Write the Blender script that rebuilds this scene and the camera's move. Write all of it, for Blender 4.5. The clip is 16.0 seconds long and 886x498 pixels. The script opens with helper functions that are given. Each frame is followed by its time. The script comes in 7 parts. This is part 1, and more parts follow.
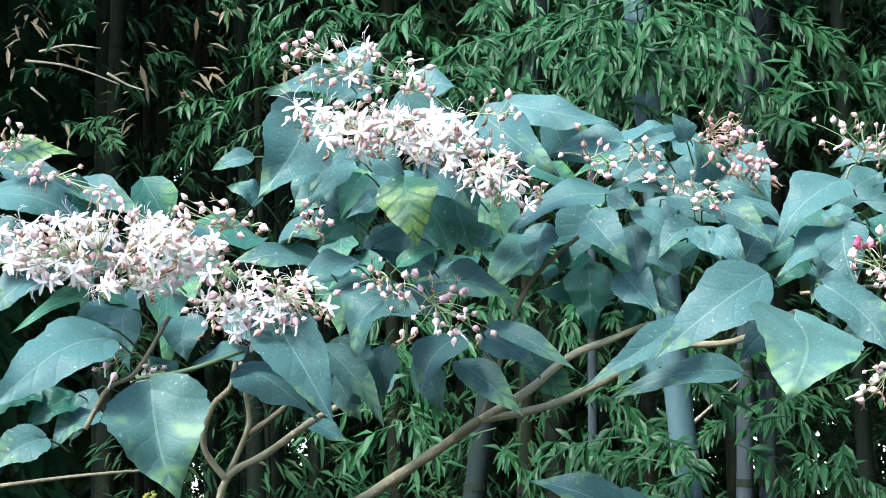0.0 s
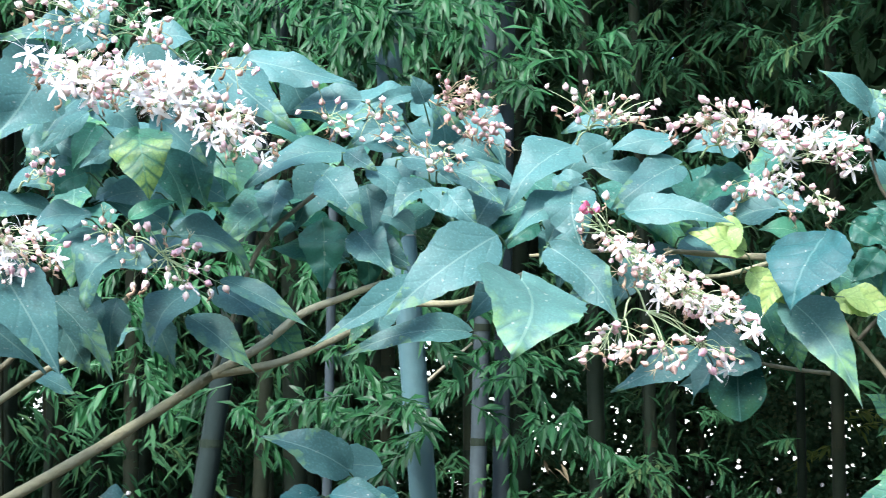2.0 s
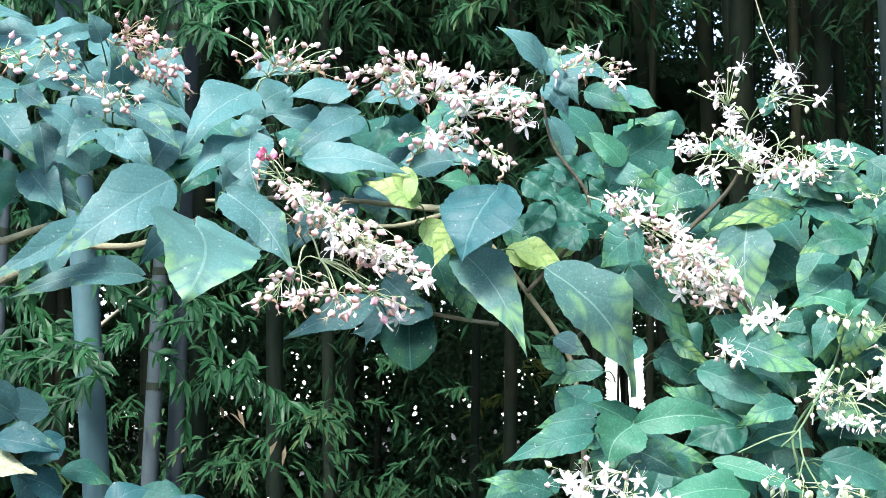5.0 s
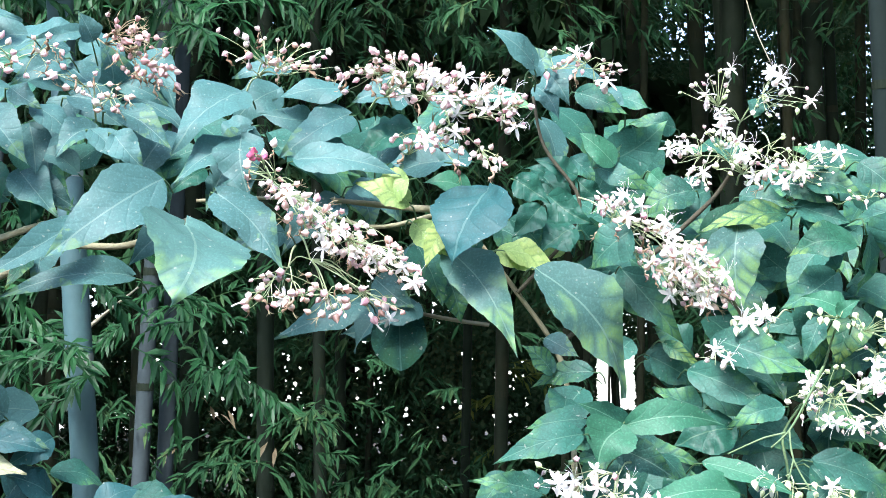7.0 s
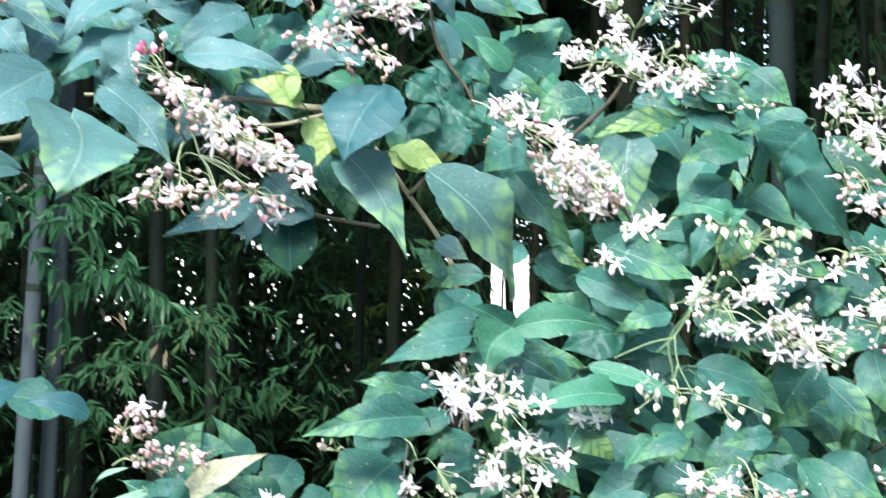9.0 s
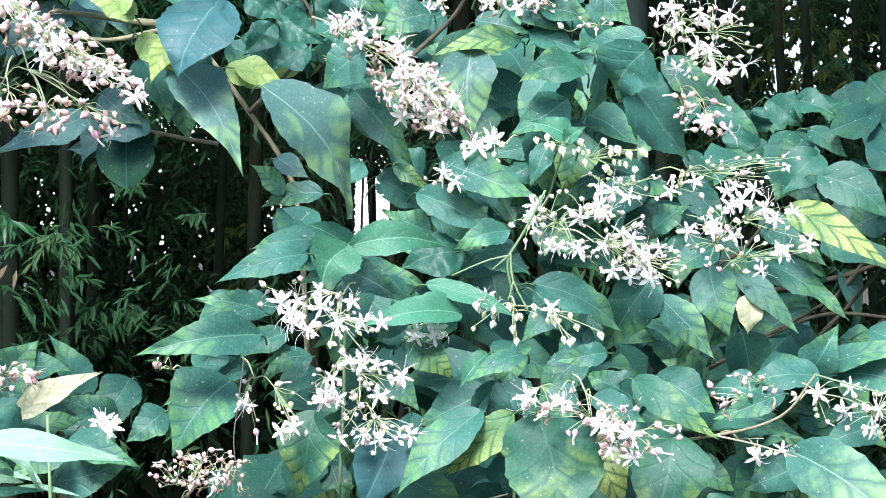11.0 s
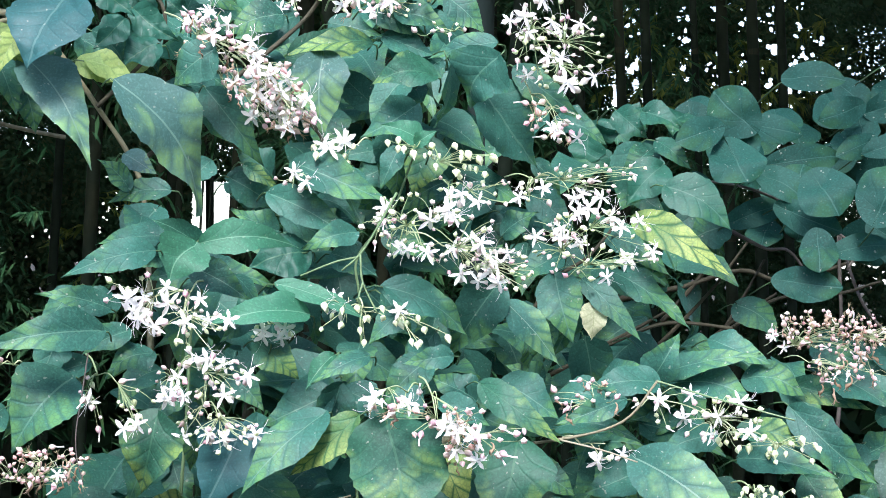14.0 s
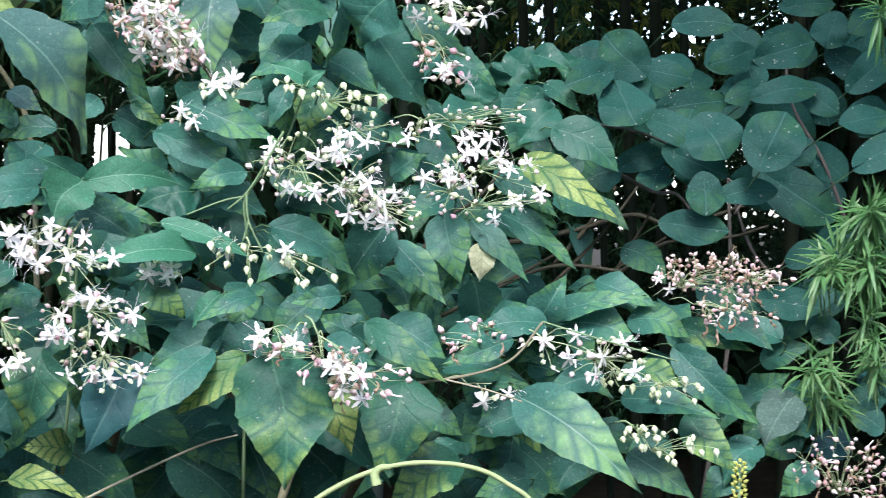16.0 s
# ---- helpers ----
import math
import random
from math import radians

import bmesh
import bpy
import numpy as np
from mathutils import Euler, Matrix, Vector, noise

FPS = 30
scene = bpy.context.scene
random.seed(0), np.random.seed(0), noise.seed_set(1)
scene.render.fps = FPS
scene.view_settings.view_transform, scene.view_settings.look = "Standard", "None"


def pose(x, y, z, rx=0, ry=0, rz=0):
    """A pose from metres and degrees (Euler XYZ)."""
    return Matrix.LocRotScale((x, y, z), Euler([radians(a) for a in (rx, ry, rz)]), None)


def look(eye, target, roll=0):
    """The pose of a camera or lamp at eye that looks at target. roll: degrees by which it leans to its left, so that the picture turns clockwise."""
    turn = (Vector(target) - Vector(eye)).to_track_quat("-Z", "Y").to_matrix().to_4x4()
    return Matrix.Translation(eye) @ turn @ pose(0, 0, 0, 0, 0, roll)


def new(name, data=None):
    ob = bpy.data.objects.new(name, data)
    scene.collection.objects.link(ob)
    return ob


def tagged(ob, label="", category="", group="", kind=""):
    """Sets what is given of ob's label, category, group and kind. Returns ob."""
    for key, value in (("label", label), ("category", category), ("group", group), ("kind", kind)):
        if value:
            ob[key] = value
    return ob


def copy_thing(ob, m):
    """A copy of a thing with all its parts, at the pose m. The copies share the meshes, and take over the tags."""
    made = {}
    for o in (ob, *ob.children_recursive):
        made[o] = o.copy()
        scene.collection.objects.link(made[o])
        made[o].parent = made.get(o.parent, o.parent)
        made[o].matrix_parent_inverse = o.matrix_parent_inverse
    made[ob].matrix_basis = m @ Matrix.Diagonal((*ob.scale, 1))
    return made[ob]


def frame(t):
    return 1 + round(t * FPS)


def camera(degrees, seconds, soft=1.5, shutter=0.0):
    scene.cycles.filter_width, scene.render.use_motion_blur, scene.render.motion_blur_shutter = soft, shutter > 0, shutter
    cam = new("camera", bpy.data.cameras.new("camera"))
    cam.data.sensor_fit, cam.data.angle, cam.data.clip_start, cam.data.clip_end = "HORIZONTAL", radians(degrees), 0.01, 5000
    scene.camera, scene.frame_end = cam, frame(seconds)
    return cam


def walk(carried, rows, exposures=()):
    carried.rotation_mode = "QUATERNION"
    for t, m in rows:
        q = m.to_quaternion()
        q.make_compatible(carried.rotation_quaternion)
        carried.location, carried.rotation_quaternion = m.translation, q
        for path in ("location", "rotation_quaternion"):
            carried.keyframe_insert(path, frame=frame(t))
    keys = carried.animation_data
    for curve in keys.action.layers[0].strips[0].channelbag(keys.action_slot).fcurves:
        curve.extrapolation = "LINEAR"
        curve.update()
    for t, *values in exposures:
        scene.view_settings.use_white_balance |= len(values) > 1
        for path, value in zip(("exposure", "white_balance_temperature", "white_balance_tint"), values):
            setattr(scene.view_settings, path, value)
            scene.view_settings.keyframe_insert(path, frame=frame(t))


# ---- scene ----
cam = camera(27.4, 16.0, soft=0.6, shutter=0.25)
PATH = [
    (0, (-0.0429, 0.0022, 1.5149), (-0.6497, 1.8830, 1.8221), -1.40),
    (0.5, (-0.0404, 0.0031, 1.5134), (-0.6162, 1.8957, 1.8070), -1.62),
    (1, (-0.0350, -0.0004, 1.5127), (-0.5457, 1.9127, 1.7938), -1.42),
    (1.5, (-0.0298, -0.0018, 1.5115), (-0.4473, 1.9353, 1.7820), -1.31),
    (2, (-0.0248, -0.0028, 1.5106), (-0.3661, 1.9510, 1.7678), -1.06),
    (2.5, (-0.0259, -0.0010, 1.5090), (-0.2875, 1.9673, 1.7486), -0.83),
    (3, (-0.0275, -0.0004, 1.5085), (-0.2737, 1.9716, 1.7333), -0.73),
    (3.5, (-0.0240, -0.0001, 1.5082), (-0.2512, 1.9753, 1.7237), -0.73),
    (4, (-0.0189, 0.0002, 1.5082), (-0.1572, 1.9844, 1.7169), -0.75),
    (4.5, (-0.0133, -0.0015, 1.5088), (-0.0616, 1.9878, 1.7095), -0.65),
    (5, (-0.0124, -0.0044, 1.5117), (-0.0124, 1.9863, 1.7047), -0.58),
    (7.5, (-0.0110, -0.0030, 1.5096), (0.0022, 1.9874, 1.7045), -0.39),
    (8, (-0.0113, 0.0006, 1.5080), (0.0065, 1.9913, 1.6990), -0.20),
    (8.5, (-0.0121, 0.0041, 1.5045), (0.0121, 1.9967, 1.6751), -0.04),
    (9, (-0.0025, 0.0049, 1.4998), (0.1192, 1.9989, 1.5961), 0.37),
    (9.5, (0.0089, 0.0088, 1.4952), (0.2314, 1.9963, 1.5092), 0.14),
    (9.7, (0.0155, 0.0092, 1.4957), (0.2507, 1.9953, 1.5078), 0.22),
    (11.8, (0.0415, -0.0029, 1.4950), (0.3320, 1.9758, 1.5023), 0.47),
    (12, (0.0423, -0.0069, 1.4974), (0.3437, 1.9702, 1.5019), 0.58),
    (12.5, (0.0414, -0.0076, 1.4951), (0.3636, 1.9662, 1.5046), 0.52),
    (13, (0.0373, -0.0049, 1.4928), (0.3886, 1.9639, 1.5163), 0.71),
    (13.5, (0.0280, 0.0036, 1.4860), (0.4282, 1.9630, 1.5092), 1.53),
    (14, (0.0195, 0.0068, 1.4851), (0.4624, 1.9570, 1.5100), 1.61),
    (14.5, (0.0141, 0.0025, 1.4881), (0.4751, 1.9485, 1.5080), 2.02),
    (15, (0.0150, 0.0037, 1.4781), (0.4885, 1.9468, 1.4866), 1.85),
    (15.5, (0.0236, 0.0036, 1.4768), (0.5124, 1.9429, 1.4551), 1.44),
    (16, (0.0441, -0.0025, 1.4767), (0.5861, 1.9224, 1.4474), 2.01),
]
walk(cam, [(t, look(eye, target, roll)) for t, eye, target, roll in PATH],
     [(0, 2.20, 6050, 15), (1.5, 2.45, 6030, 14), (3.5, 2.42, 6050, 15), (9, 2.37, 6060, 17), (13, 2.16, 6030, 18), (16, 1.71, 6060, 17)])

# ---- light: open sky over and behind the viewer, a thick grove ahead ----
world = bpy.data.worlds.new("sky")
scene.world = world
world.use_nodes = True
wn = world.node_tree.nodes
sky = wn.new("ShaderNodeTexSky")
sky.sky_type, sky.sun_disc = "NISHITA", False
sky.sun_elevation, sky.sun_rotation = radians(45), radians(201)
sky.air_density, sky.dust_density = 1.0, 1.5
wn["Background"].inputs[1].default_value = 0.15
world.node_tree.links.new(sky.outputs[0], wn["Background"].inputs[0])
sun_data = bpy.data.lights.new("sun", "SUN")
sun_data.energy, sun_data.angle, sun_data.color = 1.75, radians(16), (1.0, 0.97, 0.93)
sun = new("sun", sun_data)
sun.matrix_world = look((0, 0, 0), (0.25, 0.66, -0.71))


# ---- materials ----
def material(name, roughness=0.5, specular=0.5, translucent=0.0):
    m = bpy.data.materials.new(name)
    m.use_nodes = True
    nt = m.node_tree
    bs = nt.nodes["Principled BSDF"]
    bs.inputs["Roughness"].default_value = roughness
    bs.inputs["Specular IOR Level"].default_value = specular
    if translucent:
        tr, mix = nt.nodes.new("ShaderNodeBsdfTranslucent"), nt.nodes.new("ShaderNodeMixShader")
        mix.inputs[0].default_value = translucent
        nt.links.new(bs.outputs[0], mix.inputs[1])
        nt.links.new(tr.outputs[0], mix.inputs[2])
        nt.links.new(mix.outputs[0], nt.nodes["Material Output"].inputs[0])
        m["thin"] = 1
    return m, nt, bs


def math_node(nt, op, a, b=None):
    n = nt.nodes.new("ShaderNodeMath")
    n.operation = op
    for k, s in enumerate((a, b)):
        if s is None:
            continue
        if isinstance(s, (int, float)):
            n.inputs[k].default_value = s
        else:
            nt.links.new(s, n.inputs[k])
    return n.outputs[0]


def ramp(nt, fac, stops):
    n = nt.nodes.new("ShaderNodeValToRGB")
    while len(n.color_ramp.elements) < len(stops):
        n.color_ramp.elements.new(0.5)
    for e, (p, c) in zip(n.color_ramp.elements, stops):
        e.position, e.color = p, (*c, 1)
    nt.links.new(fac, n.inputs[0])
    return n.outputs[0]


def blend(nt, fac, a, b):
    n = nt.nodes.new("ShaderNodeMix")
    n.data_type = "RGBA"
    for k, s in ((0, fac), (6, a), (7, b)):
        if isinstance(s, (int, float)):
            n.inputs[k].default_value = s
        elif isinstance(s, tuple):
            n.inputs[k].default_value = (*s, 1)
        else:
            nt.links.new(s, n.inputs[k])
    return n.outputs[2]


def colour(nt, bs, socket):
    nt.links.new(socket, bs.inputs["Base Color"])
    for n in nt.nodes:
        if n.bl_idname == "ShaderNodeBsdfTranslucent":
            glow = nt.nodes.new("ShaderNodeHueSaturation")
            glow.inputs["Saturation"].default_value, glow.inputs["Value"].default_value = 1.1, 1.5
            nt.links.new(socket, glow.inputs["Color"])
            nt.links.new(glow.outputs[0], n.inputs[0])


def noise_tex(nt, scale, detail=3.0, coords=None):
    n = nt.nodes.new("ShaderNodeTexNoise")
    n.inputs["Scale"].default_value, n.inputs["Detail"].default_value = scale, detail
    if coords is None:
        coords = nt.nodes.new("ShaderNodeTexCoord").outputs["Object"]
    nt.links.new(coords, n.inputs["Vector"])
    return n.outputs[0]


def leaf_material(name, dark, light, vein, patch=None, patch_size=0.5, roughness=0.52, translucent=0.2, specular=0.27, palmate=False, detail=1.0):
    """Broad leaf: blotches at two scales, a pale midrib and side veins, and patches between the veins."""
    m, nt, bs = material(name, roughness, specular, translucent)
    uv = nt.nodes.new("ShaderNodeUVMap")
    xyz = nt.nodes.new("ShaderNodeSeparateXYZ")
    nt.links.new(uv.outputs[0], xyz.inputs[0])
    u, v = xyz.outputs[0], xyz.outputs[1]
    side = math_node(nt, "ABSOLUTE", math_node(nt, "SUBTRACT", u, 0.5))
    rnd = nt.nodes.new("ShaderNodeObjectInfo").outputs["Random"]
    big = noise_tex(nt, 9.0, 2.0)
    fine = noise_tex(nt, 70.0, 4.0)
    base = blend(nt, ramp(nt, big, [(0.3, (0, 0, 0)), (0.7, (1, 1, 1))]), dark, light)
    base = blend(nt, math_node(nt, "MULTIPLY", math_node(nt, "POWER", rnd, 1.4), 0.55), base, tuple(c * 0.42 for c in dark))
    base = blend(nt, math_node(nt, "MULTIPLY", fine, 0.3), base, tuple(c * 1.25 for c in light))
    # side veins rise from the midrib towards the margin
    bent = math_node(nt, "SUBTRACT", math_node(nt, "MULTIPLY", side, 0.85), math_node(nt, "MULTIPLY", math_node(nt, "MULTIPLY", side, side), 0.75))
    wander = math_node(nt, "MULTIPLY", math_node(nt, "SUBTRACT", noise_tex(nt, 30.0, 2.0), 0.5), 0.09)
    slope = math_node(nt, "ADD", math_node(nt, "SUBTRACT", v, bent), wander)
    wave = math_node(nt, "PINGPONG", math_node(nt, "MULTIPLY", slope, 5.2), 0.5)
    if palmate:
        angle = math_node(nt, "ARCTAN2", math_node(nt, "SUBTRACT", u, 0.5), math_node(nt, "SUBTRACT", v, 0.02))
        angle = math_node(nt, "ADD", angle, math_node(nt, "MULTIPLY", wander, 2.0))
        wave = math_node(nt, "PINGPONG", math_node(nt, "MULTIPLY", angle, 1.7), 0.5)
    lateral = math_node(nt, "LESS_THAN", wave, 0.018 if palmate else 0.028)
    mid = math_node(nt, "LESS_THAN", side, 0.013)
    veins = math_node(nt, "MAXIMUM", math_node(nt, "MULTIPLY", lateral, 0.2 if palmate else 0.09 * detail), math_node(nt, "MULTIPLY", mid, 0.65))
    if patch:
        between = ramp(nt, wave, [(0.02, (0.12, 0.12, 0.12)), (0.22 if detail > 1 else 0.3, (1, 1, 1))])
        where = math_node(nt, "ADD", math_node(nt, "ADD", math_node(nt, "MULTIPLY", v, 0.5), math_node(nt, "MULTIPLY", side, 0.25)), math_node(nt, "MULTIPLY", noise_tex(nt, 26.0, 4.0), 0.9))
        where = math_node(nt, "ADD", where, math_node(nt, "MULTIPLY", rnd, 0.18))
        where = ramp(nt, where, [(0.80 - patch_size * 0.3, (0, 0, 0)), (1.25 - patch_size * 0.3, (1, 1, 1))])
        base = blend(nt, math_node(nt, "MULTIPLY", math_node(nt, "MULTIPLY", where, between), 0.7), base, patch)
    crease = ramp(nt, wave, [(0.0, (1, 1, 1)), (0.09, (0, 0, 0))])
    base = blend(nt, math_node(nt, "MULTIPLY", crease, 0.3 if patch and patch_size >= 0.2 else 0.05 if palmate else 0.07 * detail), base, tuple(c * 0.6 for c in dark))
    cells = nt.nodes.new("ShaderNodeTexVoronoi")
    cells.feature = "DISTANCE_TO_EDGE"
    cells.inputs["Scale"].default_value = 150.0
    nt.links.new(nt.nodes.new("ShaderNodeTexCoord").outputs["Object"], cells.inputs["Vector"])
    net = ramp(nt, cells.outputs["Distance"], [(0.0, (1, 1, 1)), (0.14, (0, 0, 0))])
    base = blend(nt, math_node(nt, "MULTIPLY", net, 0.15 * detail), base, tuple(c * 0.6 for c in dark))
    grain = noise_tex(nt, 330.0, 3.0)
    base = blend(nt, ramp(nt, grain, [(0.5, (0, 0, 0)), (0.75, (0.45, 0.45, 0.45))]), base, tuple(c * 1.5 for c in light))
    base = blend(nt, veins, base, vein)
    blot = ramp(nt, noise_tex(nt, 24.0, 3.0), [(0.62, (0, 0, 0)), (0.74, (1, 1, 1))])
    base = blend(nt, math_node(nt, "MULTIPLY", blot, 0.28), base, tuple(0.5 * c for c in vein))
    specks = ramp(nt, noise_tex(nt, 160.0, 1.0), [(0.715, (0, 0, 0)), (0.77, (1, 1, 1))])
    base = blend(nt, math_node(nt, "MULTIPLY", specks, 0.36), base, (0.42, 0.45, 0.36))
    colour(nt, bs, base)
    bump = nt.nodes.new("ShaderNodeBump")
    bump.inputs["Strength"].default_value, bump.inputs["Distance"].default_value = 0.38, 0.0011 + 0.0004 * detail
    height = math_node(nt, "ADD", math_node(nt, "MULTIPLY", ramp(nt, wave, [(0.0, (0, 0, 0)), (0.12, (1, 1, 1))]), 0.45), math_node(nt, "ADD", math_node(nt, "MULTIPLY", fine, 0.5), math_node(nt, "MULTIPLY", noise_tex(nt, 45.0, 2.0), 1.6)))
    nt.links.new(height, bump.inputs["Height"])
    nt.links.new(bump.outputs[0], bs.inputs["Normal"])
    return m


def varied(name, stops, scale, roughness=0.6, specular=0.4, translucent=0.0, per="object", bump=0.0, fine=60.0):
    """Colour by noise and by piece, with fine grain."""
    m, nt, bs = material(name, roughness, specular, translucent)
    if per == "island":
        rnd = nt.nodes.new("ShaderNodeNewGeometry").outputs["Random Per Island"]
    else:
        rnd = nt.nodes.new("ShaderNodeObjectInfo").outputs["Random"]
    fac = math_node(nt, "ADD", math_node(nt, "MULTIPLY", noise_tex(nt, scale), 0.6), math_node(nt, "MULTIPLY", rnd, 0.45))
    base = ramp(nt, fac, stops)
    grain = noise_tex(nt, fine, 4.0)
    base = blend(nt, math_node(nt, "MULTIPLY", grain, 0.3), base, tuple(c * 0.5 for c in stops[0][1]))
    colour(nt, bs, base)
    if bump:
        b = nt.nodes.new("ShaderNodeBump")
        b.inputs["Strength"].default_value, b.inputs["Distance"].default_value = bump, 0.004
        nt.links.new(grain, b.inputs["Height"])
        nt.links.new(b.outputs[0], bs.inputs["Normal"])
    return m


LEAF = {
    "g": leaf_material("leaf_green", (0.021, 0.090, 0.064), (0.042, 0.150, 0.108), (0.10, 0.22, 0.15), (0.12, 0.28, 0.085), 0.0, detail=1.8),
    # sky reflection on up-facing leaves put into the colour as a blue-grey tint
    "h": leaf_material("leaf_sky_tinted", (0.048, 0.132, 0.118), (0.070, 0.170, 0.152), (0.14, 0.24, 0.20), (0.13, 0.25, 0.11), -0.6),
    "y": leaf_material("leaf_yellowing", (0.014, 0.074, 0.044), (0.030, 0.122, 0.070), (0.05, 0.15, 0.08), (0.25, 0.39, 0.09), 0.05, detail=2.0),
    "u": leaf_material("leaf_veined_yellow", (0.022, 0.100, 0.040), (0.05, 0.16, 0.06), (0.04, 0.13, 0.05), (0.44, 0.52, 0.14), 0.95, translucent=0.28, detail=2.0),
    "z": leaf_material("leaf_turning", (0.028, 0.108, 0.080), (0.050, 0.165, 0.122), (0.18, 0.30, 0.22), (0.22, 0.40, 0.14), 0.05),
    # the same painted sky tint, on leaves turning at the tip
    "t": leaf_material("leaf_sky_tinted_turning", (0.052, 0.132, 0.108), (0.074, 0.170, 0.140), (0.16, 0.28, 0.21), (0.22, 0.40, 0.14), 0.0),
    # light from behind is painted into this bright yellow colour
    "x": leaf_material("leaf_backlit", (0.16, 0.29, 0.09), (0.26, 0.38, 0.12), (0.30, 0.40, 0.16), (0.44, 0.54, 0.17), 0.8, translucent=0.3),
    "l": leaf_material("leaf_young", (0.034, 0.150, 0.085), (0.058, 0.205, 0.115), (0.15, 0.32, 0.2), translucent=0.26),
    "b": leaf_material("leaf_bluish", (0.020, 0.080, 0.078), (0.030, 0.108, 0.106), (0.09, 0.18, 0.16)),
    "c": leaf_material("leaf_crinkled", (0.014, 0.080, 0.052), (0.026, 0.115, 0.075), (0.08, 0.17, 0.10), roughness=0.48),
    "p": leaf_material("leaf_pale", (0.38, 0.42, 0.22), (0.52, 0.54, 0.33), (0.28, 0.32, 0.15), (0.60, 0.58, 0.38), 0.5, translucent=0.3),
    "d": leaf_material("leaf_dusty", (0.05, 0.115, 0.085), (0.11, 0.18, 0.145), (0.15, 0.22, 0.18), roughness=0.8),
    "k": leaf_material("leaf_lance", (0.14, 0.30, 0.17), (0.22, 0.40, 0.25), (0.36, 0.5, 0.34), translucent=0.3),
    "v": leaf_material("leaf_climber", (0.014, 0.075, 0.048), (0.024, 0.112, 0.072), (0.06, 0.15, 0.10), (0.05, 0.15, 0.06), 0.0),
    "r": leaf_material("leaf_round", (0.012, 0.060, 0.045), (0.022, 0.092, 0.070), (0.05, 0.13, 0.10), (0.03, 0.10, 0.045), 0.0, roughness=0.6, specular=0.15, palmate=True),
}
YELLOW_STALK = varied("petiole", [(0.2, (0.05, 0.12, 0.05)), (0.8, (0.10, 0.19, 0.08))], 40)
STALK = varied("flower_stalk", [(0.2, (0.30, 0.42, 0.20)), (0.8, (0.50, 0.57, 0.33))], 40, translucent=0.1)
STALK_BROWN = varied("dry_stalk", [(0.2, (0.30, 0.24, 0.14)), (0.8, (0.42, 0.40, 0.22))], 40)
WOOD = {
    "w": varied("bark", [(0.2, (0.136, 0.128, 0.081)), (0.8, (0.271, 0.256, 0.161))], 30, 0.85, 0.2, bump=0.6, fine=220),
    "o": varied("bark_ochre", [(0.2, (0.271, 0.256, 0.146)), (0.8, (0.415, 0.398, 0.250))], 30, 0.8, 0.2, bump=0.6, fine=220),
    # darker copy of the bark: shade of the deep branches in its colour
    "d": varied("shaded_bark", [(0.2, (0.040, 0.038, 0.026)), (0.8, (0.090, 0.086, 0.056))], 30, 0.85, 0.2, bump=0.6, fine=220),
    "g": varied("green_stem", [(0.2, (0.10, 0.185, 0.075)), (0.8, (0.19, 0.29, 0.14))], 30, 0.6, bump=0.3, fine=220),
    "p": varied("pale_twig", [(0.2, (0.289, 0.275, 0.177)), (0.8, (0.415, 0.398, 0.267))], 30, 0.8, bump=0.4, fine=220),
    "r": varied("vine_bark", [(0.2, (0.075, 0.066, 0.055)), (0.8, (0.15, 0.135, 0.115))], 30, 0.8, bump=0.5, fine=220),
    "t": varied("tendril_skin", [(0.2, (0.307, 0.398, 0.161)), (0.8, (0.433, 0.512, 0.242))], 30, 0.5, translucent=0.15),
}
PETAL = varied("petal", [(0.2, (0.89, 0.88, 0.83)), (0.8, (0.94, 0.93, 0.88))], 60, 0.55, 0.3, 0.25)
STAMEN = varied("stamen", [(0.2, (0.80, 0.80, 0.76)), (0.8, (0.86, 0.86, 0.82))], 60, 0.5)


def calyx_material(name, foot, body, tip, blush, roughness=0.5):
    """Inflated calyx: greenish at the foot, paler ribs, blushed between them and from piece to piece."""
    m, nt, bs = material(name, roughness, 0.35, 0.2)
    place = nt.nodes.new("ShaderNodeSeparateXYZ")
    nt.links.new(nt.nodes.new("ShaderNodeTexCoord").outputs["Object"], place.inputs[0])
    x, y, z = place.outputs
    rnd = nt.nodes.new("ShaderNodeObjectInfo").outputs["Random"]
    along = math_node(nt, "MULTIPLY", math_node(nt, "ABSOLUTE", z), 68.0)
    along = math_node(nt, "ADD", along, math_node(nt, "MULTIPLY", math_node(nt, "SUBTRACT", noise_tex(nt, 300.0, 2.0), 0.5), 0.5))
    base = ramp(nt, along, [(0.0, foot), (0.28, body), (0.62, body), (1.0, tip)])
    ribs = math_node(nt, "PINGPONG", math_node(nt, "MULTIPLY", math_node(nt, "ARCTAN2", y, x), 0.7958), 0.5)
    between = ramp(nt, ribs, [(0.12, (0, 0, 0)), (0.5, (1, 1, 1))])
    amount = math_node(nt, "MULTIPLY", math_node(nt, "POWER", rnd, 1.5), math_node(nt, "ADD", math_node(nt, "MULTIPLY", between, 0.55), 0.4))
    base = blend(nt, amount, base, blush)
    marks = ramp(nt, noise_tex(nt, 420.0, 3.0), [(0.62, (0, 0, 0)), (0.74, (1, 1, 1))])
    base = blend(nt, math_node(nt, "MULTIPLY", marks, math_node(nt, "MULTIPLY", rnd, 0.5)), base, (0.36, 0.20, 0.14))
    colour(nt, bs, base)
    return m


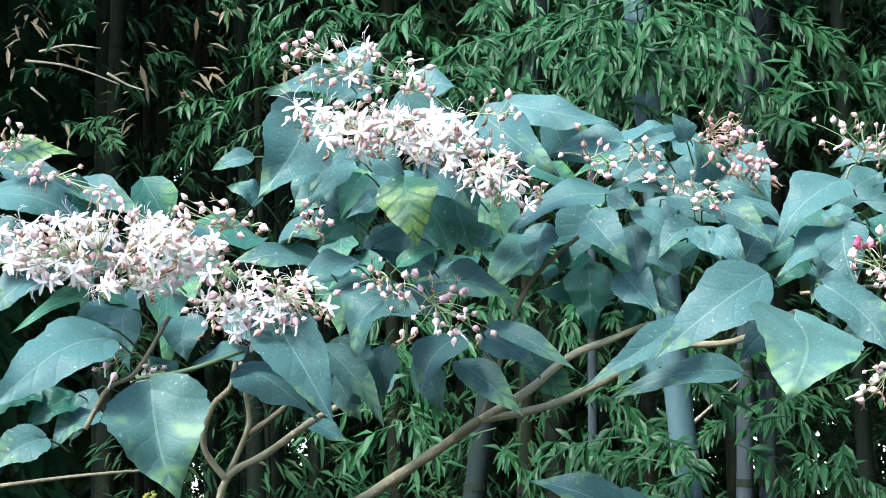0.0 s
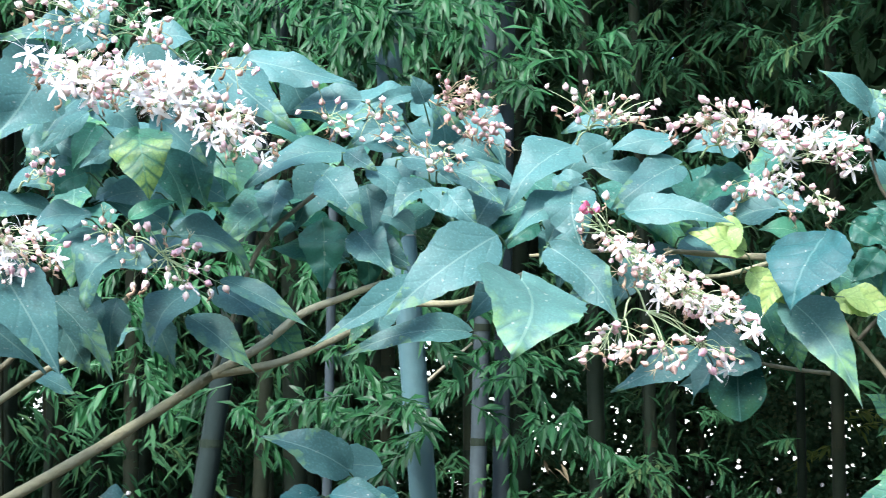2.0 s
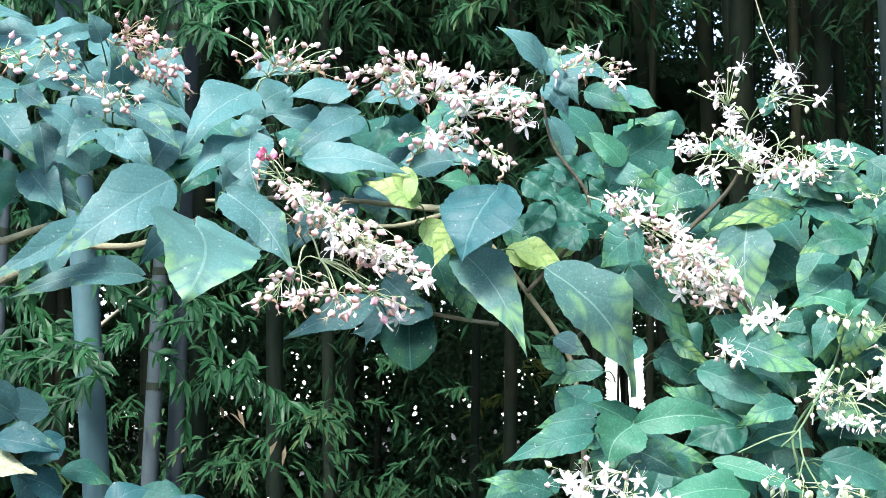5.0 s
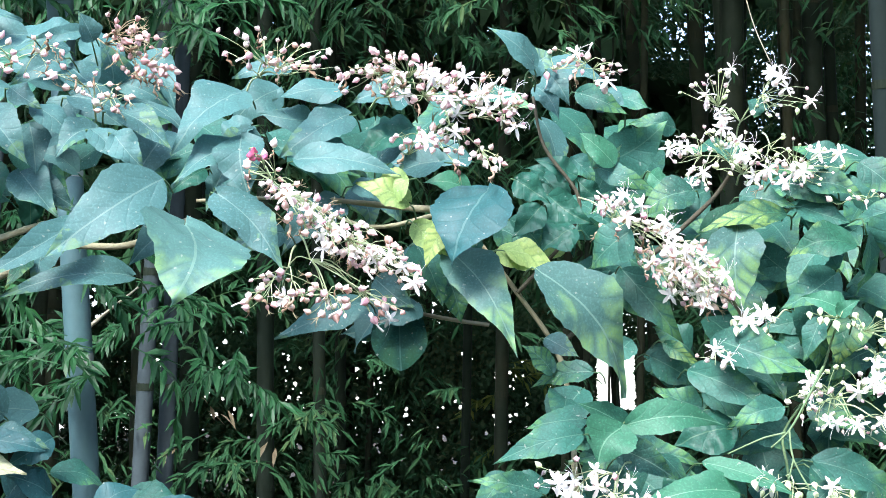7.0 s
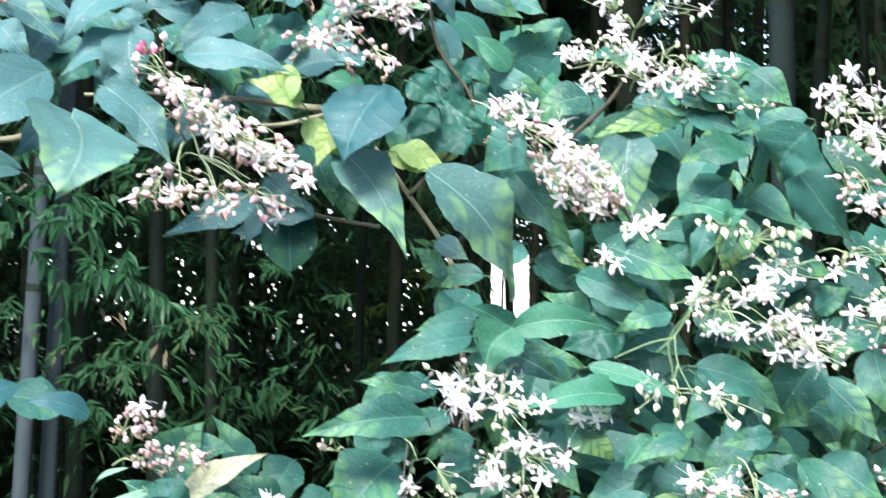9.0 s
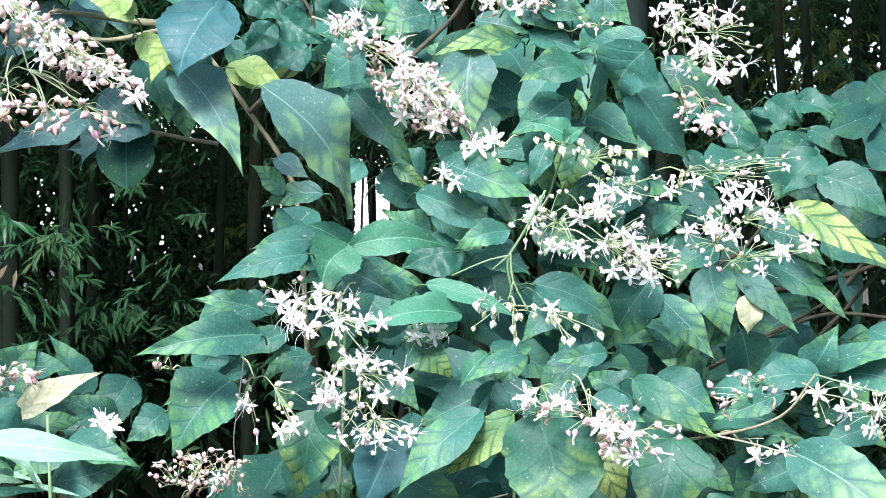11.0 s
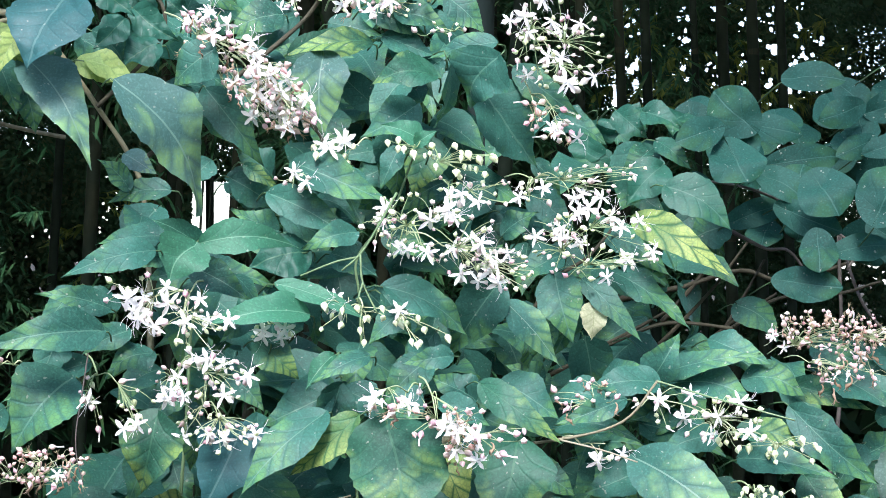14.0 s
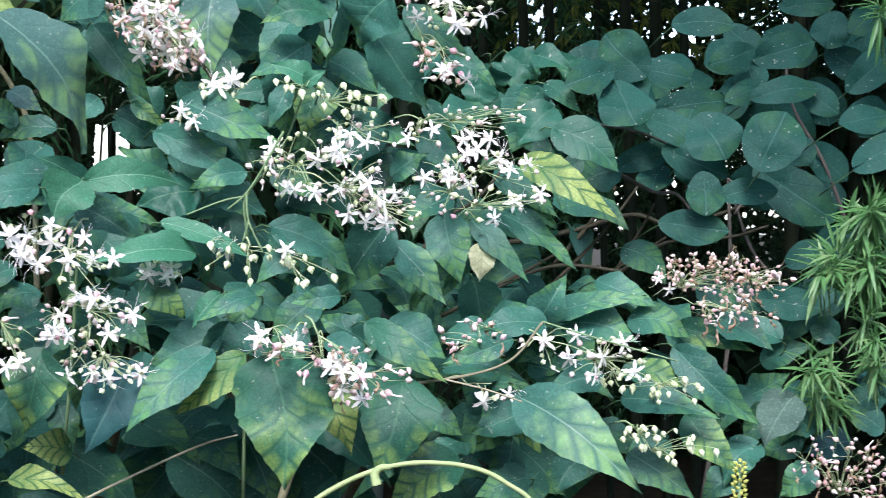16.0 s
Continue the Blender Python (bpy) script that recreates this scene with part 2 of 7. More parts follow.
CALYX = {
    "w": calyx_material("calyx_white", (0.62, 0.66, 0.42), (0.87, 0.80, 0.74), (0.89, 0.86, 0.80), (0.78, 0.52, 0.56)),
    "p": calyx_material("calyx_pink", (0.60, 0.58, 0.42), (0.84, 0.66, 0.66), (0.86, 0.76, 0.75), (0.68, 0.34, 0.42)),
    "f": calyx_material("calyx_faded", (0.54, 0.50, 0.34), (0.80, 0.64, 0.57), (0.80, 0.70, 0.62), (0.54, 0.28, 0.22), 0.7),
    "q": calyx_material("calyx_rust", (0.50, 0.42, 0.30), (0.76, 0.55, 0.52), (0.74, 0.54, 0.50), (0.42, 0.19, 0.18), 0.7),
    "m": calyx_material("calyx_magenta", (0.58, 0.34, 0.30), (0.58, 0.16, 0.26), (0.50, 0.12, 0.22), (0.40, 0.05, 0.13)),
    "n": calyx_material("floret_yellow", (0.40, 0.48, 0.10), (0.56, 0.60, 0.16), (0.66, 0.64, 0.24), (0.50, 0.48, 0.12)),
    "y": calyx_material("calyx_cream", (0.58, 0.68, 0.34), (0.80, 0.85, 0.60), (0.86, 0.86, 0.72), (0.70, 0.76, 0.44)),
}
CULM = varied("bamboo_skin", [(0.2, (0.052, 0.112, 0.116)), (0.5, (0.070, 0.142, 0.142)), (0.8, (0.10, 0.170, 0.16))], 9, 0.5, 0.4, bump=0.25, fine=90)
# three darker copies of the bamboo skin, the grove's shade put into the colour
CULM_DIM = varied("dim_bamboo_skin", [(0.2, (0.016, 0.027, 0.024)), (0.8, (0.032, 0.046, 0.040))], 6, 0.7, 0.08, bump=0.2, fine=90)
CULM_GREY = varied("dim_grey_bamboo_skin", [(0.2, (0.030, 0.044, 0.045)), (0.8, (0.060, 0.080, 0.082))], 8, 0.75, 0.06, bump=0.2, fine=90)
CULM_SHADED = varied("shaded_bamboo_skin", [(0.2, (0.012, 0.021, 0.013)), (0.5, (0.022, 0.032, 0.019)), (0.85, (0.048, 0.050, 0.026))], 6, 0.7, 0.1, bump=0.2, fine=90)
NODE = varied("bamboo_node", [(0.2, (0.14, 0.17, 0.14)), (0.8, (0.24, 0.28, 0.25))], 20, 0.7)
BAMBOO_LEAF = varied("bamboo_leaf", [(0.2, (0.009, 0.048, 0.014)), (0.55, (0.019, 0.090, 0.027)), (0.9, (0.044, 0.155, 0.050))], 3, 0.45, 0.22, 0.18, "island")
GROVE_LEAF = varied("grove_leaf", [(0.15, (0.012, 0.052, 0.018)), (0.6, (0.028, 0.095, 0.034)), (0.95, (0.085, 0.12, 0.038))], 2, 0.65, 0.14, 0.12, "island")
FAR_LEAF = varied("far_grove_leaf", [(0.15, (0.022, 0.060, 0.028)), (0.6, (0.038, 0.085, 0.038)), (0.95, (0.095, 0.105, 0.042))], 2, 0.7, 0.1, 0.1, "island")
DEAD_LEAF = varied("dead_bamboo_leaf", [(0.2, (0.10, 0.085, 0.045)), (0.6, (0.20, 0.17, 0.10)), (0.9, (0.34, 0.30, 0.20))], 8, 0.8, 0.15, 0.15, "island")
DWARF_LEAF = varied("dwarf_bamboo_leaf", [(0.15, (0.04, 0.13, 0.035)), (0.6, (0.10, 0.24, 0.075)), (0.95, (0.26, 0.36, 0.16))], 3, 0.5, 0.45, 0.25, "island")
# lit copy of the grove leaf, sunlight put into the yellow colour
YELLOW_GROVE_LEAF = varied("sunlit_grove_leaf", [(0.15, (0.05, 0.10, 0.02)), (0.6, (0.12, 0.17, 0.03)), (0.95, (0.26, 0.27, 0.06))], 2, 0.6, 0.3, 0.35, "island")
WITHERED = varied("withered_petal", [(0.2, (0.22, 0.14, 0.08)), (0.6, (0.40, 0.29, 0.19)), (0.9, (0.58, 0.46, 0.34))], 90, 0.85, 0.2, 0.15)
SOIL = varied("soil", [(0.2, (0.018, 0.015, 0.010)), (0.6, (0.04, 0.034, 0.02)), (0.95, (0.09, 0.075, 0.04))], 5, 0.95, 0.1, bump=0.8, fine=35)


# ---- building ----
def make(name, verts, faces, materials, slots=None, smooth=True, uvs=None):
    me = bpy.data.meshes.new(name)
    me.from_pydata([tuple(p) for p in verts], [], faces)
    for m in materials:
        me.materials.append(m)
    if slots is not None:
        me.polygons.foreach_set("material_index", np.array(slots, dtype=np.int32))
    if smooth:
        me.polygons.foreach_set("use_smooth", np.ones(len(faces), dtype=bool))
    if uvs is not None:
        layer = me.uv_layers.new(name="UVMap")
        index = np.zeros(len(me.loops), dtype=np.int32)
        me.loops.foreach_get("vertex_index", index)
        layer.data.foreach_set("uv", np.asarray(uvs, dtype=np.float32)[index].ravel())
    me.update()
    return me


def child(ob, parent):
    """Parents ob, which is built in the parent's surroundings, without moving it."""
    ob.parent = parent
    ob.matrix_parent_inverse = parent.matrix_world.inverted() if parent.parent is None else Matrix.Identity(4)
    return ob


def thing(name, place, label, category, group="", kind=""):
    ob = new(name)
    ob.location = place
    ob.matrix_world = Matrix.Translation(place)
    ob.empty_display_size = 0.1
    return tagged(ob, label, category, group, kind)


def part(name, mesh, parent, label=""):
    ob = child(new(name, mesh), parent)
    if label:
        tagged(ob, label)
    return ob


def smooth_line(points, per=5):
    """Catmull-Rom through the points."""
    p = [np.array(q, float) for q in points]
    p = [2 * p[0] - p[1]] + p + [2 * p[-1] - p[-2]]
    out = []
    for a, b, c, d in zip(p, p[1:], p[2:], p[3:]):
        for k in range(per):
            s = k / per
            out.append(0.5 * (2 * b + (c - a) * s + (2 * a - 5 * b + 4 * c - d) * s * s + (3 * b - a - 3 * c + d) * s ** 3))
    return out + [p[-2]]


def tube(line, r0, r1, sides=6, knots=0.0, rng=random):
    """Vertices and faces of a tapering tube; knots: small swellings."""
    verts, faces, n = [], [], len(line)
    up = np.array([0.31, 0.47, 0.83])
    for k, q in enumerate(line):
        d = line[min(k + 1, n - 1)] - line[max(k - 1, 0)]
        d = d / (np.linalg.norm(d) + 1e-9)
        a = np.cross(d, up)
        a /= np.linalg.norm(a) + 1e-9
        b = np.cross(d, a)
        r = (r0 + (r1 - r0) * k / max(n - 1, 1)) * (1 + knots * rng.uniform(-1, 1))
        for s in range(sides):
            w = 2 * math.pi * s / sides
            verts.append(q + r * (math.cos(w) * a + math.sin(w) * b))
    for k in range(n - 1):
        for s in range(sides):
            faces.append((k * sides + s, k * sides + (s + 1) % sides, (k + 1) * sides + (s + 1) % sides, (k + 1) * sides + s))
    faces.append(tuple(range(sides))[::-1])
    faces.append(tuple((n - 1) * sides + s for s in range(sides)))
    return verts, faces


# ---- the ground ----
ground_rng = np.random.default_rng(3)
gx, gy = np.meshgrid(np.concatenate([[-2500, -300, -60], np.linspace(-14, 14, 57), [60, 300, 2500]]),
                     np.concatenate([[-2500, -300, -60], np.linspace(-10, 18, 57), [60, 300, 2500]]))
near_ground = (np.abs(gx) < 14.1) & (gy > -10.1) & (gy < 18.1)
gz = np.where(near_ground, 0.04 * np.sin(gx * 1.7 + 1.3 * np.sin(gy)) * np.sin(gy * 1.3) + ground_rng.normal(0, 0.012, gx.shape), 0.0)
cols = gx.shape[1]
faces = [(j * cols + i, j * cols + i + 1, (j + 1) * cols + i + 1, (j + 1) * cols + i) for j in range(gx.shape[0] - 1) for i in range(cols - 1)]
ground = new("ground", make("ground", np.stack([gx.ravel(), gy.ravel(), gz.ravel()], 1), faces, [SOIL]))
tagged(ground, "dark brown earth strewn with dead leaves", "ground", kind="structure")

# ---- the flowering shrub ----
shrub = thing("flowering_shrub", (0.25, 2.6, 0.0), "broad-leaved glorybower shrub in bloom with white flowers and pink buds", "shrub")
leaf_rng = random.Random(11)
placed = []


def profile(s, style, sharp=1.6):
    """Half width along the blade, 1 at its widest."""
    if style == "k":
        return (s + 0.005) ** 0.5 * max(0.0, 1 - s) ** 0.8 * 1.7
    if style == "r":
        k = abs(2 * s - 1)
        return math.sqrt(1 - k * k) if s < 0.5 else max(0.0, 1 - k ** 1.7) ** 0.82
    widest = 0.3
    if s < widest:
        return (1 - (1 - s / widest) ** 2) ** 0.6
    q = (s - widest) / (1 - widest)
    return max(0.0, 1 - q ** sharp) * (1 - 0.5 * q ** 2.6)


def leaf_shape(style, base, tip, width, normal, rng, petiole=0.035, res=(26, 5)):
    """A blade with a creased midrib, bowed along its length, with a wavy toothed margin and a stalk."""
    b, t, n = (np.array(q, float) for q in (base, tip, normal))
    ax = t - b
    length = np.linalg.norm(ax)
    ax /= length
    n = n - ax * (n @ ax)
    n /= np.linalg.norm(n)
    side = np.cross(ax, n)
    rows, half = res
    fold = rng.uniform(0.02, 0.38)
    bow = rng.uniform(0.04, 0.16) * length
    wave, phase, beat = rng.uniform(0.03, 0.10) * width, rng.uniform(0, 6), rng.uniform(7, 13)
    ragged = 0.012 if style == "r" else 0.008 if style == "k" else rng.uniform(0.02, 0.075)
    skew = rng.uniform(-0.12, 0.12) * width
    twist = rng.uniform(-0.45, 0.45)
    curl = rng.uniform(-0.35, 0.1)
    rough = 0.13 * width if style == "c" else rng.uniform(0.0, 0.035) * width
    sharp = rng.uniform(1.15, 1.9)
    droop = rng.uniform(0.0, 0.13) * length if style not in "rk" else 0.0
    quilt = rng.uniform(0.004, 0.013) * width if style not in "rk" else 0.0
    if style == "r":
        fold, twist, wave, skew = rng.uniform(-0.03, 0.12), rng.uniform(-0.15, 0.15), 0.6 * wave, 0.4 * skew
    notch = rng.uniform(0.3, 0.55)
    verts, uvs, faces = [], [], []
    for j in range(rows + 1):
        s = j / rows
        s2 = 0.55 * s + 0.45 * (1 - math.cos(math.pi * s)) / 2 if style not in "r" else (1 - math.cos(math.pi * s)) / 2
        w = 0.5 * width * profile(s2, style, sharp)
        for i in range(-half, half + 1):
            u = i / half
            x = u * w
            back = 0.0
            if style != "k":
                lobe = notch if style == "r" else 0.1
                back = -lobe * width * (1 - s2) ** 3 * abs(u) ** 1.5 + (0.15 * lobe * width * (1 - s2) ** 4 if style == "r" else 0.0)
            tooth = 1 + abs(u) ** 3 * ((0.0 if style in "rk" else 0.02) * ((j % 2) * 2 - 1) + ragged * math.sin(beat * 1.7 * s2 + phase * (1 if u > 0 else 2)) + (0.0 if style == "k" else 0.005 if style == "r" else 0.022) * math.sin(beat * 3.7 * s2 + 2 * phase * (1 if u > 0 else 3)))
            p = b + ax * (s2 * length + back) + side * (x * tooth + skew * math.sin(math.pi * s2))
            z = fold * abs(x) + curl * x * x / max(width, 1e-6) + bow * math.sin(math.pi * s2 ** 0.9) + twist * x * (s2 - 0.4)
            z += wave * math.sin(beat * s2 + phase + (2 if u > 0 else 0)) * abs(u)
            lean_in = 0.5 * abs(u) * min(1.0, profile(s2, style, sharp) + 0.02)
            z += quilt * abs(math.sin(math.pi * 5.2 * (s2 - 0.85 * lean_in + 0.75 * lean_in ** 2))) * (1 - abs(u) ** 4) - droop * s2 ** 3
            if rough:
                z += rough * noise.noise(Vector(p) * 45) + 0.6 * rough * noise.noise(Vector(p) * 110)
            verts.append(p + n * z)
            uvs.append((0.5 + 0.5 * u * min(1.0, profile(s2, style, sharp) + 0.02), s2 + back / length))
    c = 2 * half + 1
    for j in range(rows):
        for i in range(2 * half):
            faces.append((j * c + i, j * c + i + 1, (j + 1) * c + i + 1, (j + 1) * c + i))
    slots = [0] * len(faces)
    root = b - ax * 0.5 * petiole - n * 0.5 * petiole + np.array([0, 0.9 * petiole, -0.3 * petiole])
    tv, tf = tube(smooth_line([root, b - ax * 0.3 * petiole - n * 0.25 * petiole, b + ax * 0.01], 2), 0.0012, 0.0010, 4)
    faces += [tuple(len(verts) + q for q in fc) for fc in tf]
    slots += [1] * len(tf)
    uvs += [(0.9, 0.5)] * len(tv)
    verts += tv
    return verts, faces, slots, uvs


def leaf_mesh(style, base, tip, width, normal, rng, petiole=0.035):
    verts, faces, slots, uvs = leaf_shape(style, base, tip, width, normal, rng, petiole)
    return make("leaf", verts, faces, [LEAF[style], YELLOW_STALK], slots, uvs=uvs)


def leaf(style, base, tip, width, normal, parent=None):
    mesh = leaf_mesh(style, base, tip, width, normal, leaf_rng)
    labels = {"y": "leaf yellowing between its veins", "z": "large drooping leaf turning light green at the tip", "t": "large grey-green leaf turning yellow-green at the tip", "l": "fresh light green young leaf", "p": "pale yellow withering leaf", "u": "yellow-green leaf with dark green veins", "x": "back-lit leaf with green veins, the glow put into bright yellow colour",
              "c": "crumpled dark green leaf", "d": "dusty grey-green leaf", "b": "smooth bluish-green leaf"}
    if style != "k":
        placed.append((np.array(base), np.array(tip), width, style))
    return part("leaf", mesh, parent or (weed if style == "k" else shrub), labels.get(style, ""))


weed = thing("tall_weed", (-0.12, 1.95, 0.0), "tall weed with pale narrow lance-shaped leaves", "weed")
tv, tf = tube(smooth_line([(-0.12, 1.95, 0.0), (-0.1, 1.96, 0.7), (-0.12, 1.94, 1.33)], 4), 0.0035, 0.0018)
part("stem", make("stem", tv, tf, [WOOD["g"]]), weed)

leaf("h", (-0.814, 2.017, 2.057), (-0.896, 1.962, 2.042), 0.048, (0.43, -0.77, 0.48))
leaf("h", (-0.810, 1.902, 2.000), (-0.863, 1.863, 1.892), 0.096, (0.45, -0.89, 0.10))
leaf("h", (-0.887, 1.906, 1.951), (-0.938, 1.899, 1.939), 0.024, (0.08, -0.98, 0.20))
leaf("h", (-0.652, 2.164, 2.047), (-0.512, 2.181, 2.014), 0.052, (0.21, -0.88, 0.43))
leaf("h", (-0.658, 2.082, 2.015), (-0.560, 2.062, 1.931), 0.080, (0.19, -0.88, 0.43))
leaf("h", (-0.716, 1.987, 2.028), (-0.663, 1.988, 2.033), 0.055, (-0.03, -0.87, 0.49))
leaf("h", (-0.677, 1.952, 2.000), (-0.769, 1.939, 1.975), 0.064, (0.06, -0.95, 0.29))
leaf("h", (-0.666, 2.002, 1.999), (-0.734, 1.954, 1.957), 0.076, (0.21, -0.79, 0.57))
leaf("h", (-0.835, 2.055, 2.102), (-0.789, 2.051, 2.060), 0.056, (0.43, -0.72, 0.54))
leaf("h", (-0.793, 2.062, 2.063), (-0.834, 2.031, 2.035), 0.034, (0.33, -0.83, 0.45))
leaf("h", (-0.780, 1.982, 1.964), (-0.723, 1.979, 1.922), 0.051, (0.24, -0.90, 0.36))
leaf("y", (-0.704, 1.915, 1.908), (-0.685, 1.895, 1.828), 0.071, (0.23, -0.93, 0.28))
leaf("h", (-0.704, 1.975, 1.938), (-0.643, 1.979, 1.882), 0.046, (0.39, -0.85, 0.36))
leaf("y", (-0.661, 2.060, 1.931), (-0.628, 2.061, 1.907), 0.030, (0.37, -0.81, 0.45))
leaf("h", (-0.754, 1.885, 1.928), (-0.803, 1.851, 1.872), 0.021, (0.46, -0.88, 0.13))
leaf("l", (-0.773, 1.961, 1.928), (-0.790, 1.932, 1.873), 0.034, (0.13, -0.89, 0.43))
leaf("h", (-0.734, 1.915, 1.895), (-0.764, 1.884, 1.866), 0.024, (0.52, -0.80, 0.30))
leaf("h", (-0.745, 2.114, 1.901), (-0.671, 2.168, 1.870), 0.054, (0.63, -0.75, 0.18))
leaf("h", (-0.745, 2.081, 1.871), (-0.808, 2.050, 1.858), 0.038, (0.31, -0.84, 0.45))
leaf("h", (-0.517, 2.211, 1.998), (-0.606, 2.208, 1.994), 0.052, (0.01, -0.88, 0.47))
leaf("h", (-0.466, 2.202, 1.966), (-0.525, 2.173, 1.931), 0.035, (0.29, -0.92, 0.27))
leaf("h", (-0.450, 2.251, 2.012), (-0.517, 2.219, 1.992), 0.023, (0.39, -0.91, 0.17))
leaf("h", (-0.425, 2.172, 1.983), (-0.439, 2.155, 2.014), 0.030, (0.56, -0.80, -0.21))
leaf("h", (-0.518, 2.156, 1.920), (-0.480, 2.151, 1.896), 0.034, (0.16, -0.88, 0.45))
leaf("h", (-0.535, 2.215, 1.931), (-0.658, 2.173, 1.891), 0.053, (0.06, -0.77, 0.63))
leaf("h", (-0.625, 2.221, 1.896), (-0.632, 2.201, 1.836), 0.051, (-0.06, -0.94, 0.33))
leaf("h", (-0.546, 2.154, 1.890), (-0.493, 2.136, 1.828), 0.057, (0.17, -0.90, 0.40))
leaf("h", (-0.507, 2.205, 1.883), (-0.494, 2.183, 1.817), 0.044, (0.20, -0.92, 0.35))
leaf("c", (-0.564, 2.211, 1.840), (-0.563, 2.190, 1.755), 0.063, (-0.02, -0.97, 0.24))
leaf("h", (-0.515, 2.197, 1.823), (-0.464, 2.175, 1.766), 0.056, (0.21, -0.84, 0.50))
leaf("h", (-0.496, 2.176, 1.901), (-0.443, 2.169, 1.861), 0.041, (0.33, -0.75, 0.57))
leaf("h", (-0.454, 2.193, 1.916), (-0.373, 2.196, 1.875), 0.051, (0.30, -0.79, 0.54))
leaf("h", (-0.413, 2.135, 1.867), (-0.456, 2.109, 1.830), 0.045, (0.01, -0.83, 0.56))
leaf("h", (-0.411, 2.106, 1.859), (-0.377, 2.094, 1.818), 0.038, (0.31, -0.81, 0.50))
leaf("h", (-0.381, 2.084, 1.850), (-0.344, 2.079, 1.810), 0.041, (0.20, -0.93, 0.29))
leaf("h", (-0.402, 2.168, 1.894), (-0.321, 2.142, 1.841), 0.047, (0.15, -0.77, 0.62))
leaf("h", (-0.239, 2.129, 1.907), (-0.316, 2.079, 1.832), 0.071, (-0.02, -0.82, 0.57))
leaf("h", (-0.475, 2.296, 1.972), (-0.416, 2.281, 1.931), 0.066, (0.28, -0.70, 0.66))
leaf("h", (-0.467, 2.339, 2.018), (-0.401, 2.332, 1.973), 0.054, (0.32, -0.75, 0.58))
leaf("y", (-1.151, 1.791, 1.958), (-1.069, 1.819, 1.954), 0.043, (0.30, -0.79, 0.54))
leaf("h", (-1.188, 1.845, 1.952), (-1.094, 1.888, 1.919), 0.048, (0.50, -0.72, 0.48))
leaf("h", (-1.174, 1.794, 1.908), (-1.056, 1.841, 1.871), 0.068, (0.45, -0.69, 0.56))
leaf("h", (-1.191, 1.845, 1.884), (-1.143, 1.862, 1.866), 0.033, (0.42, -0.84, 0.34))
leaf("h", (-1.136, 1.919, 1.940), (-1.032, 1.927, 1.885), 0.044, (0.32, -0.82, 0.48))
leaf("h", (-0.866, 1.893, 1.767), (-0.782, 1.890, 1.636), 0.080, (0.49, -0.80, 0.34))
leaf("h", (-0.846, 2.016, 1.736), (-0.767, 2.015, 1.643), 0.048, (0.53, -0.72, 0.45))
leaf("h", (-0.729, 1.960, 1.783), (-0.774, 1.919, 1.719), 0.101, (-0.17, -0.77, 0.61))
leaf("h", (-0.748, 2.013, 1.799), (-0.834, 1.961, 1.793), 0.052, (0.29, -0.57, 0.77))
leaf("h", (-0.842, 1.999, 1.834), (-0.934, 1.926, 1.830), 0.044, (0.48, -0.63, 0.61))
leaf("h", (-0.787, 1.961, 1.825), (-0.842, 1.931, 1.815), 0.047, (0.26, -0.69, 0.67))
leaf("t", (-0.701, 2.044, 1.810), (-0.620, 2.105, 1.773), 0.065, (0.64, -0.48, 0.60))
leaf("t", (-0.660, 2.090, 1.760), (-0.544, 2.084, 1.701), 0.033, (0.24, -0.80, 0.55))
leaf("h", (-0.686, 2.152, 1.754), (-0.611, 2.139, 1.704), 0.052, (0.25, -0.78, 0.58))
leaf("h", (-0.698, 2.085, 1.746), (-0.733, 2.040, 1.670), 0.062, (-0.09, -0.84, 0.54))
leaf("t", (-0.710, 2.121, 1.719), (-0.620, 2.108, 1.643), 0.051, (0.35, -0.76, 0.55))
leaf("l", (-0.715, 1.919, 1.813), (-0.668, 1.941, 1.834), 0.024, (0.15, -0.82, 0.55))
leaf("h", (-1.008, 1.984, 1.778), (-1.000, 1.963, 1.723), 0.058, (0.39, -0.84, 0.37))
leaf("h", (-0.947, 2.013, 1.739), (-1.003, 1.973, 1.720), 0.040, (0.16, -0.61, 0.78))
leaf("t", (-0.969, 1.812, 1.678), (-0.924, 1.793, 1.553), 0.119, (0.54, -0.78, 0.31))
leaf("h", (-1.013, 1.793, 1.735), (-1.089, 1.664, 1.651), 0.087, (0.41, -0.65, 0.64))
leaf("h", (-1.034, 1.883, 1.781), (-1.082, 1.813, 1.739), 0.048, (0.28, -0.62, 0.74))
leaf("l", (-1.057, 1.830, 1.794), (-1.115, 1.759, 1.749), 0.030, (0.26, -0.66, 0.70))
leaf("l", (-1.038, 1.840, 1.755), (-1.096, 1.787, 1.735), 0.039, (0.20, -0.53, 0.82))
leaf("l", (-1.066, 1.870, 1.798), (-1.027, 1.881, 1.779), 0.026, (0.47, -0.57, 0.67))
leaf("h", (-0.959, 2.026, 1.715), (-0.855, 2.024, 1.651), 0.079, (0.40, -0.62, 0.67))
leaf("h", (-1.087, 1.782, 1.626), (-1.121, 1.735, 1.592), 0.053, (0.40, -0.71, 0.58))
leaf("h", (-1.111, 1.949, 1.663), (-1.148, 1.906, 1.624), 0.051, (0.14, -0.73, 0.67))
leaf("c", (-1.135, 1.934, 1.687), (-1.169, 1.878, 1.645), 0.049, (0.41, -0.69, 0.59))
leaf("c", (-1.173, 1.908, 1.694), (-1.201, 1.855, 1.659), 0.057, (0.29, -0.63, 0.72))
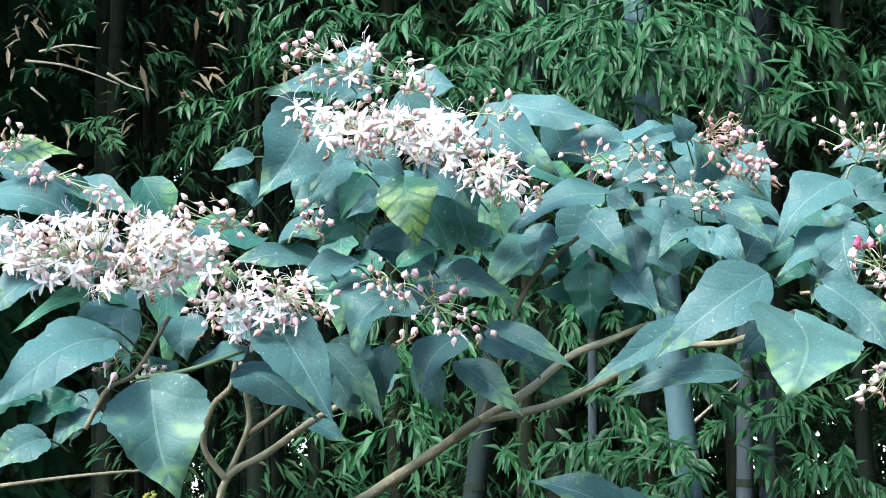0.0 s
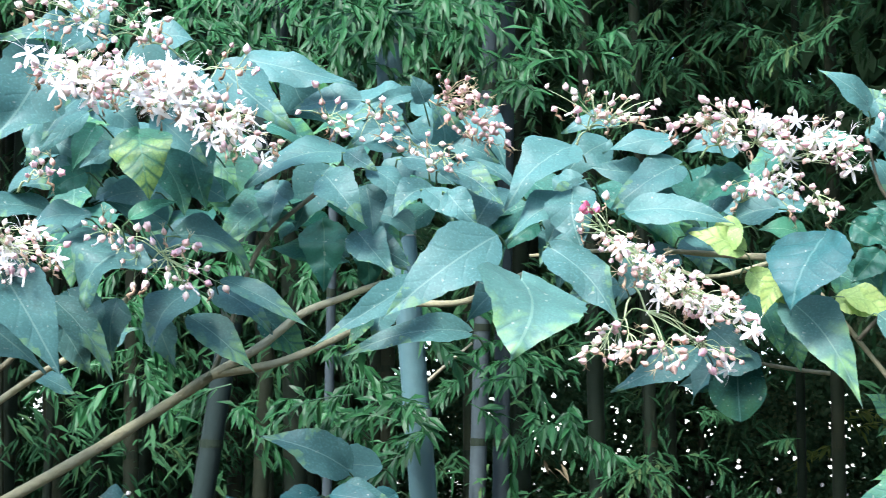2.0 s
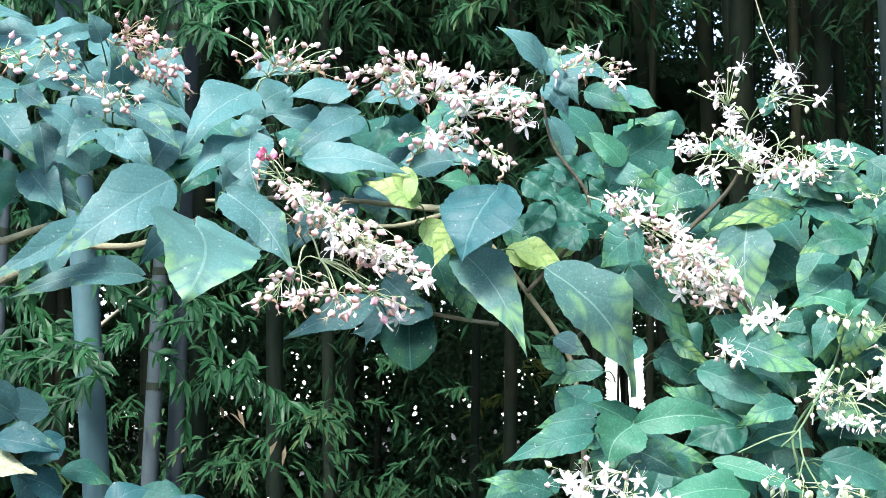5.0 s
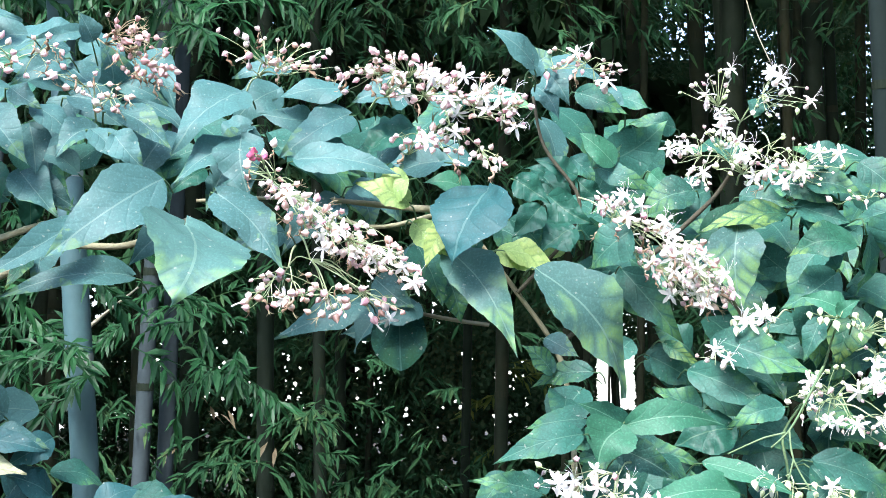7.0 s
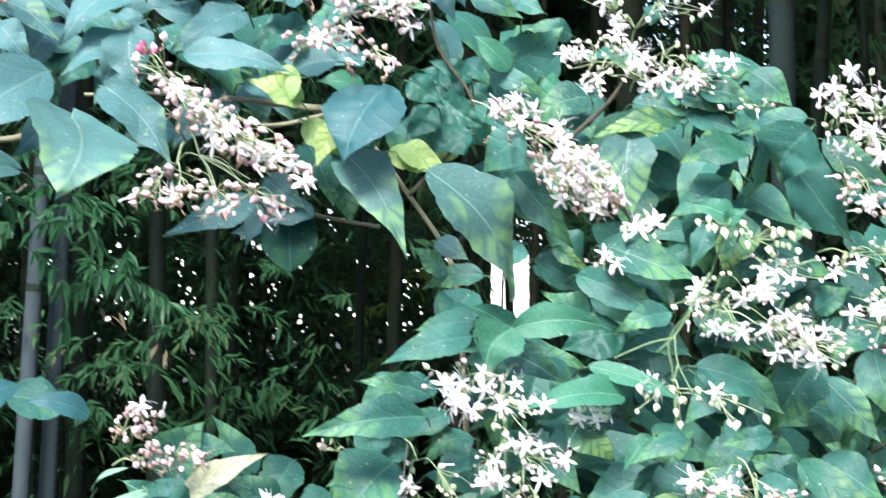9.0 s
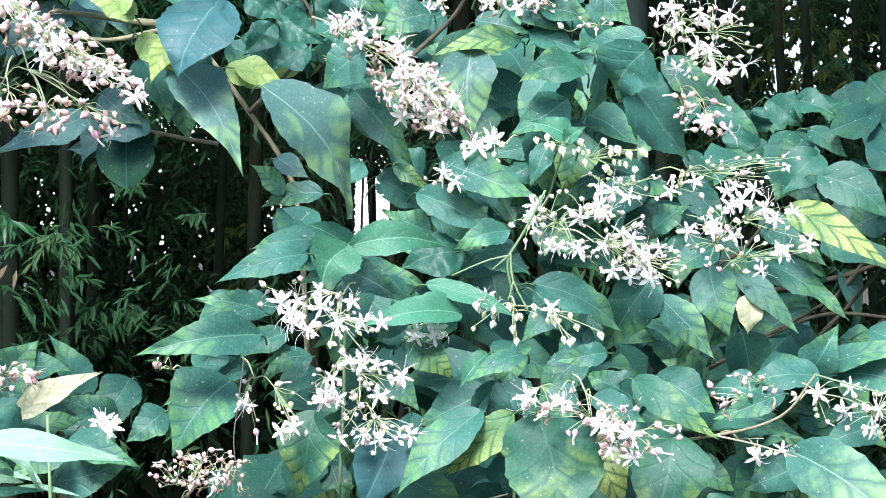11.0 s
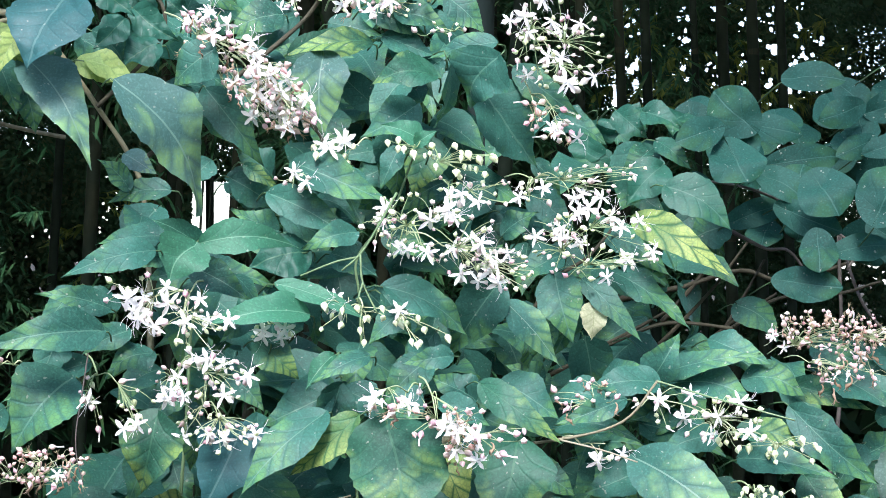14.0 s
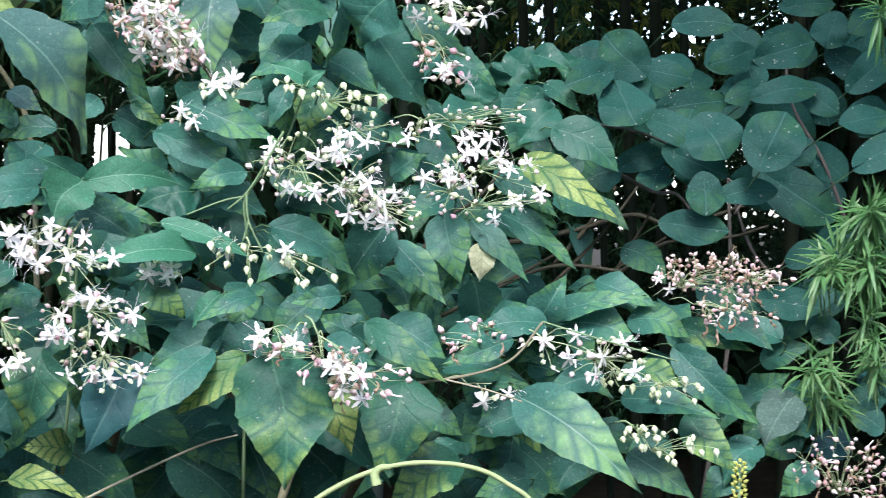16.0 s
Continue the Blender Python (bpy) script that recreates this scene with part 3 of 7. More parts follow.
leaf("c", (-1.046, 2.011, 1.729), (-1.065, 1.974, 1.686), 0.043, (0.18, -0.78, 0.59))
leaf("h", (-0.969, 2.007, 1.774), (-0.874, 1.998, 1.718), 0.051, (0.32, -0.69, 0.65))
leaf("h", (-0.851, 2.082, 1.748), (-0.811, 2.075, 1.686), 0.060, (0.50, -0.76, 0.41))
leaf("h", (-1.163, 1.928, 1.838), (-1.211, 1.869, 1.780), 0.071, (0.28, -0.78, 0.56))
leaf("h", (-1.176, 1.910, 1.871), (-1.212, 1.855, 1.839), 0.057, (0.40, -0.64, 0.65))
leaf("h", (-0.984, 2.009, 1.878), (-1.021, 1.960, 1.839), 0.052, (0.54, -0.74, 0.40))
leaf("h", (-1.109, 1.983, 1.877), (-1.148, 1.941, 1.825), 0.055, (0.36, -0.84, 0.40))
leaf("c", (-0.788, 1.962, 1.874), (-0.820, 1.933, 1.842), 0.035, (0.43, -0.84, 0.33))
leaf("h", (-0.836, 1.978, 1.924), (-0.787, 1.979, 1.893), 0.027, (0.17, -0.97, 0.20))
leaf("h", (-0.826, 1.968, 1.912), (-0.850, 1.940, 1.885), 0.037, (0.44, -0.79, 0.43))
leaf("h", (-0.911, 1.981, 1.917), (-0.943, 1.955, 1.929), 0.034, (0.65, -0.65, 0.38))
leaf("h", (-0.884, 1.986, 1.861), (-0.836, 1.994, 1.869), 0.061, (-0.01, -0.65, 0.76))
leaf("h", (-0.773, 2.104, 1.806), (-0.716, 2.094, 1.767), 0.058, (0.35, -0.65, 0.68))
leaf("h", (-0.865, 2.236, 1.693), (-0.819, 2.241, 1.721), 0.041, (-0.19, -0.87, 0.45))
leaf("h", (-0.777, 2.088, 1.875), (-0.820, 2.064, 1.860), 0.033, (0.35, -0.84, 0.41))
leaf("h", (-0.980, 2.283, 1.667), (-0.918, 2.291, 1.640), 0.040, (0.39, -0.56, 0.73))
leaf("h", (-0.315, 1.980, 1.782), (-0.429, 1.921, 1.691), 0.076, (0.21, -0.92, 0.33))
leaf("h", (-0.425, 2.119, 1.756), (-0.538, 2.038, 1.675), 0.040, (0.33, -0.86, 0.40))
leaf("t", (-0.277, 1.920, 1.726), (-0.279, 1.842, 1.638), 0.123, (0.41, -0.76, 0.51))
leaf("h", (-0.243, 2.124, 1.846), (-0.317, 2.092, 1.794), 0.052, (-0.00, -0.85, 0.52))
leaf("h", (-0.237, 2.110, 1.850), (-0.225, 2.089, 1.776), 0.061, (-0.05, -0.96, 0.26))
leaf("h", (-0.176, 2.156, 1.831), (-0.051, 2.141, 1.812), 0.046, (-0.05, -0.90, 0.43))
leaf("h", (-0.116, 2.213, 1.895), (-0.198, 2.172, 1.844), 0.062, (0.03, -0.80, 0.60))
leaf("h", (-0.258, 2.053, 1.777), (-0.177, 2.018, 1.683), 0.062, (0.23, -0.83, 0.51))
leaf("h", (-0.198, 2.203, 1.748), (-0.261, 2.186, 1.724), 0.048, (0.09, -0.92, 0.39))
leaf("b", (0.052, 2.147, 1.788), (0.007, 2.117, 1.700), 0.110, (-0.35, -0.81, 0.46))
leaf("t", (0.009, 2.209, 1.722), (0.086, 2.146, 1.593), 0.065, (-0.01, -0.90, 0.44))
leaf("h", (-0.104, 2.308, 1.669), (-0.215, 2.288, 1.627), 0.048, (0.01, -0.91, 0.42))
leaf("x", (-0.045, 2.147, 1.804), (-0.084, 2.161, 1.787), 0.047, (-0.05, -0.95, 0.31))
leaf("x", (0.008, 2.190, 1.753), (-0.023, 2.174, 1.703), 0.034, (-0.03, -0.92, 0.39))
leaf("x", (0.078, 2.258, 1.730), (0.150, 2.267, 1.697), 0.041, (0.30, -0.85, 0.42))
leaf("h", (0.120, 2.320, 1.976), (0.063, 2.293, 2.024), 0.042, (0.56, -0.81, 0.21))
leaf("h", (0.118, 2.386, 1.986), (0.151, 2.373, 2.008), 0.042, (-0.42, -0.90, 0.11))
leaf("h", (0.145, 2.441, 1.989), (0.174, 2.428, 1.942), 0.039, (-0.20, -0.97, 0.14))
leaf("h", (0.131, 2.449, 1.971), (0.159, 2.426, 1.924), 0.036, (-0.16, -0.92, 0.36))
leaf("h", (0.260, 2.610, 1.974), (0.194, 2.599, 1.989), 0.057, (0.26, -0.81, 0.52))
leaf("h", (0.148, 2.515, 2.017), (0.235, 2.498, 1.989), 0.044, (0.03, -0.81, 0.58))
leaf("c", (-0.041, 2.269, 1.886), (-0.108, 2.254, 1.859), 0.071, (-0.12, -0.72, 0.68))
leaf("h", (-0.047, 2.249, 1.917), (-0.113, 2.239, 1.915), 0.050, (0.12, -0.88, 0.46))
leaf("h", (-0.001, 2.242, 1.840), (-0.068, 2.260, 1.825), 0.053, (-0.31, -0.83, 0.46))
leaf("h", (-0.120, 2.219, 1.929), (-0.209, 2.203, 1.916), 0.044, (0.06, -0.79, 0.61))
leaf("h", (-0.190, 2.227, 1.957), (-0.259, 2.203, 1.940), 0.032, (0.18, -0.86, 0.47))
leaf("h", (-0.164, 2.231, 1.890), (-0.224, 2.212, 1.900), 0.041, (0.33, -0.88, 0.33))
leaf("h", (-0.236, 2.209, 1.882), (-0.270, 2.196, 1.853), 0.043, (-0.18, -0.80, 0.57))
leaf("h", (-0.130, 2.263, 1.794), (-0.165, 2.244, 1.757), 0.046, (0.04, -0.90, 0.44))
leaf("h", (-0.110, 2.307, 1.813), (-0.089, 2.285, 1.759), 0.048, (0.26, -0.85, 0.45))
leaf("h", (-0.080, 2.305, 1.855), (-0.029, 2.292, 1.881), 0.041, (-0.39, -0.85, 0.35))
leaf("h", (0.034, 2.328, 1.855), (-0.016, 2.318, 1.848), 0.038, (0.09, -0.84, 0.53))
leaf("l", (0.033, 2.319, 1.813), (-0.024, 2.301, 1.824), 0.041, (0.34, -0.83, 0.45))
leaf("h", (-0.040, 2.299, 1.738), (0.007, 2.278, 1.692), 0.056, (0.05, -0.89, 0.46))
leaf("h", (-0.085, 2.323, 1.698), (-0.036, 2.306, 1.660), 0.044, (-0.09, -0.95, 0.30))
leaf("h", (-0.036, 2.327, 1.668), (-0.086, 2.302, 1.639), 0.053, (0.03, -0.78, 0.62))
leaf("h", (-0.537, 2.208, 1.532), (-0.629, 2.154, 1.578), 0.061, (0.59, -0.76, 0.29))
leaf("h", (-0.374, 2.170, 1.693), (-0.521, 2.113, 1.672), 0.046, (0.24, -0.81, 0.54))
leaf("y", (-0.496, 2.157, 1.723), (-0.518, 2.127, 1.673), 0.025, (0.26, -0.87, 0.42))
leaf("h", (-0.333, 2.087, 1.765), (-0.382, 2.065, 1.777), 0.057, (0.44, -0.69, 0.57))
leaf("c", (-0.289, 2.173, 1.822), (-0.328, 2.148, 1.792), 0.029, (0.29, -0.89, 0.36))
leaf("h", (-0.422, 2.303, 1.956), (-0.348, 2.305, 1.924), 0.031, (0.11, -0.98, 0.18))
leaf("h", (-0.462, 2.274, 1.930), (-0.401, 2.266, 1.890), 0.041, (0.14, -0.91, 0.40))
leaf("h", (-0.510, 2.221, 1.815), (-0.452, 2.217, 1.784), 0.046, (0.11, -0.94, 0.33))
leaf("h", (-0.462, 2.274, 1.835), (-0.522, 2.276, 1.859), 0.035, (0.17, -0.86, 0.48))
leaf("h", (0.136, 2.387, 1.625), (0.176, 2.366, 1.601), 0.032, (-0.19, -0.87, 0.45))
leaf("h", (-0.632, 2.203, 1.465), (-0.685, 2.169, 1.489), 0.048, (0.61, -0.73, 0.31))
leaf("h", (-0.576, 2.207, 1.488), (-0.626, 2.163, 1.459), 0.043, (0.25, -0.73, 0.64))
leaf("h", (-0.535, 2.172, 1.503), (-0.471, 2.176, 1.489), 0.043, (0.20, -0.71, 0.68))
leaf("p", (-0.557, 2.150, 1.475), (-0.493, 2.151, 1.459), 0.042, (0.19, -0.71, 0.68))
leaf("h", (-0.843, 2.164, 1.488), (-0.790, 2.198, 1.479), 0.056, (0.49, -0.59, 0.64))
leaf("g", (0.264, 2.768, 1.917), (0.344, 2.721, 1.970), 0.076, (-0.31, -0.90, -0.31))
leaf("l", (0.245, 2.566, 1.883), (0.196, 2.555, 1.927), 0.043, (0.34, -0.93, 0.15))
leaf("g", (0.227, 2.582, 1.878), (0.306, 2.562, 1.844), 0.035, (-0.19, -0.97, 0.16))
leaf("c", (0.177, 2.413, 1.844), (0.125, 2.400, 1.868), 0.037, (0.33, -0.91, 0.23))
leaf("g", (0.181, 2.485, 1.878), (0.213, 2.478, 1.846), 0.039, (0.24, -0.88, 0.41))
leaf("c", (0.097, 2.355, 1.830), (0.140, 2.342, 1.799), 0.041, (-0.16, -0.97, 0.18))
leaf("c", (0.143, 2.391, 1.813), (0.201, 2.372, 1.773), 0.045, (-0.26, -0.96, 0.07))
leaf("c", (0.170, 2.352, 1.763), (0.126, 2.350, 1.733), 0.054, (-0.29, -0.84, 0.47))
leaf("c", (0.126, 2.345, 1.792), (0.089, 2.338, 1.754), 0.041, (-0.02, -0.98, 0.22))
leaf("c", (0.210, 2.466, 1.822), (0.180, 2.474, 1.854), 0.031, (-0.21, -0.98, 0.06))
leaf("x", (0.070, 2.275, 1.730), (0.145, 2.257, 1.699), 0.036, (-0.15, -0.97, 0.21))
leaf("x", (-0.035, 2.199, 1.757), (0.007, 2.193, 1.714), 0.035, (0.02, -0.99, 0.16))
leaf("x", (-0.042, 2.160, 1.779), (-0.102, 2.141, 1.803), 0.038, (0.38, -0.89, 0.25))
leaf("g", (0.236, 2.296, 1.755), (0.185, 2.325, 1.710), 0.059, (-0.53, -0.84, 0.07))
leaf("t", (0.393, 2.402, 1.771), (0.394, 2.387, 1.659), 0.074, (-0.10, -0.99, 0.13))
leaf("g", (0.239, 2.396, 1.714), (0.312, 2.363, 1.616), 0.049, (-0.27, -0.96, 0.12))
leaf("g", (0.377, 2.579, 1.843), (0.290, 2.581, 1.811), 0.073, (-0.14, -0.94, 0.31))
leaf("y", (0.457, 2.411, 1.791), (0.341, 2.403, 1.770), 0.041, (-0.04, -0.83, 0.56))
leaf("y", (0.524, 2.310, 1.739), (0.441, 2.308, 1.728), 0.054, (-0.04, -0.88, 0.48))
leaf("t", (0.114, 2.110, 1.688), (0.224, 2.162, 1.544), 0.092, (0.51, -0.86, 0.08))
leaf("g", (0.364, 2.798, 1.971), (0.293, 2.787, 1.978), 0.037, (0.16, -0.98, 0.13))
leaf("g", (0.250, 2.703, 2.007), (0.315, 2.680, 1.981), 0.043, (-0.10, -0.85, 0.51))
leaf("g", (0.198, 2.587, 1.989), (0.269, 2.571, 1.954), 0.041, (-0.15, -0.98, 0.15))
leaf("g", (0.530, 2.406, 1.852), (0.475, 2.430, 1.887), 0.047, (-0.08, -0.88, 0.48))
leaf("g", (0.434, 2.450, 1.952), (0.426, 2.445, 1.925), 0.028, (-0.17, -0.96, 0.24))
leaf("g", (0.577, 2.441, 1.865), (0.507, 2.441, 1.842), 0.050, (-0.18, -0.83, 0.53))
leaf("g", (0.492, 2.405, 1.829), (0.560, 2.379, 1.803), 0.047, (-0.15, -0.86, 0.48))
leaf("g", (0.422, 2.532, 1.830), (0.497, 2.508, 1.812), 0.046, (-0.19, -0.90, 0.40))
leaf("g", (0.479, 2.419, 1.801), (0.549, 2.396, 1.775), 0.045, (-0.08, -0.84, 0.54))
leaf("g", (0.393, 2.551, 1.777), (0.344, 2.544, 1.792), 0.035, (0.21, -0.95, 0.23))
leaf("g", (0.495, 2.590, 1.724), (0.428, 2.572, 1.779), 0.052, (0.25, -0.97, -0.01))
leaf("l", (0.301, 2.577, 1.869), (0.324, 2.567, 1.851), 0.029, (-0.35, -0.93, 0.06))
leaf("l", (0.273, 2.421, 1.710), (0.250, 2.414, 1.732), 0.030, (0.09, -0.98, -0.20))
leaf("g", (0.338, 2.513, 1.616), (0.290, 2.505, 1.646), 0.056, (0.35, -0.89, 0.30))
leaf("g", (0.283, 2.514, 1.600), (0.358, 2.494, 1.584), 0.060, (-0.08, -0.80, 0.60))
leaf("g", (0.191, 2.356, 1.580), (0.111, 2.377, 1.564), 0.035, (-0.30, -0.85, 0.42))
leaf("g", (0.140, 2.360, 1.580), (0.100, 2.352, 1.616), 0.033, (0.37, -0.90, 0.22))
leaf("y", (0.290, 2.382, 1.617), (0.339, 2.368, 1.587), 0.022, (-0.20, -0.97, 0.11))
leaf("g", (0.413, 2.505, 1.553), (0.320, 2.502, 1.600), 0.050, (0.12, -0.98, 0.18))
leaf("g", (0.590, 2.236, 1.758), (0.564, 2.286, 1.695), 0.086, (-0.66, -0.70, -0.28))
leaf("g", (0.603, 2.363, 1.727), (0.690, 2.386, 1.629), 0.107, (0.39, -0.91, 0.13))
leaf("g", (0.648, 2.365, 1.761), (0.736, 2.330, 1.692), 0.044, (-0.34, -0.94, 0.05))
leaf("g", (0.715, 2.405, 1.694), (0.782, 2.371, 1.668), 0.048, (-0.22, -0.83, 0.51))
leaf("g", (0.456, 2.422, 1.837), (0.541, 2.397, 1.798), 0.039, (-0.14, -0.95, 0.29))
leaf("g", (0.553, 2.364, 1.850), (0.601, 2.350, 1.805), 0.048, (-0.07, -0.97, 0.24))
leaf("g", (0.599, 2.286, 1.783), (0.517, 2.326, 1.766), 0.039, (-0.46, -0.75, 0.47))
leaf("g", (0.489, 2.425, 1.795), (0.536, 2.403, 1.756), 0.033, (-0.31, -0.94, 0.14))
leaf("g", (0.351, 2.538, 1.838), (0.276, 2.534, 1.807), 0.055, (-0.08, -0.94, 0.34))
leaf("g", (0.345, 2.315, 1.618), (0.468, 2.272, 1.571), 0.059, (-0.15, -0.88, 0.45))
leaf("g", (0.319, 2.346, 1.579), (0.428, 2.297, 1.517), 0.047, (-0.24, -0.92, 0.31))
leaf("g", (0.417, 2.251, 1.531), (0.347, 2.242, 1.508), 0.035, (0.02, -0.96, 0.29))
leaf("g", (0.158, 2.133, 1.500), (0.055, 2.119, 1.470), 0.040, (0.04, -0.95, 0.31))
leaf("l", (0.209, 2.171, 1.507), (0.180, 2.162, 1.463), 0.066, (0.02, -0.99, 0.14))
leaf("l", (0.218, 2.189, 1.511), (0.340, 2.198, 1.513), 0.045, (0.07, -0.97, 0.24))
leaf("l", (0.221, 2.201, 1.507), (0.160, 2.178, 1.538), 0.042, (-0.13, -0.85, 0.51))
leaf("g", (0.181, 2.245, 1.495), (0.122, 2.241, 1.476), 0.037, (-0.07, -0.90, 0.43))
leaf("g", (0.103, 2.148, 1.405), (-0.037, 2.115, 1.386), 0.052, (0.17, -0.93, 0.31))
leaf("g", (0.112, 2.190, 1.431), (0.027, 2.174, 1.447), 0.036, (0.22, -0.95, 0.20))
leaf("g", (0.217, 2.266, 1.481), (0.284, 2.235, 1.443), 0.045, (-0.22, -0.91, 0.35))
leaf("c", (0.368, 2.335, 1.506), (0.291, 2.330, 1.484), 0.066, (-0.05, -0.91, 0.40))
leaf("l", (0.346, 2.172, 1.430), (0.220, 2.151, 1.416), 0.045, (0.07, -0.81, 0.58))
leaf("l", (0.309, 2.181, 1.465), (0.419, 2.149, 1.428), 0.028, (-0.09, -0.87, 0.49))
leaf("g", (0.453, 2.243, 1.464), (0.571, 2.252, 1.402), 0.051, (0.25, -0.91, 0.35))
leaf("g", (0.604, 2.254, 1.473), (0.550, 2.295, 1.374), 0.067, (-0.35, -0.92, -0.19))
leaf("z", (0.616, 2.253, 1.446), (0.691, 2.252, 1.365), 0.048, (0.13, -0.98, 0.14))
leaf("g", (0.694, 2.306, 1.483), (0.713, 2.279, 1.396), 0.062, (-0.33, -0.92, 0.20))
leaf("g", (0.730, 2.297, 1.479), (0.796, 2.246, 1.403), 0.035, (-0.33, -0.89, 0.31))
leaf("p", (0.740, 2.280, 1.448), (0.736, 2.273, 1.401), 0.038, (-0.07, -0.99, 0.15))
leaf("g", (0.777, 2.310, 1.490), (0.868, 2.257, 1.424), 0.050, (-0.03, -0.80, 0.60))
leaf("g", (0.780, 2.351, 1.551), (0.856, 2.300, 1.491), 0.048, (-0.21, -0.86, 0.47))
leaf("u", (0.789, 2.271, 1.563), (0.895, 2.188, 1.491), 0.047, (-0.44, -0.84, 0.32))
leaf("g", (0.858, 2.458, 1.668), (0.830, 2.455, 1.578), 0.084, (-0.20, -0.97, 0.09))
leaf("y", (0.532, 2.346, 1.657), (0.507, 2.344, 1.585), 0.066, (-0.25, -0.96, 0.12))
leaf("g", (0.475, 2.284, 1.641), (0.451, 2.283, 1.588), 0.032, (-0.38, -0.91, 0.18))
leaf("l", (0.507, 2.276, 1.648), (0.451, 2.274, 1.672), 0.037, (0.20, -0.90, 0.38))
leaf("l", (0.493, 2.264, 1.646), (0.517, 2.252, 1.664), 0.021, (-0.47, -0.88, 0.07))
leaf("g", (0.495, 2.427, 1.650), (0.413, 2.421, 1.636), 0.035, (-0.01, -0.92, 0.38))
leaf("g", (0.492, 2.421, 1.629), (0.428, 2.425, 1.604), 0.050, (-0.19, -0.92, 0.34))
leaf("g", (0.523, 2.159, 1.383), (0.462, 2.158, 1.373), 0.030, (-0.02, -0.95, 0.31))
leaf("g", (0.068, 2.193, 1.344), (0.002, 2.173, 1.266), 0.093, (-0.26, -0.86, 0.45))
leaf("g", (-0.007, 2.250, 1.306), (-0.052, 2.235, 1.270), 0.044, (0.03, -0.93, 0.36))
leaf("g", (0.094, 2.284, 1.361), (-0.010, 2.259, 1.316), 0.039, (0.02, -0.89, 0.45))
leaf("y", (0.173, 2.193, 1.304), (0.156, 2.213, 1.207), 0.078, (-0.41, -0.91, -0.11))
leaf("b", (0.278, 2.228, 1.288), (0.227, 2.187, 1.187), 0.092, (-0.00, -0.93, 0.38))
leaf("g", (0.367, 2.154, 1.311), (0.261, 2.128, 1.220), 0.060, (-0.28, -0.78, 0.56))
leaf("u", (0.406, 2.146, 1.309), (0.331, 2.175, 1.235), 0.045, (-0.47, -0.87, 0.15))
leaf("y", (0.562, 2.164, 1.349), (0.652, 2.108, 1.283), 0.042, (-0.28, -0.88, 0.37))
leaf("g", (0.475, 2.359, 1.535), (0.539, 2.337, 1.499), 0.046, (-0.21, -0.95, 0.23))
leaf("g", (0.568, 2.408, 1.607), (0.505, 2.401, 1.567), 0.047, (-0.06, -0.96, 0.27))
leaf("g", (0.645, 2.394, 1.539), (0.685, 2.368, 1.570), 0.045, (-0.67, -0.69, 0.28))
leaf("g", (0.688, 2.412, 1.595), (0.745, 2.382, 1.541), 0.047, (-0.32, -0.93, 0.20))
leaf("g", (0.717, 2.368, 1.510), (0.654, 2.366, 1.478), 0.055, (-0.27, -0.75, 0.60))
leaf("g", (0.408, 2.364, 1.504), (0.465, 2.344, 1.476), 0.051, (-0.05, -0.87, 0.49))
leaf("y", (0.305, 2.291, 1.388), (0.354, 2.275, 1.346), 0.055, (0.07, -0.89, 0.44))
leaf("g", (0.419, 2.157, 1.381), (0.349, 2.145, 1.348), 0.031, (-0.15, -0.79, 0.59))
leaf("l", (0.381, 2.181, 1.380), (0.346, 2.171, 1.339), 0.027, (-0.30, -0.82, 0.48))
leaf("g", (0.354, 2.278, 1.339), (0.414, 2.244, 1.306), 0.044, (-0.25, -0.87, 0.43))
leaf("g", (0.408, 2.256, 1.333), (0.463, 2.233, 1.293), 0.046, (-0.04, -0.89, 0.45))
leaf("g", (0.246, 2.343, 1.334), (0.215, 2.332, 1.385), 0.037, (0.24, -0.97, -0.06))
leaf("g", (0.169, 2.274, 1.373), (0.113, 2.258, 1.346), 0.049, (-0.07, -0.79, 0.61))
leaf("g", (0.208, 2.320, 1.328), (0.165, 2.309, 1.286), 0.046, (-0.20, -0.88, 0.44))
leaf("g", (0.271, 2.307, 1.343), (0.312, 2.282, 1.303), 0.043, (-0.26, -0.92, 0.30))
leaf("g", (0.481, 2.151, 1.341), (0.443, 2.166, 1.299), 0.044, (-0.54, -0.81, 0.21))
leaf("g", (0.512, 2.166, 1.327), (0.570, 2.138, 1.302), 0.037, (-0.20, -0.84, 0.50))
leaf("g", (0.140, 2.274, 1.401), (0.085, 2.259, 1.373), 0.036, (0.06, -0.93, 0.36))
leaf("g", (0.304, 2.355, 1.429), (0.259, 2.343, 1.385), 0.037, (-0.03, -0.95, 0.30))
leaf("g", (0.482, 2.272, 1.433), (0.439, 2.269, 1.390), 0.037, (-0.28, -0.90, 0.33))
leaf("g", (0.337, 2.397, 1.533), (0.275, 2.384, 1.561), 0.043, (0.33, -0.89, 0.31))
leaf("g", (0.279, 2.427, 1.600), (0.342, 2.440, 1.564), 0.047, (0.20, -0.98, 0.00))
leaf("g", (0.244, 2.386, 1.620), (0.215, 2.383, 1.589), 0.043, (-0.33, -0.85, 0.41))
leaf("y", (0.438, 2.127, 1.302), (0.445, 2.074, 1.162), 0.119, (-0.34, -0.89, 0.32))
leaf("y", (0.599, 2.127, 1.282), (0.559, 2.092, 1.171), 0.101, (-0.15, -0.93, 0.35))
leaf("u", (0.511, 2.194, 1.261), (0.545, 2.154, 1.189), 0.058, (0.04, -0.87, 0.50))
leaf("c", (0.535, 2.339, 1.232), (0.629, 2.277, 1.136), 0.065, (-0.16, -0.89, 0.42))
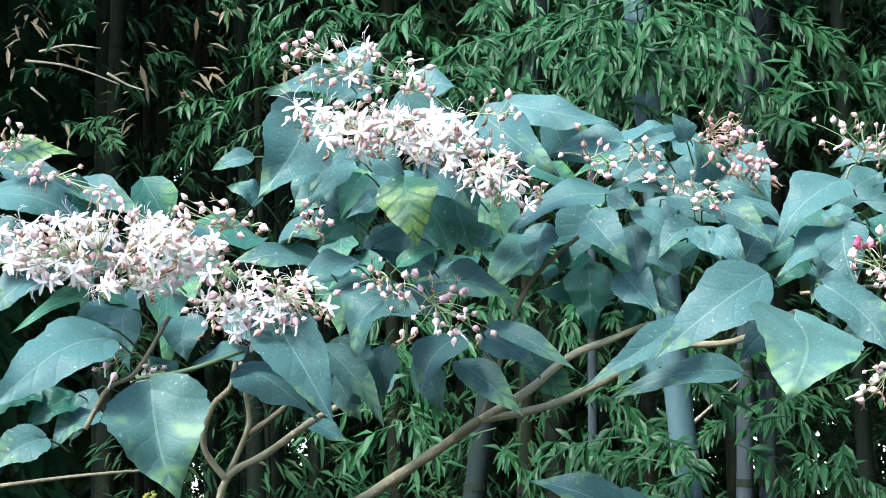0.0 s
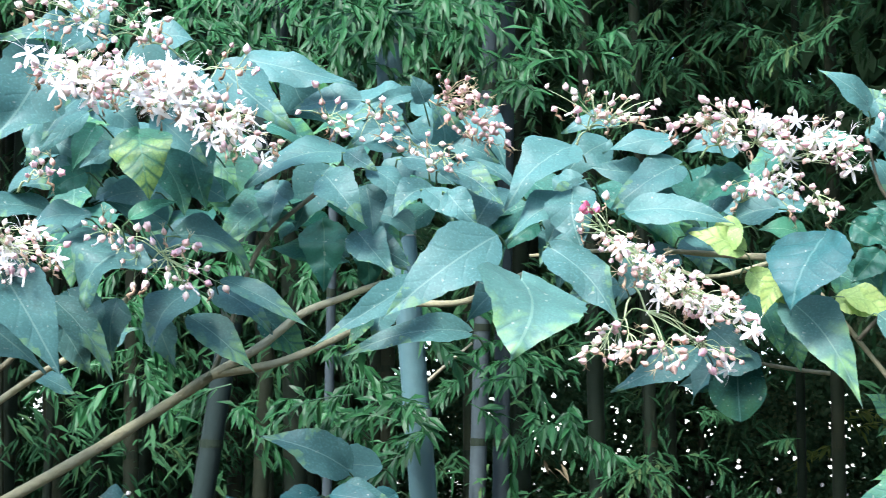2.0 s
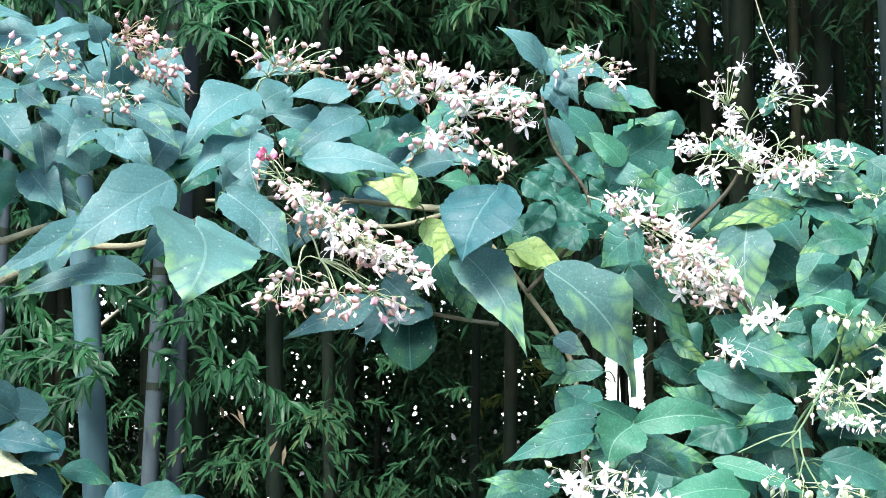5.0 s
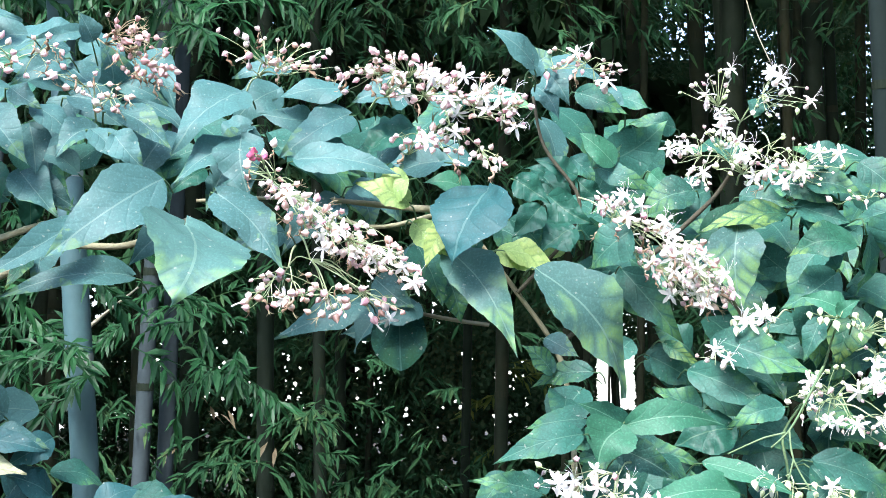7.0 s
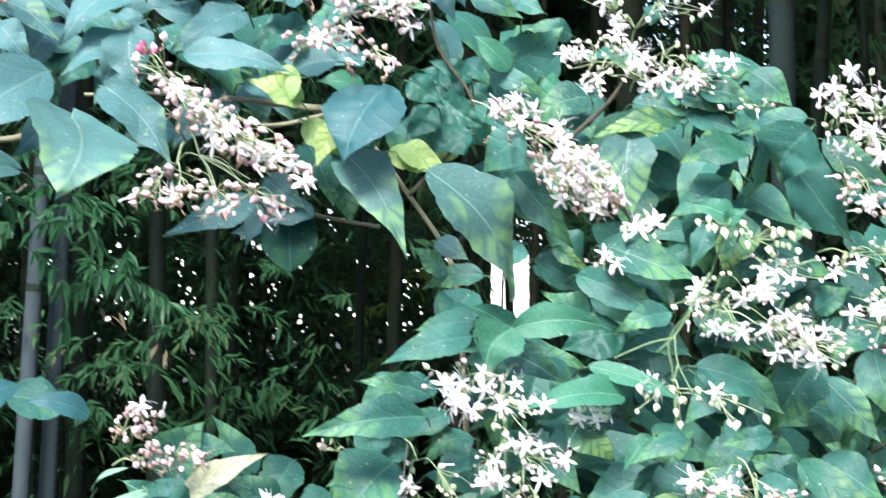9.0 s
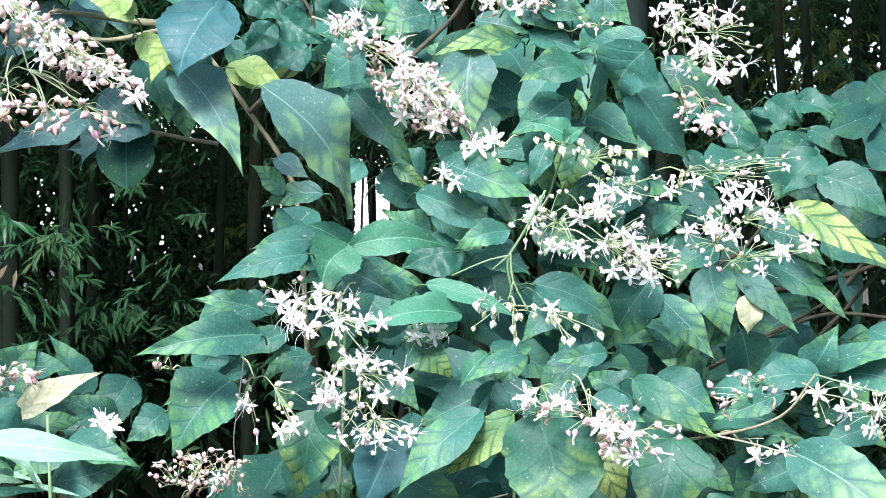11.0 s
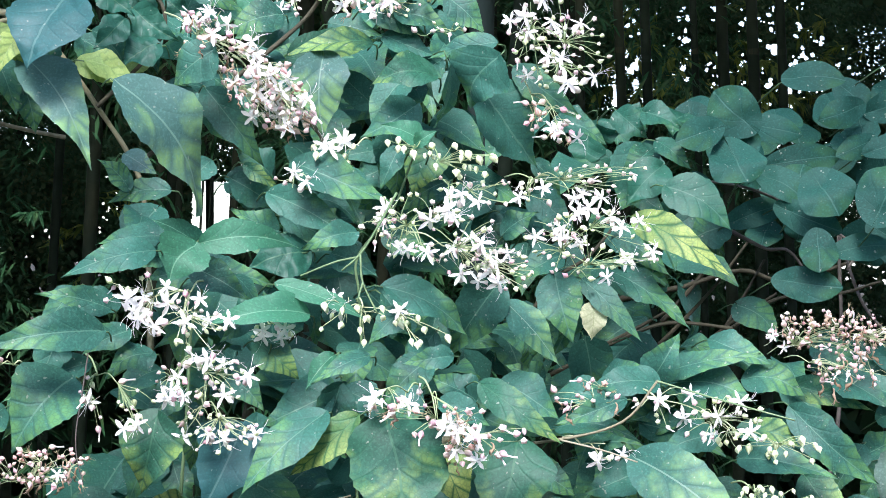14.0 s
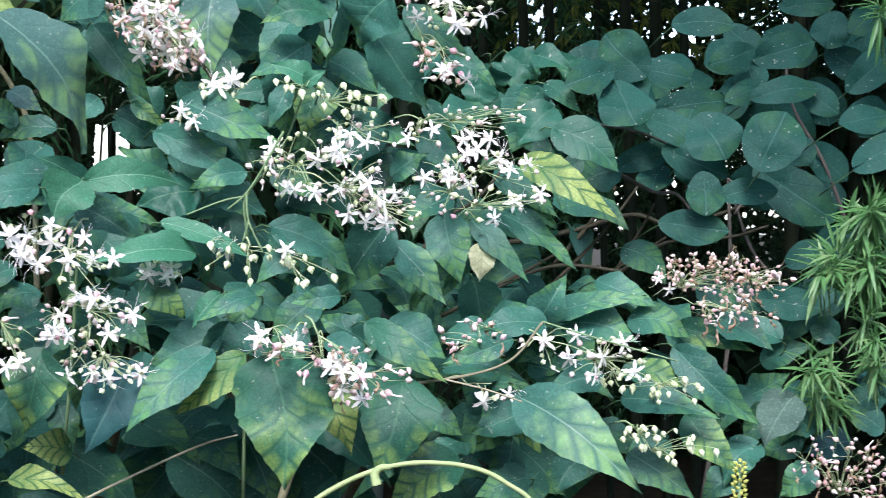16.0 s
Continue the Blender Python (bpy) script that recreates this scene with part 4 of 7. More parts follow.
leaf("u", (0.215, 2.269, 1.179), (0.158, 2.262, 1.185), 0.045, (0.16, -0.93, 0.33))
leaf("u", (0.144, 2.248, 1.147), (0.236, 2.213, 1.125), 0.033, (-0.16, -0.79, 0.59))
leaf("y", (0.690, 2.200, 1.176), (0.602, 2.197, 1.120), 0.072, (-0.31, -0.79, 0.53))
leaf("z", (0.754, 2.137, 1.262), (0.872, 2.026, 1.165), 0.079, (-0.44, -0.81, 0.40))
leaf("g", (0.790, 2.222, 1.237), (0.718, 2.229, 1.210), 0.058, (-0.28, -0.79, 0.54))
leaf("g", (0.803, 2.215, 1.359), (0.829, 2.199, 1.416), 0.053, (-0.46, -0.88, -0.04))
leaf("g", (0.801, 2.198, 1.351), (0.707, 2.207, 1.342), 0.046, (-0.14, -0.80, 0.58))
leaf("g", (0.811, 2.237, 1.358), (0.925, 2.164, 1.395), 0.042, (-0.57, -0.60, 0.57))
leaf("g", (0.841, 2.230, 1.350), (0.925, 2.175, 1.333), 0.063, (-0.34, -0.71, 0.61))
leaf("g", (0.903, 2.278, 1.405), (0.971, 2.232, 1.376), 0.046, (-0.27, -0.76, 0.59))
leaf("g", (0.946, 2.260, 1.355), (1.013, 2.214, 1.339), 0.055, (-0.37, -0.73, 0.58))
leaf("g", (0.747, 2.167, 1.332), (0.656, 2.166, 1.299), 0.034, (-0.16, -0.87, 0.46))
leaf("g", (0.701, 2.299, 1.285), (0.795, 2.236, 1.277), 0.044, (-0.42, -0.70, 0.58))
leaf("g", (0.868, 2.167, 1.288), (0.792, 2.172, 1.258), 0.046, (-0.22, -0.89, 0.40))
leaf("g", (0.897, 2.152, 1.261), (1.001, 2.083, 1.244), 0.049, (-0.36, -0.70, 0.61))
leaf("y", (0.918, 2.207, 1.292), (0.998, 2.156, 1.272), 0.045, (-0.31, -0.73, 0.61))
leaf("g", (0.977, 2.182, 1.323), (1.086, 2.147, 1.228), 0.054, (-0.27, -0.96, 0.04))
leaf("g", (1.054, 2.214, 1.361), (1.113, 2.171, 1.326), 0.056, (-0.22, -0.78, 0.58))
leaf("y", (1.009, 2.260, 1.348), (1.102, 2.198, 1.319), 0.039, (-0.45, -0.82, 0.34))
leaf("y", (0.981, 2.143, 1.240), (1.030, 2.096, 1.177), 0.054, (-0.31, -0.86, 0.41))
leaf("g", (0.933, 2.210, 1.182), (1.004, 2.156, 1.132), 0.057, (-0.29, -0.83, 0.47))
leaf("g", (0.872, 2.248, 1.169), (0.840, 2.239, 1.126), 0.047, (-0.28, -0.88, 0.38))
leaf("g", (0.804, 2.254, 1.146), (0.734, 2.259, 1.124), 0.054, (-0.27, -0.71, 0.65))
leaf("d", (1.137, 2.165, 1.262), (1.094, 2.161, 1.197), 0.069, (-0.62, -0.65, 0.44))
leaf("g", (1.279, 2.183, 1.273), (1.208, 2.195, 1.232), 0.048, (-0.45, -0.66, 0.59))
leaf("y", (0.772, 2.289, 1.228), (0.821, 2.242, 1.182), 0.059, (-0.15, -0.77, 0.62))
leaf("g", (0.905, 2.257, 1.180), (0.839, 2.293, 1.145), 0.051, (-0.60, -0.65, 0.46))
leaf("g", (0.995, 2.243, 1.197), (0.933, 2.244, 1.159), 0.049, (-0.34, -0.77, 0.54))
leaf("g", (1.084, 2.245, 1.258), (1.036, 2.252, 1.294), 0.047, (-0.11, -0.99, 0.05))
leaf("g", (1.095, 2.177, 1.198), (1.047, 2.173, 1.147), 0.059, (-0.53, -0.64, 0.56))
leaf("g", (1.179, 2.183, 1.220), (1.120, 2.198, 1.233), 0.039, (-0.20, -0.95, 0.25))
leaf("g", (1.159, 2.140, 1.173), (1.127, 2.170, 1.130), 0.046, (-0.70, -0.72, 0.02))
leaf("g", (1.071, 2.191, 1.159), (1.024, 2.191, 1.122), 0.050, (-0.44, -0.70, 0.56))
leaf("g", (0.568, 2.221, 1.327), (0.510, 2.224, 1.354), 0.048, (0.14, -0.89, 0.42))
leaf("g", (0.703, 2.393, 1.332), (0.654, 2.393, 1.362), 0.049, (0.11, -0.98, 0.19))
leaf("g", (0.763, 2.438, 1.394), (0.712, 2.437, 1.432), 0.055, (0.23, -0.93, 0.29))
leaf("g", (1.118, 2.430, 1.403), (1.171, 2.388, 1.374), 0.050, (-0.51, -0.82, 0.24))
leaf("g", (0.678, 2.343, 1.229), (0.733, 2.312, 1.195), 0.047, (-0.23, -0.88, 0.41))
leaf("g", (-0.205, 2.261, 1.329), (-0.157, 2.258, 1.394), 0.071, (-0.07, -1.00, -0.00))
leaf("g", (-0.068, 2.318, 1.284), (-0.137, 2.301, 1.322), 0.045, (0.35, -0.91, 0.22))
leaf("k", (-0.190, 1.798, 1.315), (-0.035, 1.766, 1.301), 0.046, (-0.10, -0.76, 0.64))
leaf("k", (-0.221, 1.835, 1.331), (-0.185, 1.851, 1.341), 0.015, (0.13, -0.74, 0.66))
leaf("k", (-0.206, 1.842, 1.280), (-0.137, 1.868, 1.269), 0.016, (0.39, -0.84, 0.37))
leaf("p", (-0.172, 2.149, 1.311), (-0.077, 2.138, 1.366), 0.037, (-0.31, -0.88, 0.36))
leaf("g", (-0.169, 2.111, 1.285), (-0.242, 2.092, 1.336), 0.062, (0.38, -0.89, 0.24))
leaf("g", (-0.128, 2.164, 1.233), (-0.042, 2.148, 1.263), 0.048, (-0.25, -0.94, 0.21))
leaf("r", (-0.057, 2.338, 1.648), (-0.055, 2.330, 1.582), 0.073, (-0.06, -0.95, -0.28))
leaf("b", (-0.474, 2.192, 1.500), (-0.522, 2.167, 1.468), 0.037, (0.28, -0.92, 0.28))
leaf("b", (-0.476, 2.198, 1.434), (-0.522, 2.173, 1.458), 0.049, (0.60, -0.67, 0.44))
leaf("b", (-0.415, 2.178, 1.414), (-0.367, 2.203, 1.442), 0.039, (0.16, -0.85, 0.51))
leaf("b", (-0.295, 2.215, 1.403), (-0.363, 2.191, 1.422), 0.035, (0.41, -0.78, 0.47))
leaf("x", (0.164, 2.425, 1.752), (0.078, 2.410, 1.735), 0.037, (0.11, -0.96, 0.27))
leaf("x", (0.011, 2.348, 1.752), (0.045, 2.343, 1.725), 0.031, (0.07, -0.96, 0.27))
leaf("y", (0.365, 2.526, 1.778), (0.493, 2.529, 1.813), 0.054, (-0.08, -0.93, 0.37))
leaf("y", (0.490, 2.481, 1.738), (0.566, 2.440, 1.761), 0.048, (-0.49, -0.86, 0.13))
leaf("g", (0.998, 2.474, 1.562), (0.943, 2.487, 1.536), 0.064, (-0.39, -0.82, 0.41))
leaf("g", (0.937, 2.524, 1.561), (1.005, 2.489, 1.526), 0.080, (-0.10, -0.79, 0.60))
leaf("c", (1.185, 2.397, 1.357), (1.249, 2.382, 1.392), 0.048, (-0.39, -0.84, 0.36))
leaf("g", (1.315, 2.427, 1.408), (1.277, 2.435, 1.357), 0.052, (-0.51, -0.83, 0.24))
leaf("g", (1.191, 2.317, 1.330), (1.141, 2.358, 1.351), 0.047, (-0.36, -0.73, 0.59))
leaf("g", (1.211, 2.408, 1.291), (1.267, 2.362, 1.320), 0.043, (-0.69, -0.69, 0.24))
leaf("g", (1.350, 2.451, 1.323), (1.311, 2.487, 1.354), 0.044, (-0.50, -0.81, 0.31))
leaf("b", (1.392, 2.419, 1.242), (1.398, 2.388, 1.295), 0.065, (-0.85, -0.49, -0.18))
leaf("g", (1.179, 2.376, 1.245), (1.222, 2.341, 1.281), 0.050, (-0.68, -0.73, 0.08))
leaf("g", (1.044, 2.537, 1.447), (1.094, 2.499, 1.400), 0.061, (-0.10, -0.83, 0.54))
leaf("b", (0.806, 2.438, 1.347), (0.749, 2.445, 1.377), 0.049, (-0.02, -0.98, 0.18))
leaf("b", (1.300, 2.312, 1.188), (1.240, 2.331, 1.170), 0.058, (-0.40, -0.67, 0.62))
leaf("g", (1.351, 2.309, 1.205), (1.299, 2.331, 1.226), 0.045, (-0.21, -0.89, 0.39))
leaf("b", (-0.647, 2.212, 1.444), (-0.686, 2.189, 1.503), 0.067, (0.52, -0.85, 0.03))
leaf("b", (-0.572, 2.191, 1.499), (-0.623, 2.149, 1.461), 0.045, (0.26, -0.79, 0.55))
leaf("b", (-0.541, 2.148, 1.501), (-0.469, 2.143, 1.488), 0.031, (0.02, -0.90, 0.44))
leaf("b", (-0.524, 2.201, 1.434), (-0.483, 2.196, 1.466), 0.060, (-0.36, -0.88, 0.32))
leaf("b", (-0.701, 2.181, 1.434), (-0.632, 2.184, 1.454), 0.045, (-0.06, -0.95, 0.30))
leaf("h", (-0.592, 2.180, 1.432), (-0.638, 2.158, 1.453), 0.034, (0.55, -0.68, 0.49))
leaf("c", (-0.110, 2.314, 1.322), (-0.146, 2.300, 1.276), 0.055, (-0.12, -0.92, 0.38))
leaf("g", (-0.082, 2.353, 1.313), (-0.116, 2.333, 1.275), 0.037, (0.04, -0.90, 0.43))
leaf("g", (-0.108, 2.137, 1.285), (-0.030, 2.114, 1.256), 0.043, (-0.04, -0.83, 0.56))
leaf("k", (-0.134, 1.837, 1.300), (-0.118, 1.825, 1.266), 0.009, (-0.07, -0.95, 0.30))
leaf("l", (-0.181, 1.817, 1.262), (-0.107, 1.840, 1.267), 0.011, (0.23, -0.85, 0.48))
leaf("l", (-0.214, 1.820, 1.276), (-0.175, 1.815, 1.321), 0.012, (-0.21, -0.97, 0.08))
leaf("l", (-0.212, 1.851, 1.290), (-0.179, 1.847, 1.307), 0.012, (-0.19, -0.97, 0.13))
leaf("g", (-0.122, 2.129, 1.280), (-0.174, 2.101, 1.245), 0.047, (0.22, -0.90, 0.38))
leaf("g", (-0.188, 2.116, 1.256), (-0.242, 2.094, 1.225), 0.047, (0.15, -0.92, 0.37))


leaf("k", (-0.255, 1.982, 1.298), (-0.194, 1.945, 1.338), 0.012, (0.10, -0.70, 0.70))
leaf("k", (-0.258, 1.982, 1.331), (-0.213, 1.947, 1.360), 0.011, (0.10, -0.70, 0.70))
leaf("k", (-0.207, 1.977, 1.271), (-0.125, 1.937, 1.260), 0.014, (0.10, -0.70, 0.70))
leaf("k", (-0.160, 1.971, 1.283), (-0.122, 1.937, 1.253), 0.011, (0.10, -0.70, 0.70))
leaf("k", (-0.154, 1.971, 1.252), (-0.085, 1.933, 1.246), 0.011, (0.10, -0.70, 0.70))
leaf("k", (-0.249, 1.981, 1.274), (-0.198, 1.945, 1.295), 0.013, (0.10, -0.70, 0.70))
leaf("k", (-0.255, 1.982, 1.250), (-0.204, 1.946, 1.266), 0.014, (0.10, -0.70, 0.70))

# smaller leaves that fill the shrub between and behind the outer ones
fill_rng = random.Random(29)
outer = list(placed)
middles = np.array([(b + t) / 2 for b, t, w, kind_of_leaf in outer])
for k, (b, t, w, kind_of_leaf) in enumerate(outer):
    order = np.argsort(np.linalg.norm(middles - middles[k], axis=1))
    for m in order[1:4]:
        gap = np.linalg.norm(middles[m] - middles[k])
        if m < k or gap < 0.05 or gap > 0.14 or fill_rng.random() < 0.4:
            continue
        mid = (middles[k] + middles[m]) / 2 + np.array([fill_rng.gauss(0, 0.012), fill_rng.uniform(0.05, 0.13), fill_rng.gauss(0.0, 0.012)])
        across, rise = mid[0] / mid[1], (mid[2] - 1.5) / mid[1]
        if 0.07 < across < 0.125 and -0.01 < rise < 0.06 or rise > 0.16 and across > -0.1 or across < -0.25 and rise < 0.16 and k % 3:
            continue
        d = (t - b) / np.linalg.norm(t - b) + np.array([fill_rng.gauss(0, 0.5), fill_rng.gauss(0, 0.3), fill_rng.gauss(-0.25, 0.4)])
        d /= np.linalg.norm(d)
        ln = fill_rng.uniform(0.06, 0.10)
        leaf(kind_of_leaf if kind_of_leaf in "hgc" else "g", tuple(mid - d * ln / 2), tuple(mid + d * ln / 2), ln * fill_rng.uniform(0.55, 0.72), (fill_rng.gauss(0.1, 0.25), -0.8, fill_rng.uniform(0.3, 0.8)))


def branch(points, r0, r1, bark):
    tv, tf = tube(smooth_line(points, 6), r0, r1, 8, 0.09, leaf_rng)
    return part("branch", make("branch", tv, tf, [WOOD[bark]]), shrub)


branch([(-1.063, 2.073, 1.432), (-0.867, 2.161, 1.551), (-0.771, 2.194, 1.613), (-0.711, 2.211, 1.654)], 0.0074, 0.0064, "o")
branch([(-0.705, 2.192, 1.652), (-0.625, 2.214, 1.667), (-0.549, 2.231, 1.699), (-0.486, 2.241, 1.736), (-0.394, 2.258, 1.740), (-0.316, 2.265, 1.774)], 0.0058, 0.0035, "o")
branch([(-0.705, 2.192, 1.652), (-0.644, 2.207, 1.689), (-0.596, 2.216, 1.727), (-0.548, 2.226, 1.746), (-0.485, 2.238, 1.766), (-0.429, 2.250, 1.758)], 0.006, 0.0035, "o")
branch([(-0.714, 2.220, 1.654), (-0.696, 2.222, 1.698), (-0.649, 2.223, 1.819), (-0.571, 2.232, 1.890), (-0.541, 2.233, 1.926)], 0.0042, 0.0025, "w")
branch([(-1.021, 2.084, 1.509), (-1.008, 2.089, 1.585), (-0.962, 2.108, 1.616), (-0.909, 2.128, 1.655), (-0.848, 2.149, 1.694), (-0.805, 2.159, 1.750)], 0.0052, 0.0038, "o")
branch([(-1.008, 2.089, 1.585), (-1.032, 2.076, 1.628), (-1.021, 2.078, 1.676), (-0.998, 2.086, 1.704), (-0.989, 2.084, 1.760)], 0.0045, 0.003, "o")
branch([(-1.016, 2.107, 1.586), (-0.992, 2.115, 1.642), (-0.988, 2.115, 1.670), (-0.995, 2.106, 1.734)], 0.004, 0.003, "o")
branch([(-0.989, 2.117, 1.642), (-0.949, 2.132, 1.673), (-0.935, 2.136, 1.697)], 0.004, 0.003, "w")
branch([(-1.012, 1.857, 1.695), (-0.960, 1.882, 1.704), (-0.901, 1.907, 1.725)], 0.003, 0.0025, "g")
branch([(-1.073, 1.851, 1.640), (-1.049, 1.860, 1.685), (-1.021, 1.874, 1.704), (-0.983, 1.885, 1.768)], 0.0032, 0.0025, "w")
branch([(-1.354, 2.130, 1.589), (-1.259, 2.185, 1.601), (-1.159, 2.237, 1.608)], 0.003, 0.002, "w")
branch([(0.183, 2.469, 1.341), (0.170, 2.475, 1.545), (0.151, 2.474, 1.618), (0.102, 2.473, 1.691), (0.048, 2.468, 1.764), (0.009, 2.464, 1.805)], 0.0042, 0.0026, "o")
branch([(0.153, 2.494, 1.619), (0.180, 2.491, 1.638), (0.257, 2.479, 1.715), (0.333, 2.463, 1.783), (0.378, 2.450, 1.828), (0.407, 2.438, 1.880)], 0.0038, 0.0028, "d")
branch([(0.008, 2.265, 1.781), (-0.056, 2.264, 1.786), (-0.148, 2.259, 1.796)], 0.005, 0.003, "o")
branch([(0.099, 2.413, 1.687), (0.166, 2.402, 1.761), (0.181, 2.395, 1.813), (0.136, 2.388, 1.880), (0.121, 2.378, 1.946)], 0.003, 0.002, "d")
branch([(0.008, 2.246, 1.778), (-0.091, 2.246, 1.759), (-0.188, 2.237, 1.793), (-0.305, 2.225, 1.791)], 0.003, 0.0022, "o")
branch([(0.059, 2.347, 1.641), (0.008, 2.348, 1.649), (-0.050, 2.346, 1.663), (-0.123, 2.342, 1.696)], 0.003, 0.002, "w")
branch([(0.369, 2.423, 1.602), (0.398, 2.416, 1.656), (0.336, 2.419, 1.715)], 0.004, 0.003, "w")
branch([(0.209, 2.286, 1.147), (0.218, 2.305, 1.315), (0.220, 2.309, 1.400), (0.233, 2.310, 1.472), (0.204, 2.312, 1.515)], 0.0025, 0.0016, "g")
branch([(0.437, 2.293, 1.114), (0.438, 2.315, 1.286), (0.441, 2.320, 1.373), (0.436, 2.324, 1.453), (0.433, 2.324, 1.501), (0.474, 2.316, 1.560), (0.494, 2.310, 1.616), (0.504, 2.306, 1.649)], 0.0022, 0.0014, "g")
branch([(0.409, 2.186, 1.500), (0.381, 2.191, 1.493), (0.340, 2.197, 1.475)], 0.0014, 0.0011, "g")
branch([(0.678, 2.362, 1.433), (0.706, 2.354, 1.479), (0.749, 2.342, 1.510), (0.784, 2.330, 1.556)], 0.003, 0.002, "d")
branch([(0.215, 2.262, 1.110), (0.283, 2.261, 1.145), (0.372, 2.256, 1.187), (0.420, 2.250, 1.202)], 0.002, 0.0012, "p")
branch([(0.477, 2.340, 1.051), (0.513, 2.350, 1.153), (0.541, 2.354, 1.242), (0.599, 2.346, 1.289)], 0.006, 0.004, "o")
branch([(0.540, 2.151, 1.270), (0.653, 2.124, 1.286), (0.725, 2.104, 1.310), (0.764, 2.094, 1.360)], 0.002, 0.0015, "w")
branch([(0.764, 2.094, 1.360), (0.828, 2.070, 1.342), (0.917, 2.033, 1.319)], 0.0013, 0.001, "g")
branch([(0.647, 2.105, 1.287), (0.693, 2.090, 1.277), (0.735, 2.075, 1.264)], 0.0013, 0.001, "p")
branch([(0.775, 2.593, 1.337), (0.870, 2.567, 1.391), (0.941, 2.544, 1.419), (1.027, 2.511, 1.414)], 0.0035, 0.0025, "d")
branch([(0.831, 2.578, 1.373), (0.894, 2.559, 1.409), (0.948, 2.541, 1.444)], 0.003, 0.002, "d")
branch([(0.555, 3.252, 2.309), (0.578, 3.265, 2.234), (0.609, 3.274, 2.165)], 0.0012, 0.001, "p")
branch([(0.055, 2.193, 1.343), (0.035, 2.194, 1.355), (0.011, 2.195, 1.361), (-0.015, 2.194, 1.365)], 0.0012, 0.001, "g")
branch([(1.018, 2.726, 1.334), (1.051, 2.715, 1.372), (1.100, 2.698, 1.418), (1.164, 2.672, 1.466)], 0.003, 0.002, "d")
branch([(0.933, 2.754, 1.331), (0.983, 2.739, 1.369), (1.065, 2.712, 1.462), (1.120, 2.690, 1.545)], 0.004, 0.002, "d")
branch([(1.100, 2.698, 1.409), (1.164, 2.672, 1.457), (1.253, 2.633, 1.469), (1.308, 2.608, 1.489)], 0.003, 0.002, "d")
branch([(1.086, 2.807, 1.331), (1.152, 2.785, 1.454), (1.184, 2.772, 1.520)], 0.003, 0.002, "d")
branch([(0.088, 2.131, 1.380), (0.082, 2.132, 1.329), (0.077, 2.133, 1.289), (0.079, 2.133, 1.259), (0.087, 2.131, 1.230)], 0.0009, 0.0006, "r")
branch([(0.435, 2.088, 1.576), (0.414, 2.091, 1.535), (0.395, 2.094, 1.503), (0.374, 2.097, 1.483)], 0.0017, 0.0011, "g")
branch([(0.393, 2.084, 1.503), (0.397, 2.084, 1.470), (0.415, 2.081, 1.434)], 0.0013, 0.0010, "g")
branch([(0.397, 2.084, 1.470), (0.391, 2.085, 1.447)], 0.0012, 0.0009, "g")
for foot, top in (((0.25, 2.6, 0.0), (0.30, 2.32, 1.32)), ((0.2, 2.62, 0.0), (-1.02, 2.15, 1.40)), ((0.3, 2.6, 0.0), (0.62, 2.25, 1.22)), ((0.22, 2.6, 0.0), (-0.78, 2.18, 1.48))):
    a, b = np.array(foot), np.array(top)
    branch([a, a * 0.65 + b * 0.35 + np.array([0.03, 0.34, 0.02]), a * 0.3 + b * 0.7 + np.array([-0.02, 0.36, -0.1]), b], 0.018, 0.006, "d")

# deeper leaves of the shrub, in its own shade
inner_v, inner_f, inner_uv = [], [], []
for b, t, w, kind_of_leaf in placed:
    for k in range(1):
        mid = (b + t) / 2 + np.array([leaf_rng.gauss(0, 0.06), leaf_rng.uniform(0.16, 0.42), leaf_rng.uniform(-0.07, 0.0)])
        across, rise = mid[0] / mid[1], (mid[2] - 1.5) / mid[1]
        if (across < 0.07 and (rise < 0.135 or leaf_rng.random() < 0.4)) or (0.07 <= across < 0.15 and -0.03 < rise < 0.055) or across > 0.40:
            continue
        d = np.array([leaf_rng.uniform(-1, 1), leaf_rng.uniform(-0.8, 0.3), leaf_rng.uniform(-0.9, 0.1)])
        d /= np.linalg.norm(d)
        n = np.array([leaf_rng.uniform(-0.4, 0.4), -0.6, 0.8])
        ln = leaf_rng.uniform(0.09, 0.14)
        lv, lf, ls, lu = leaf_shape("g", mid - d * ln / 2, mid + d * ln / 2, ln * leaf_rng.uniform(0.6, 0.75), n, leaf_rng, 0.03, (7, 2))
        inner_f += [tuple(len(inner_v) + q for q in fc) for fc in lf]
        inner_v += lv
        inner_uv += lu
for k in range(110):
    mid = np.array([leaf_rng.uniform(0.05, 1.0), leaf_rng.uniform(2.45, 3.0), 0.0])
    mid[2] = 1.5 + mid[1] * leaf_rng.uniform(-0.20, -0.125)
    d = np.array([leaf_rng.uniform(-1, 1), leaf_rng.uniform(-0.8, 0.0), leaf_rng.uniform(-0.9, -0.1)])
    d /= np.linalg.norm(d)
    ln = leaf_rng.uniform(0.10, 0.15)
    lv, lf, ls, lu = leaf_shape("g", mid - d * ln / 2, mid + d * ln / 2, ln * leaf_rng.uniform(0.6, 0.75), (leaf_rng.uniform(-0.4, 0.4), -0.7, 0.6), leaf_rng, 0.03, (9, 2))
    inner_f += [tuple(len(inner_v) + q for q in fc) for fc in lf]
    inner_v += lv
    inner_uv += lu
tagged(part("inner_foliage", make("inner_foliage", inner_v, inner_f, [LEAF["g"]], uvs=inner_uv), shrub), kind="stuff")


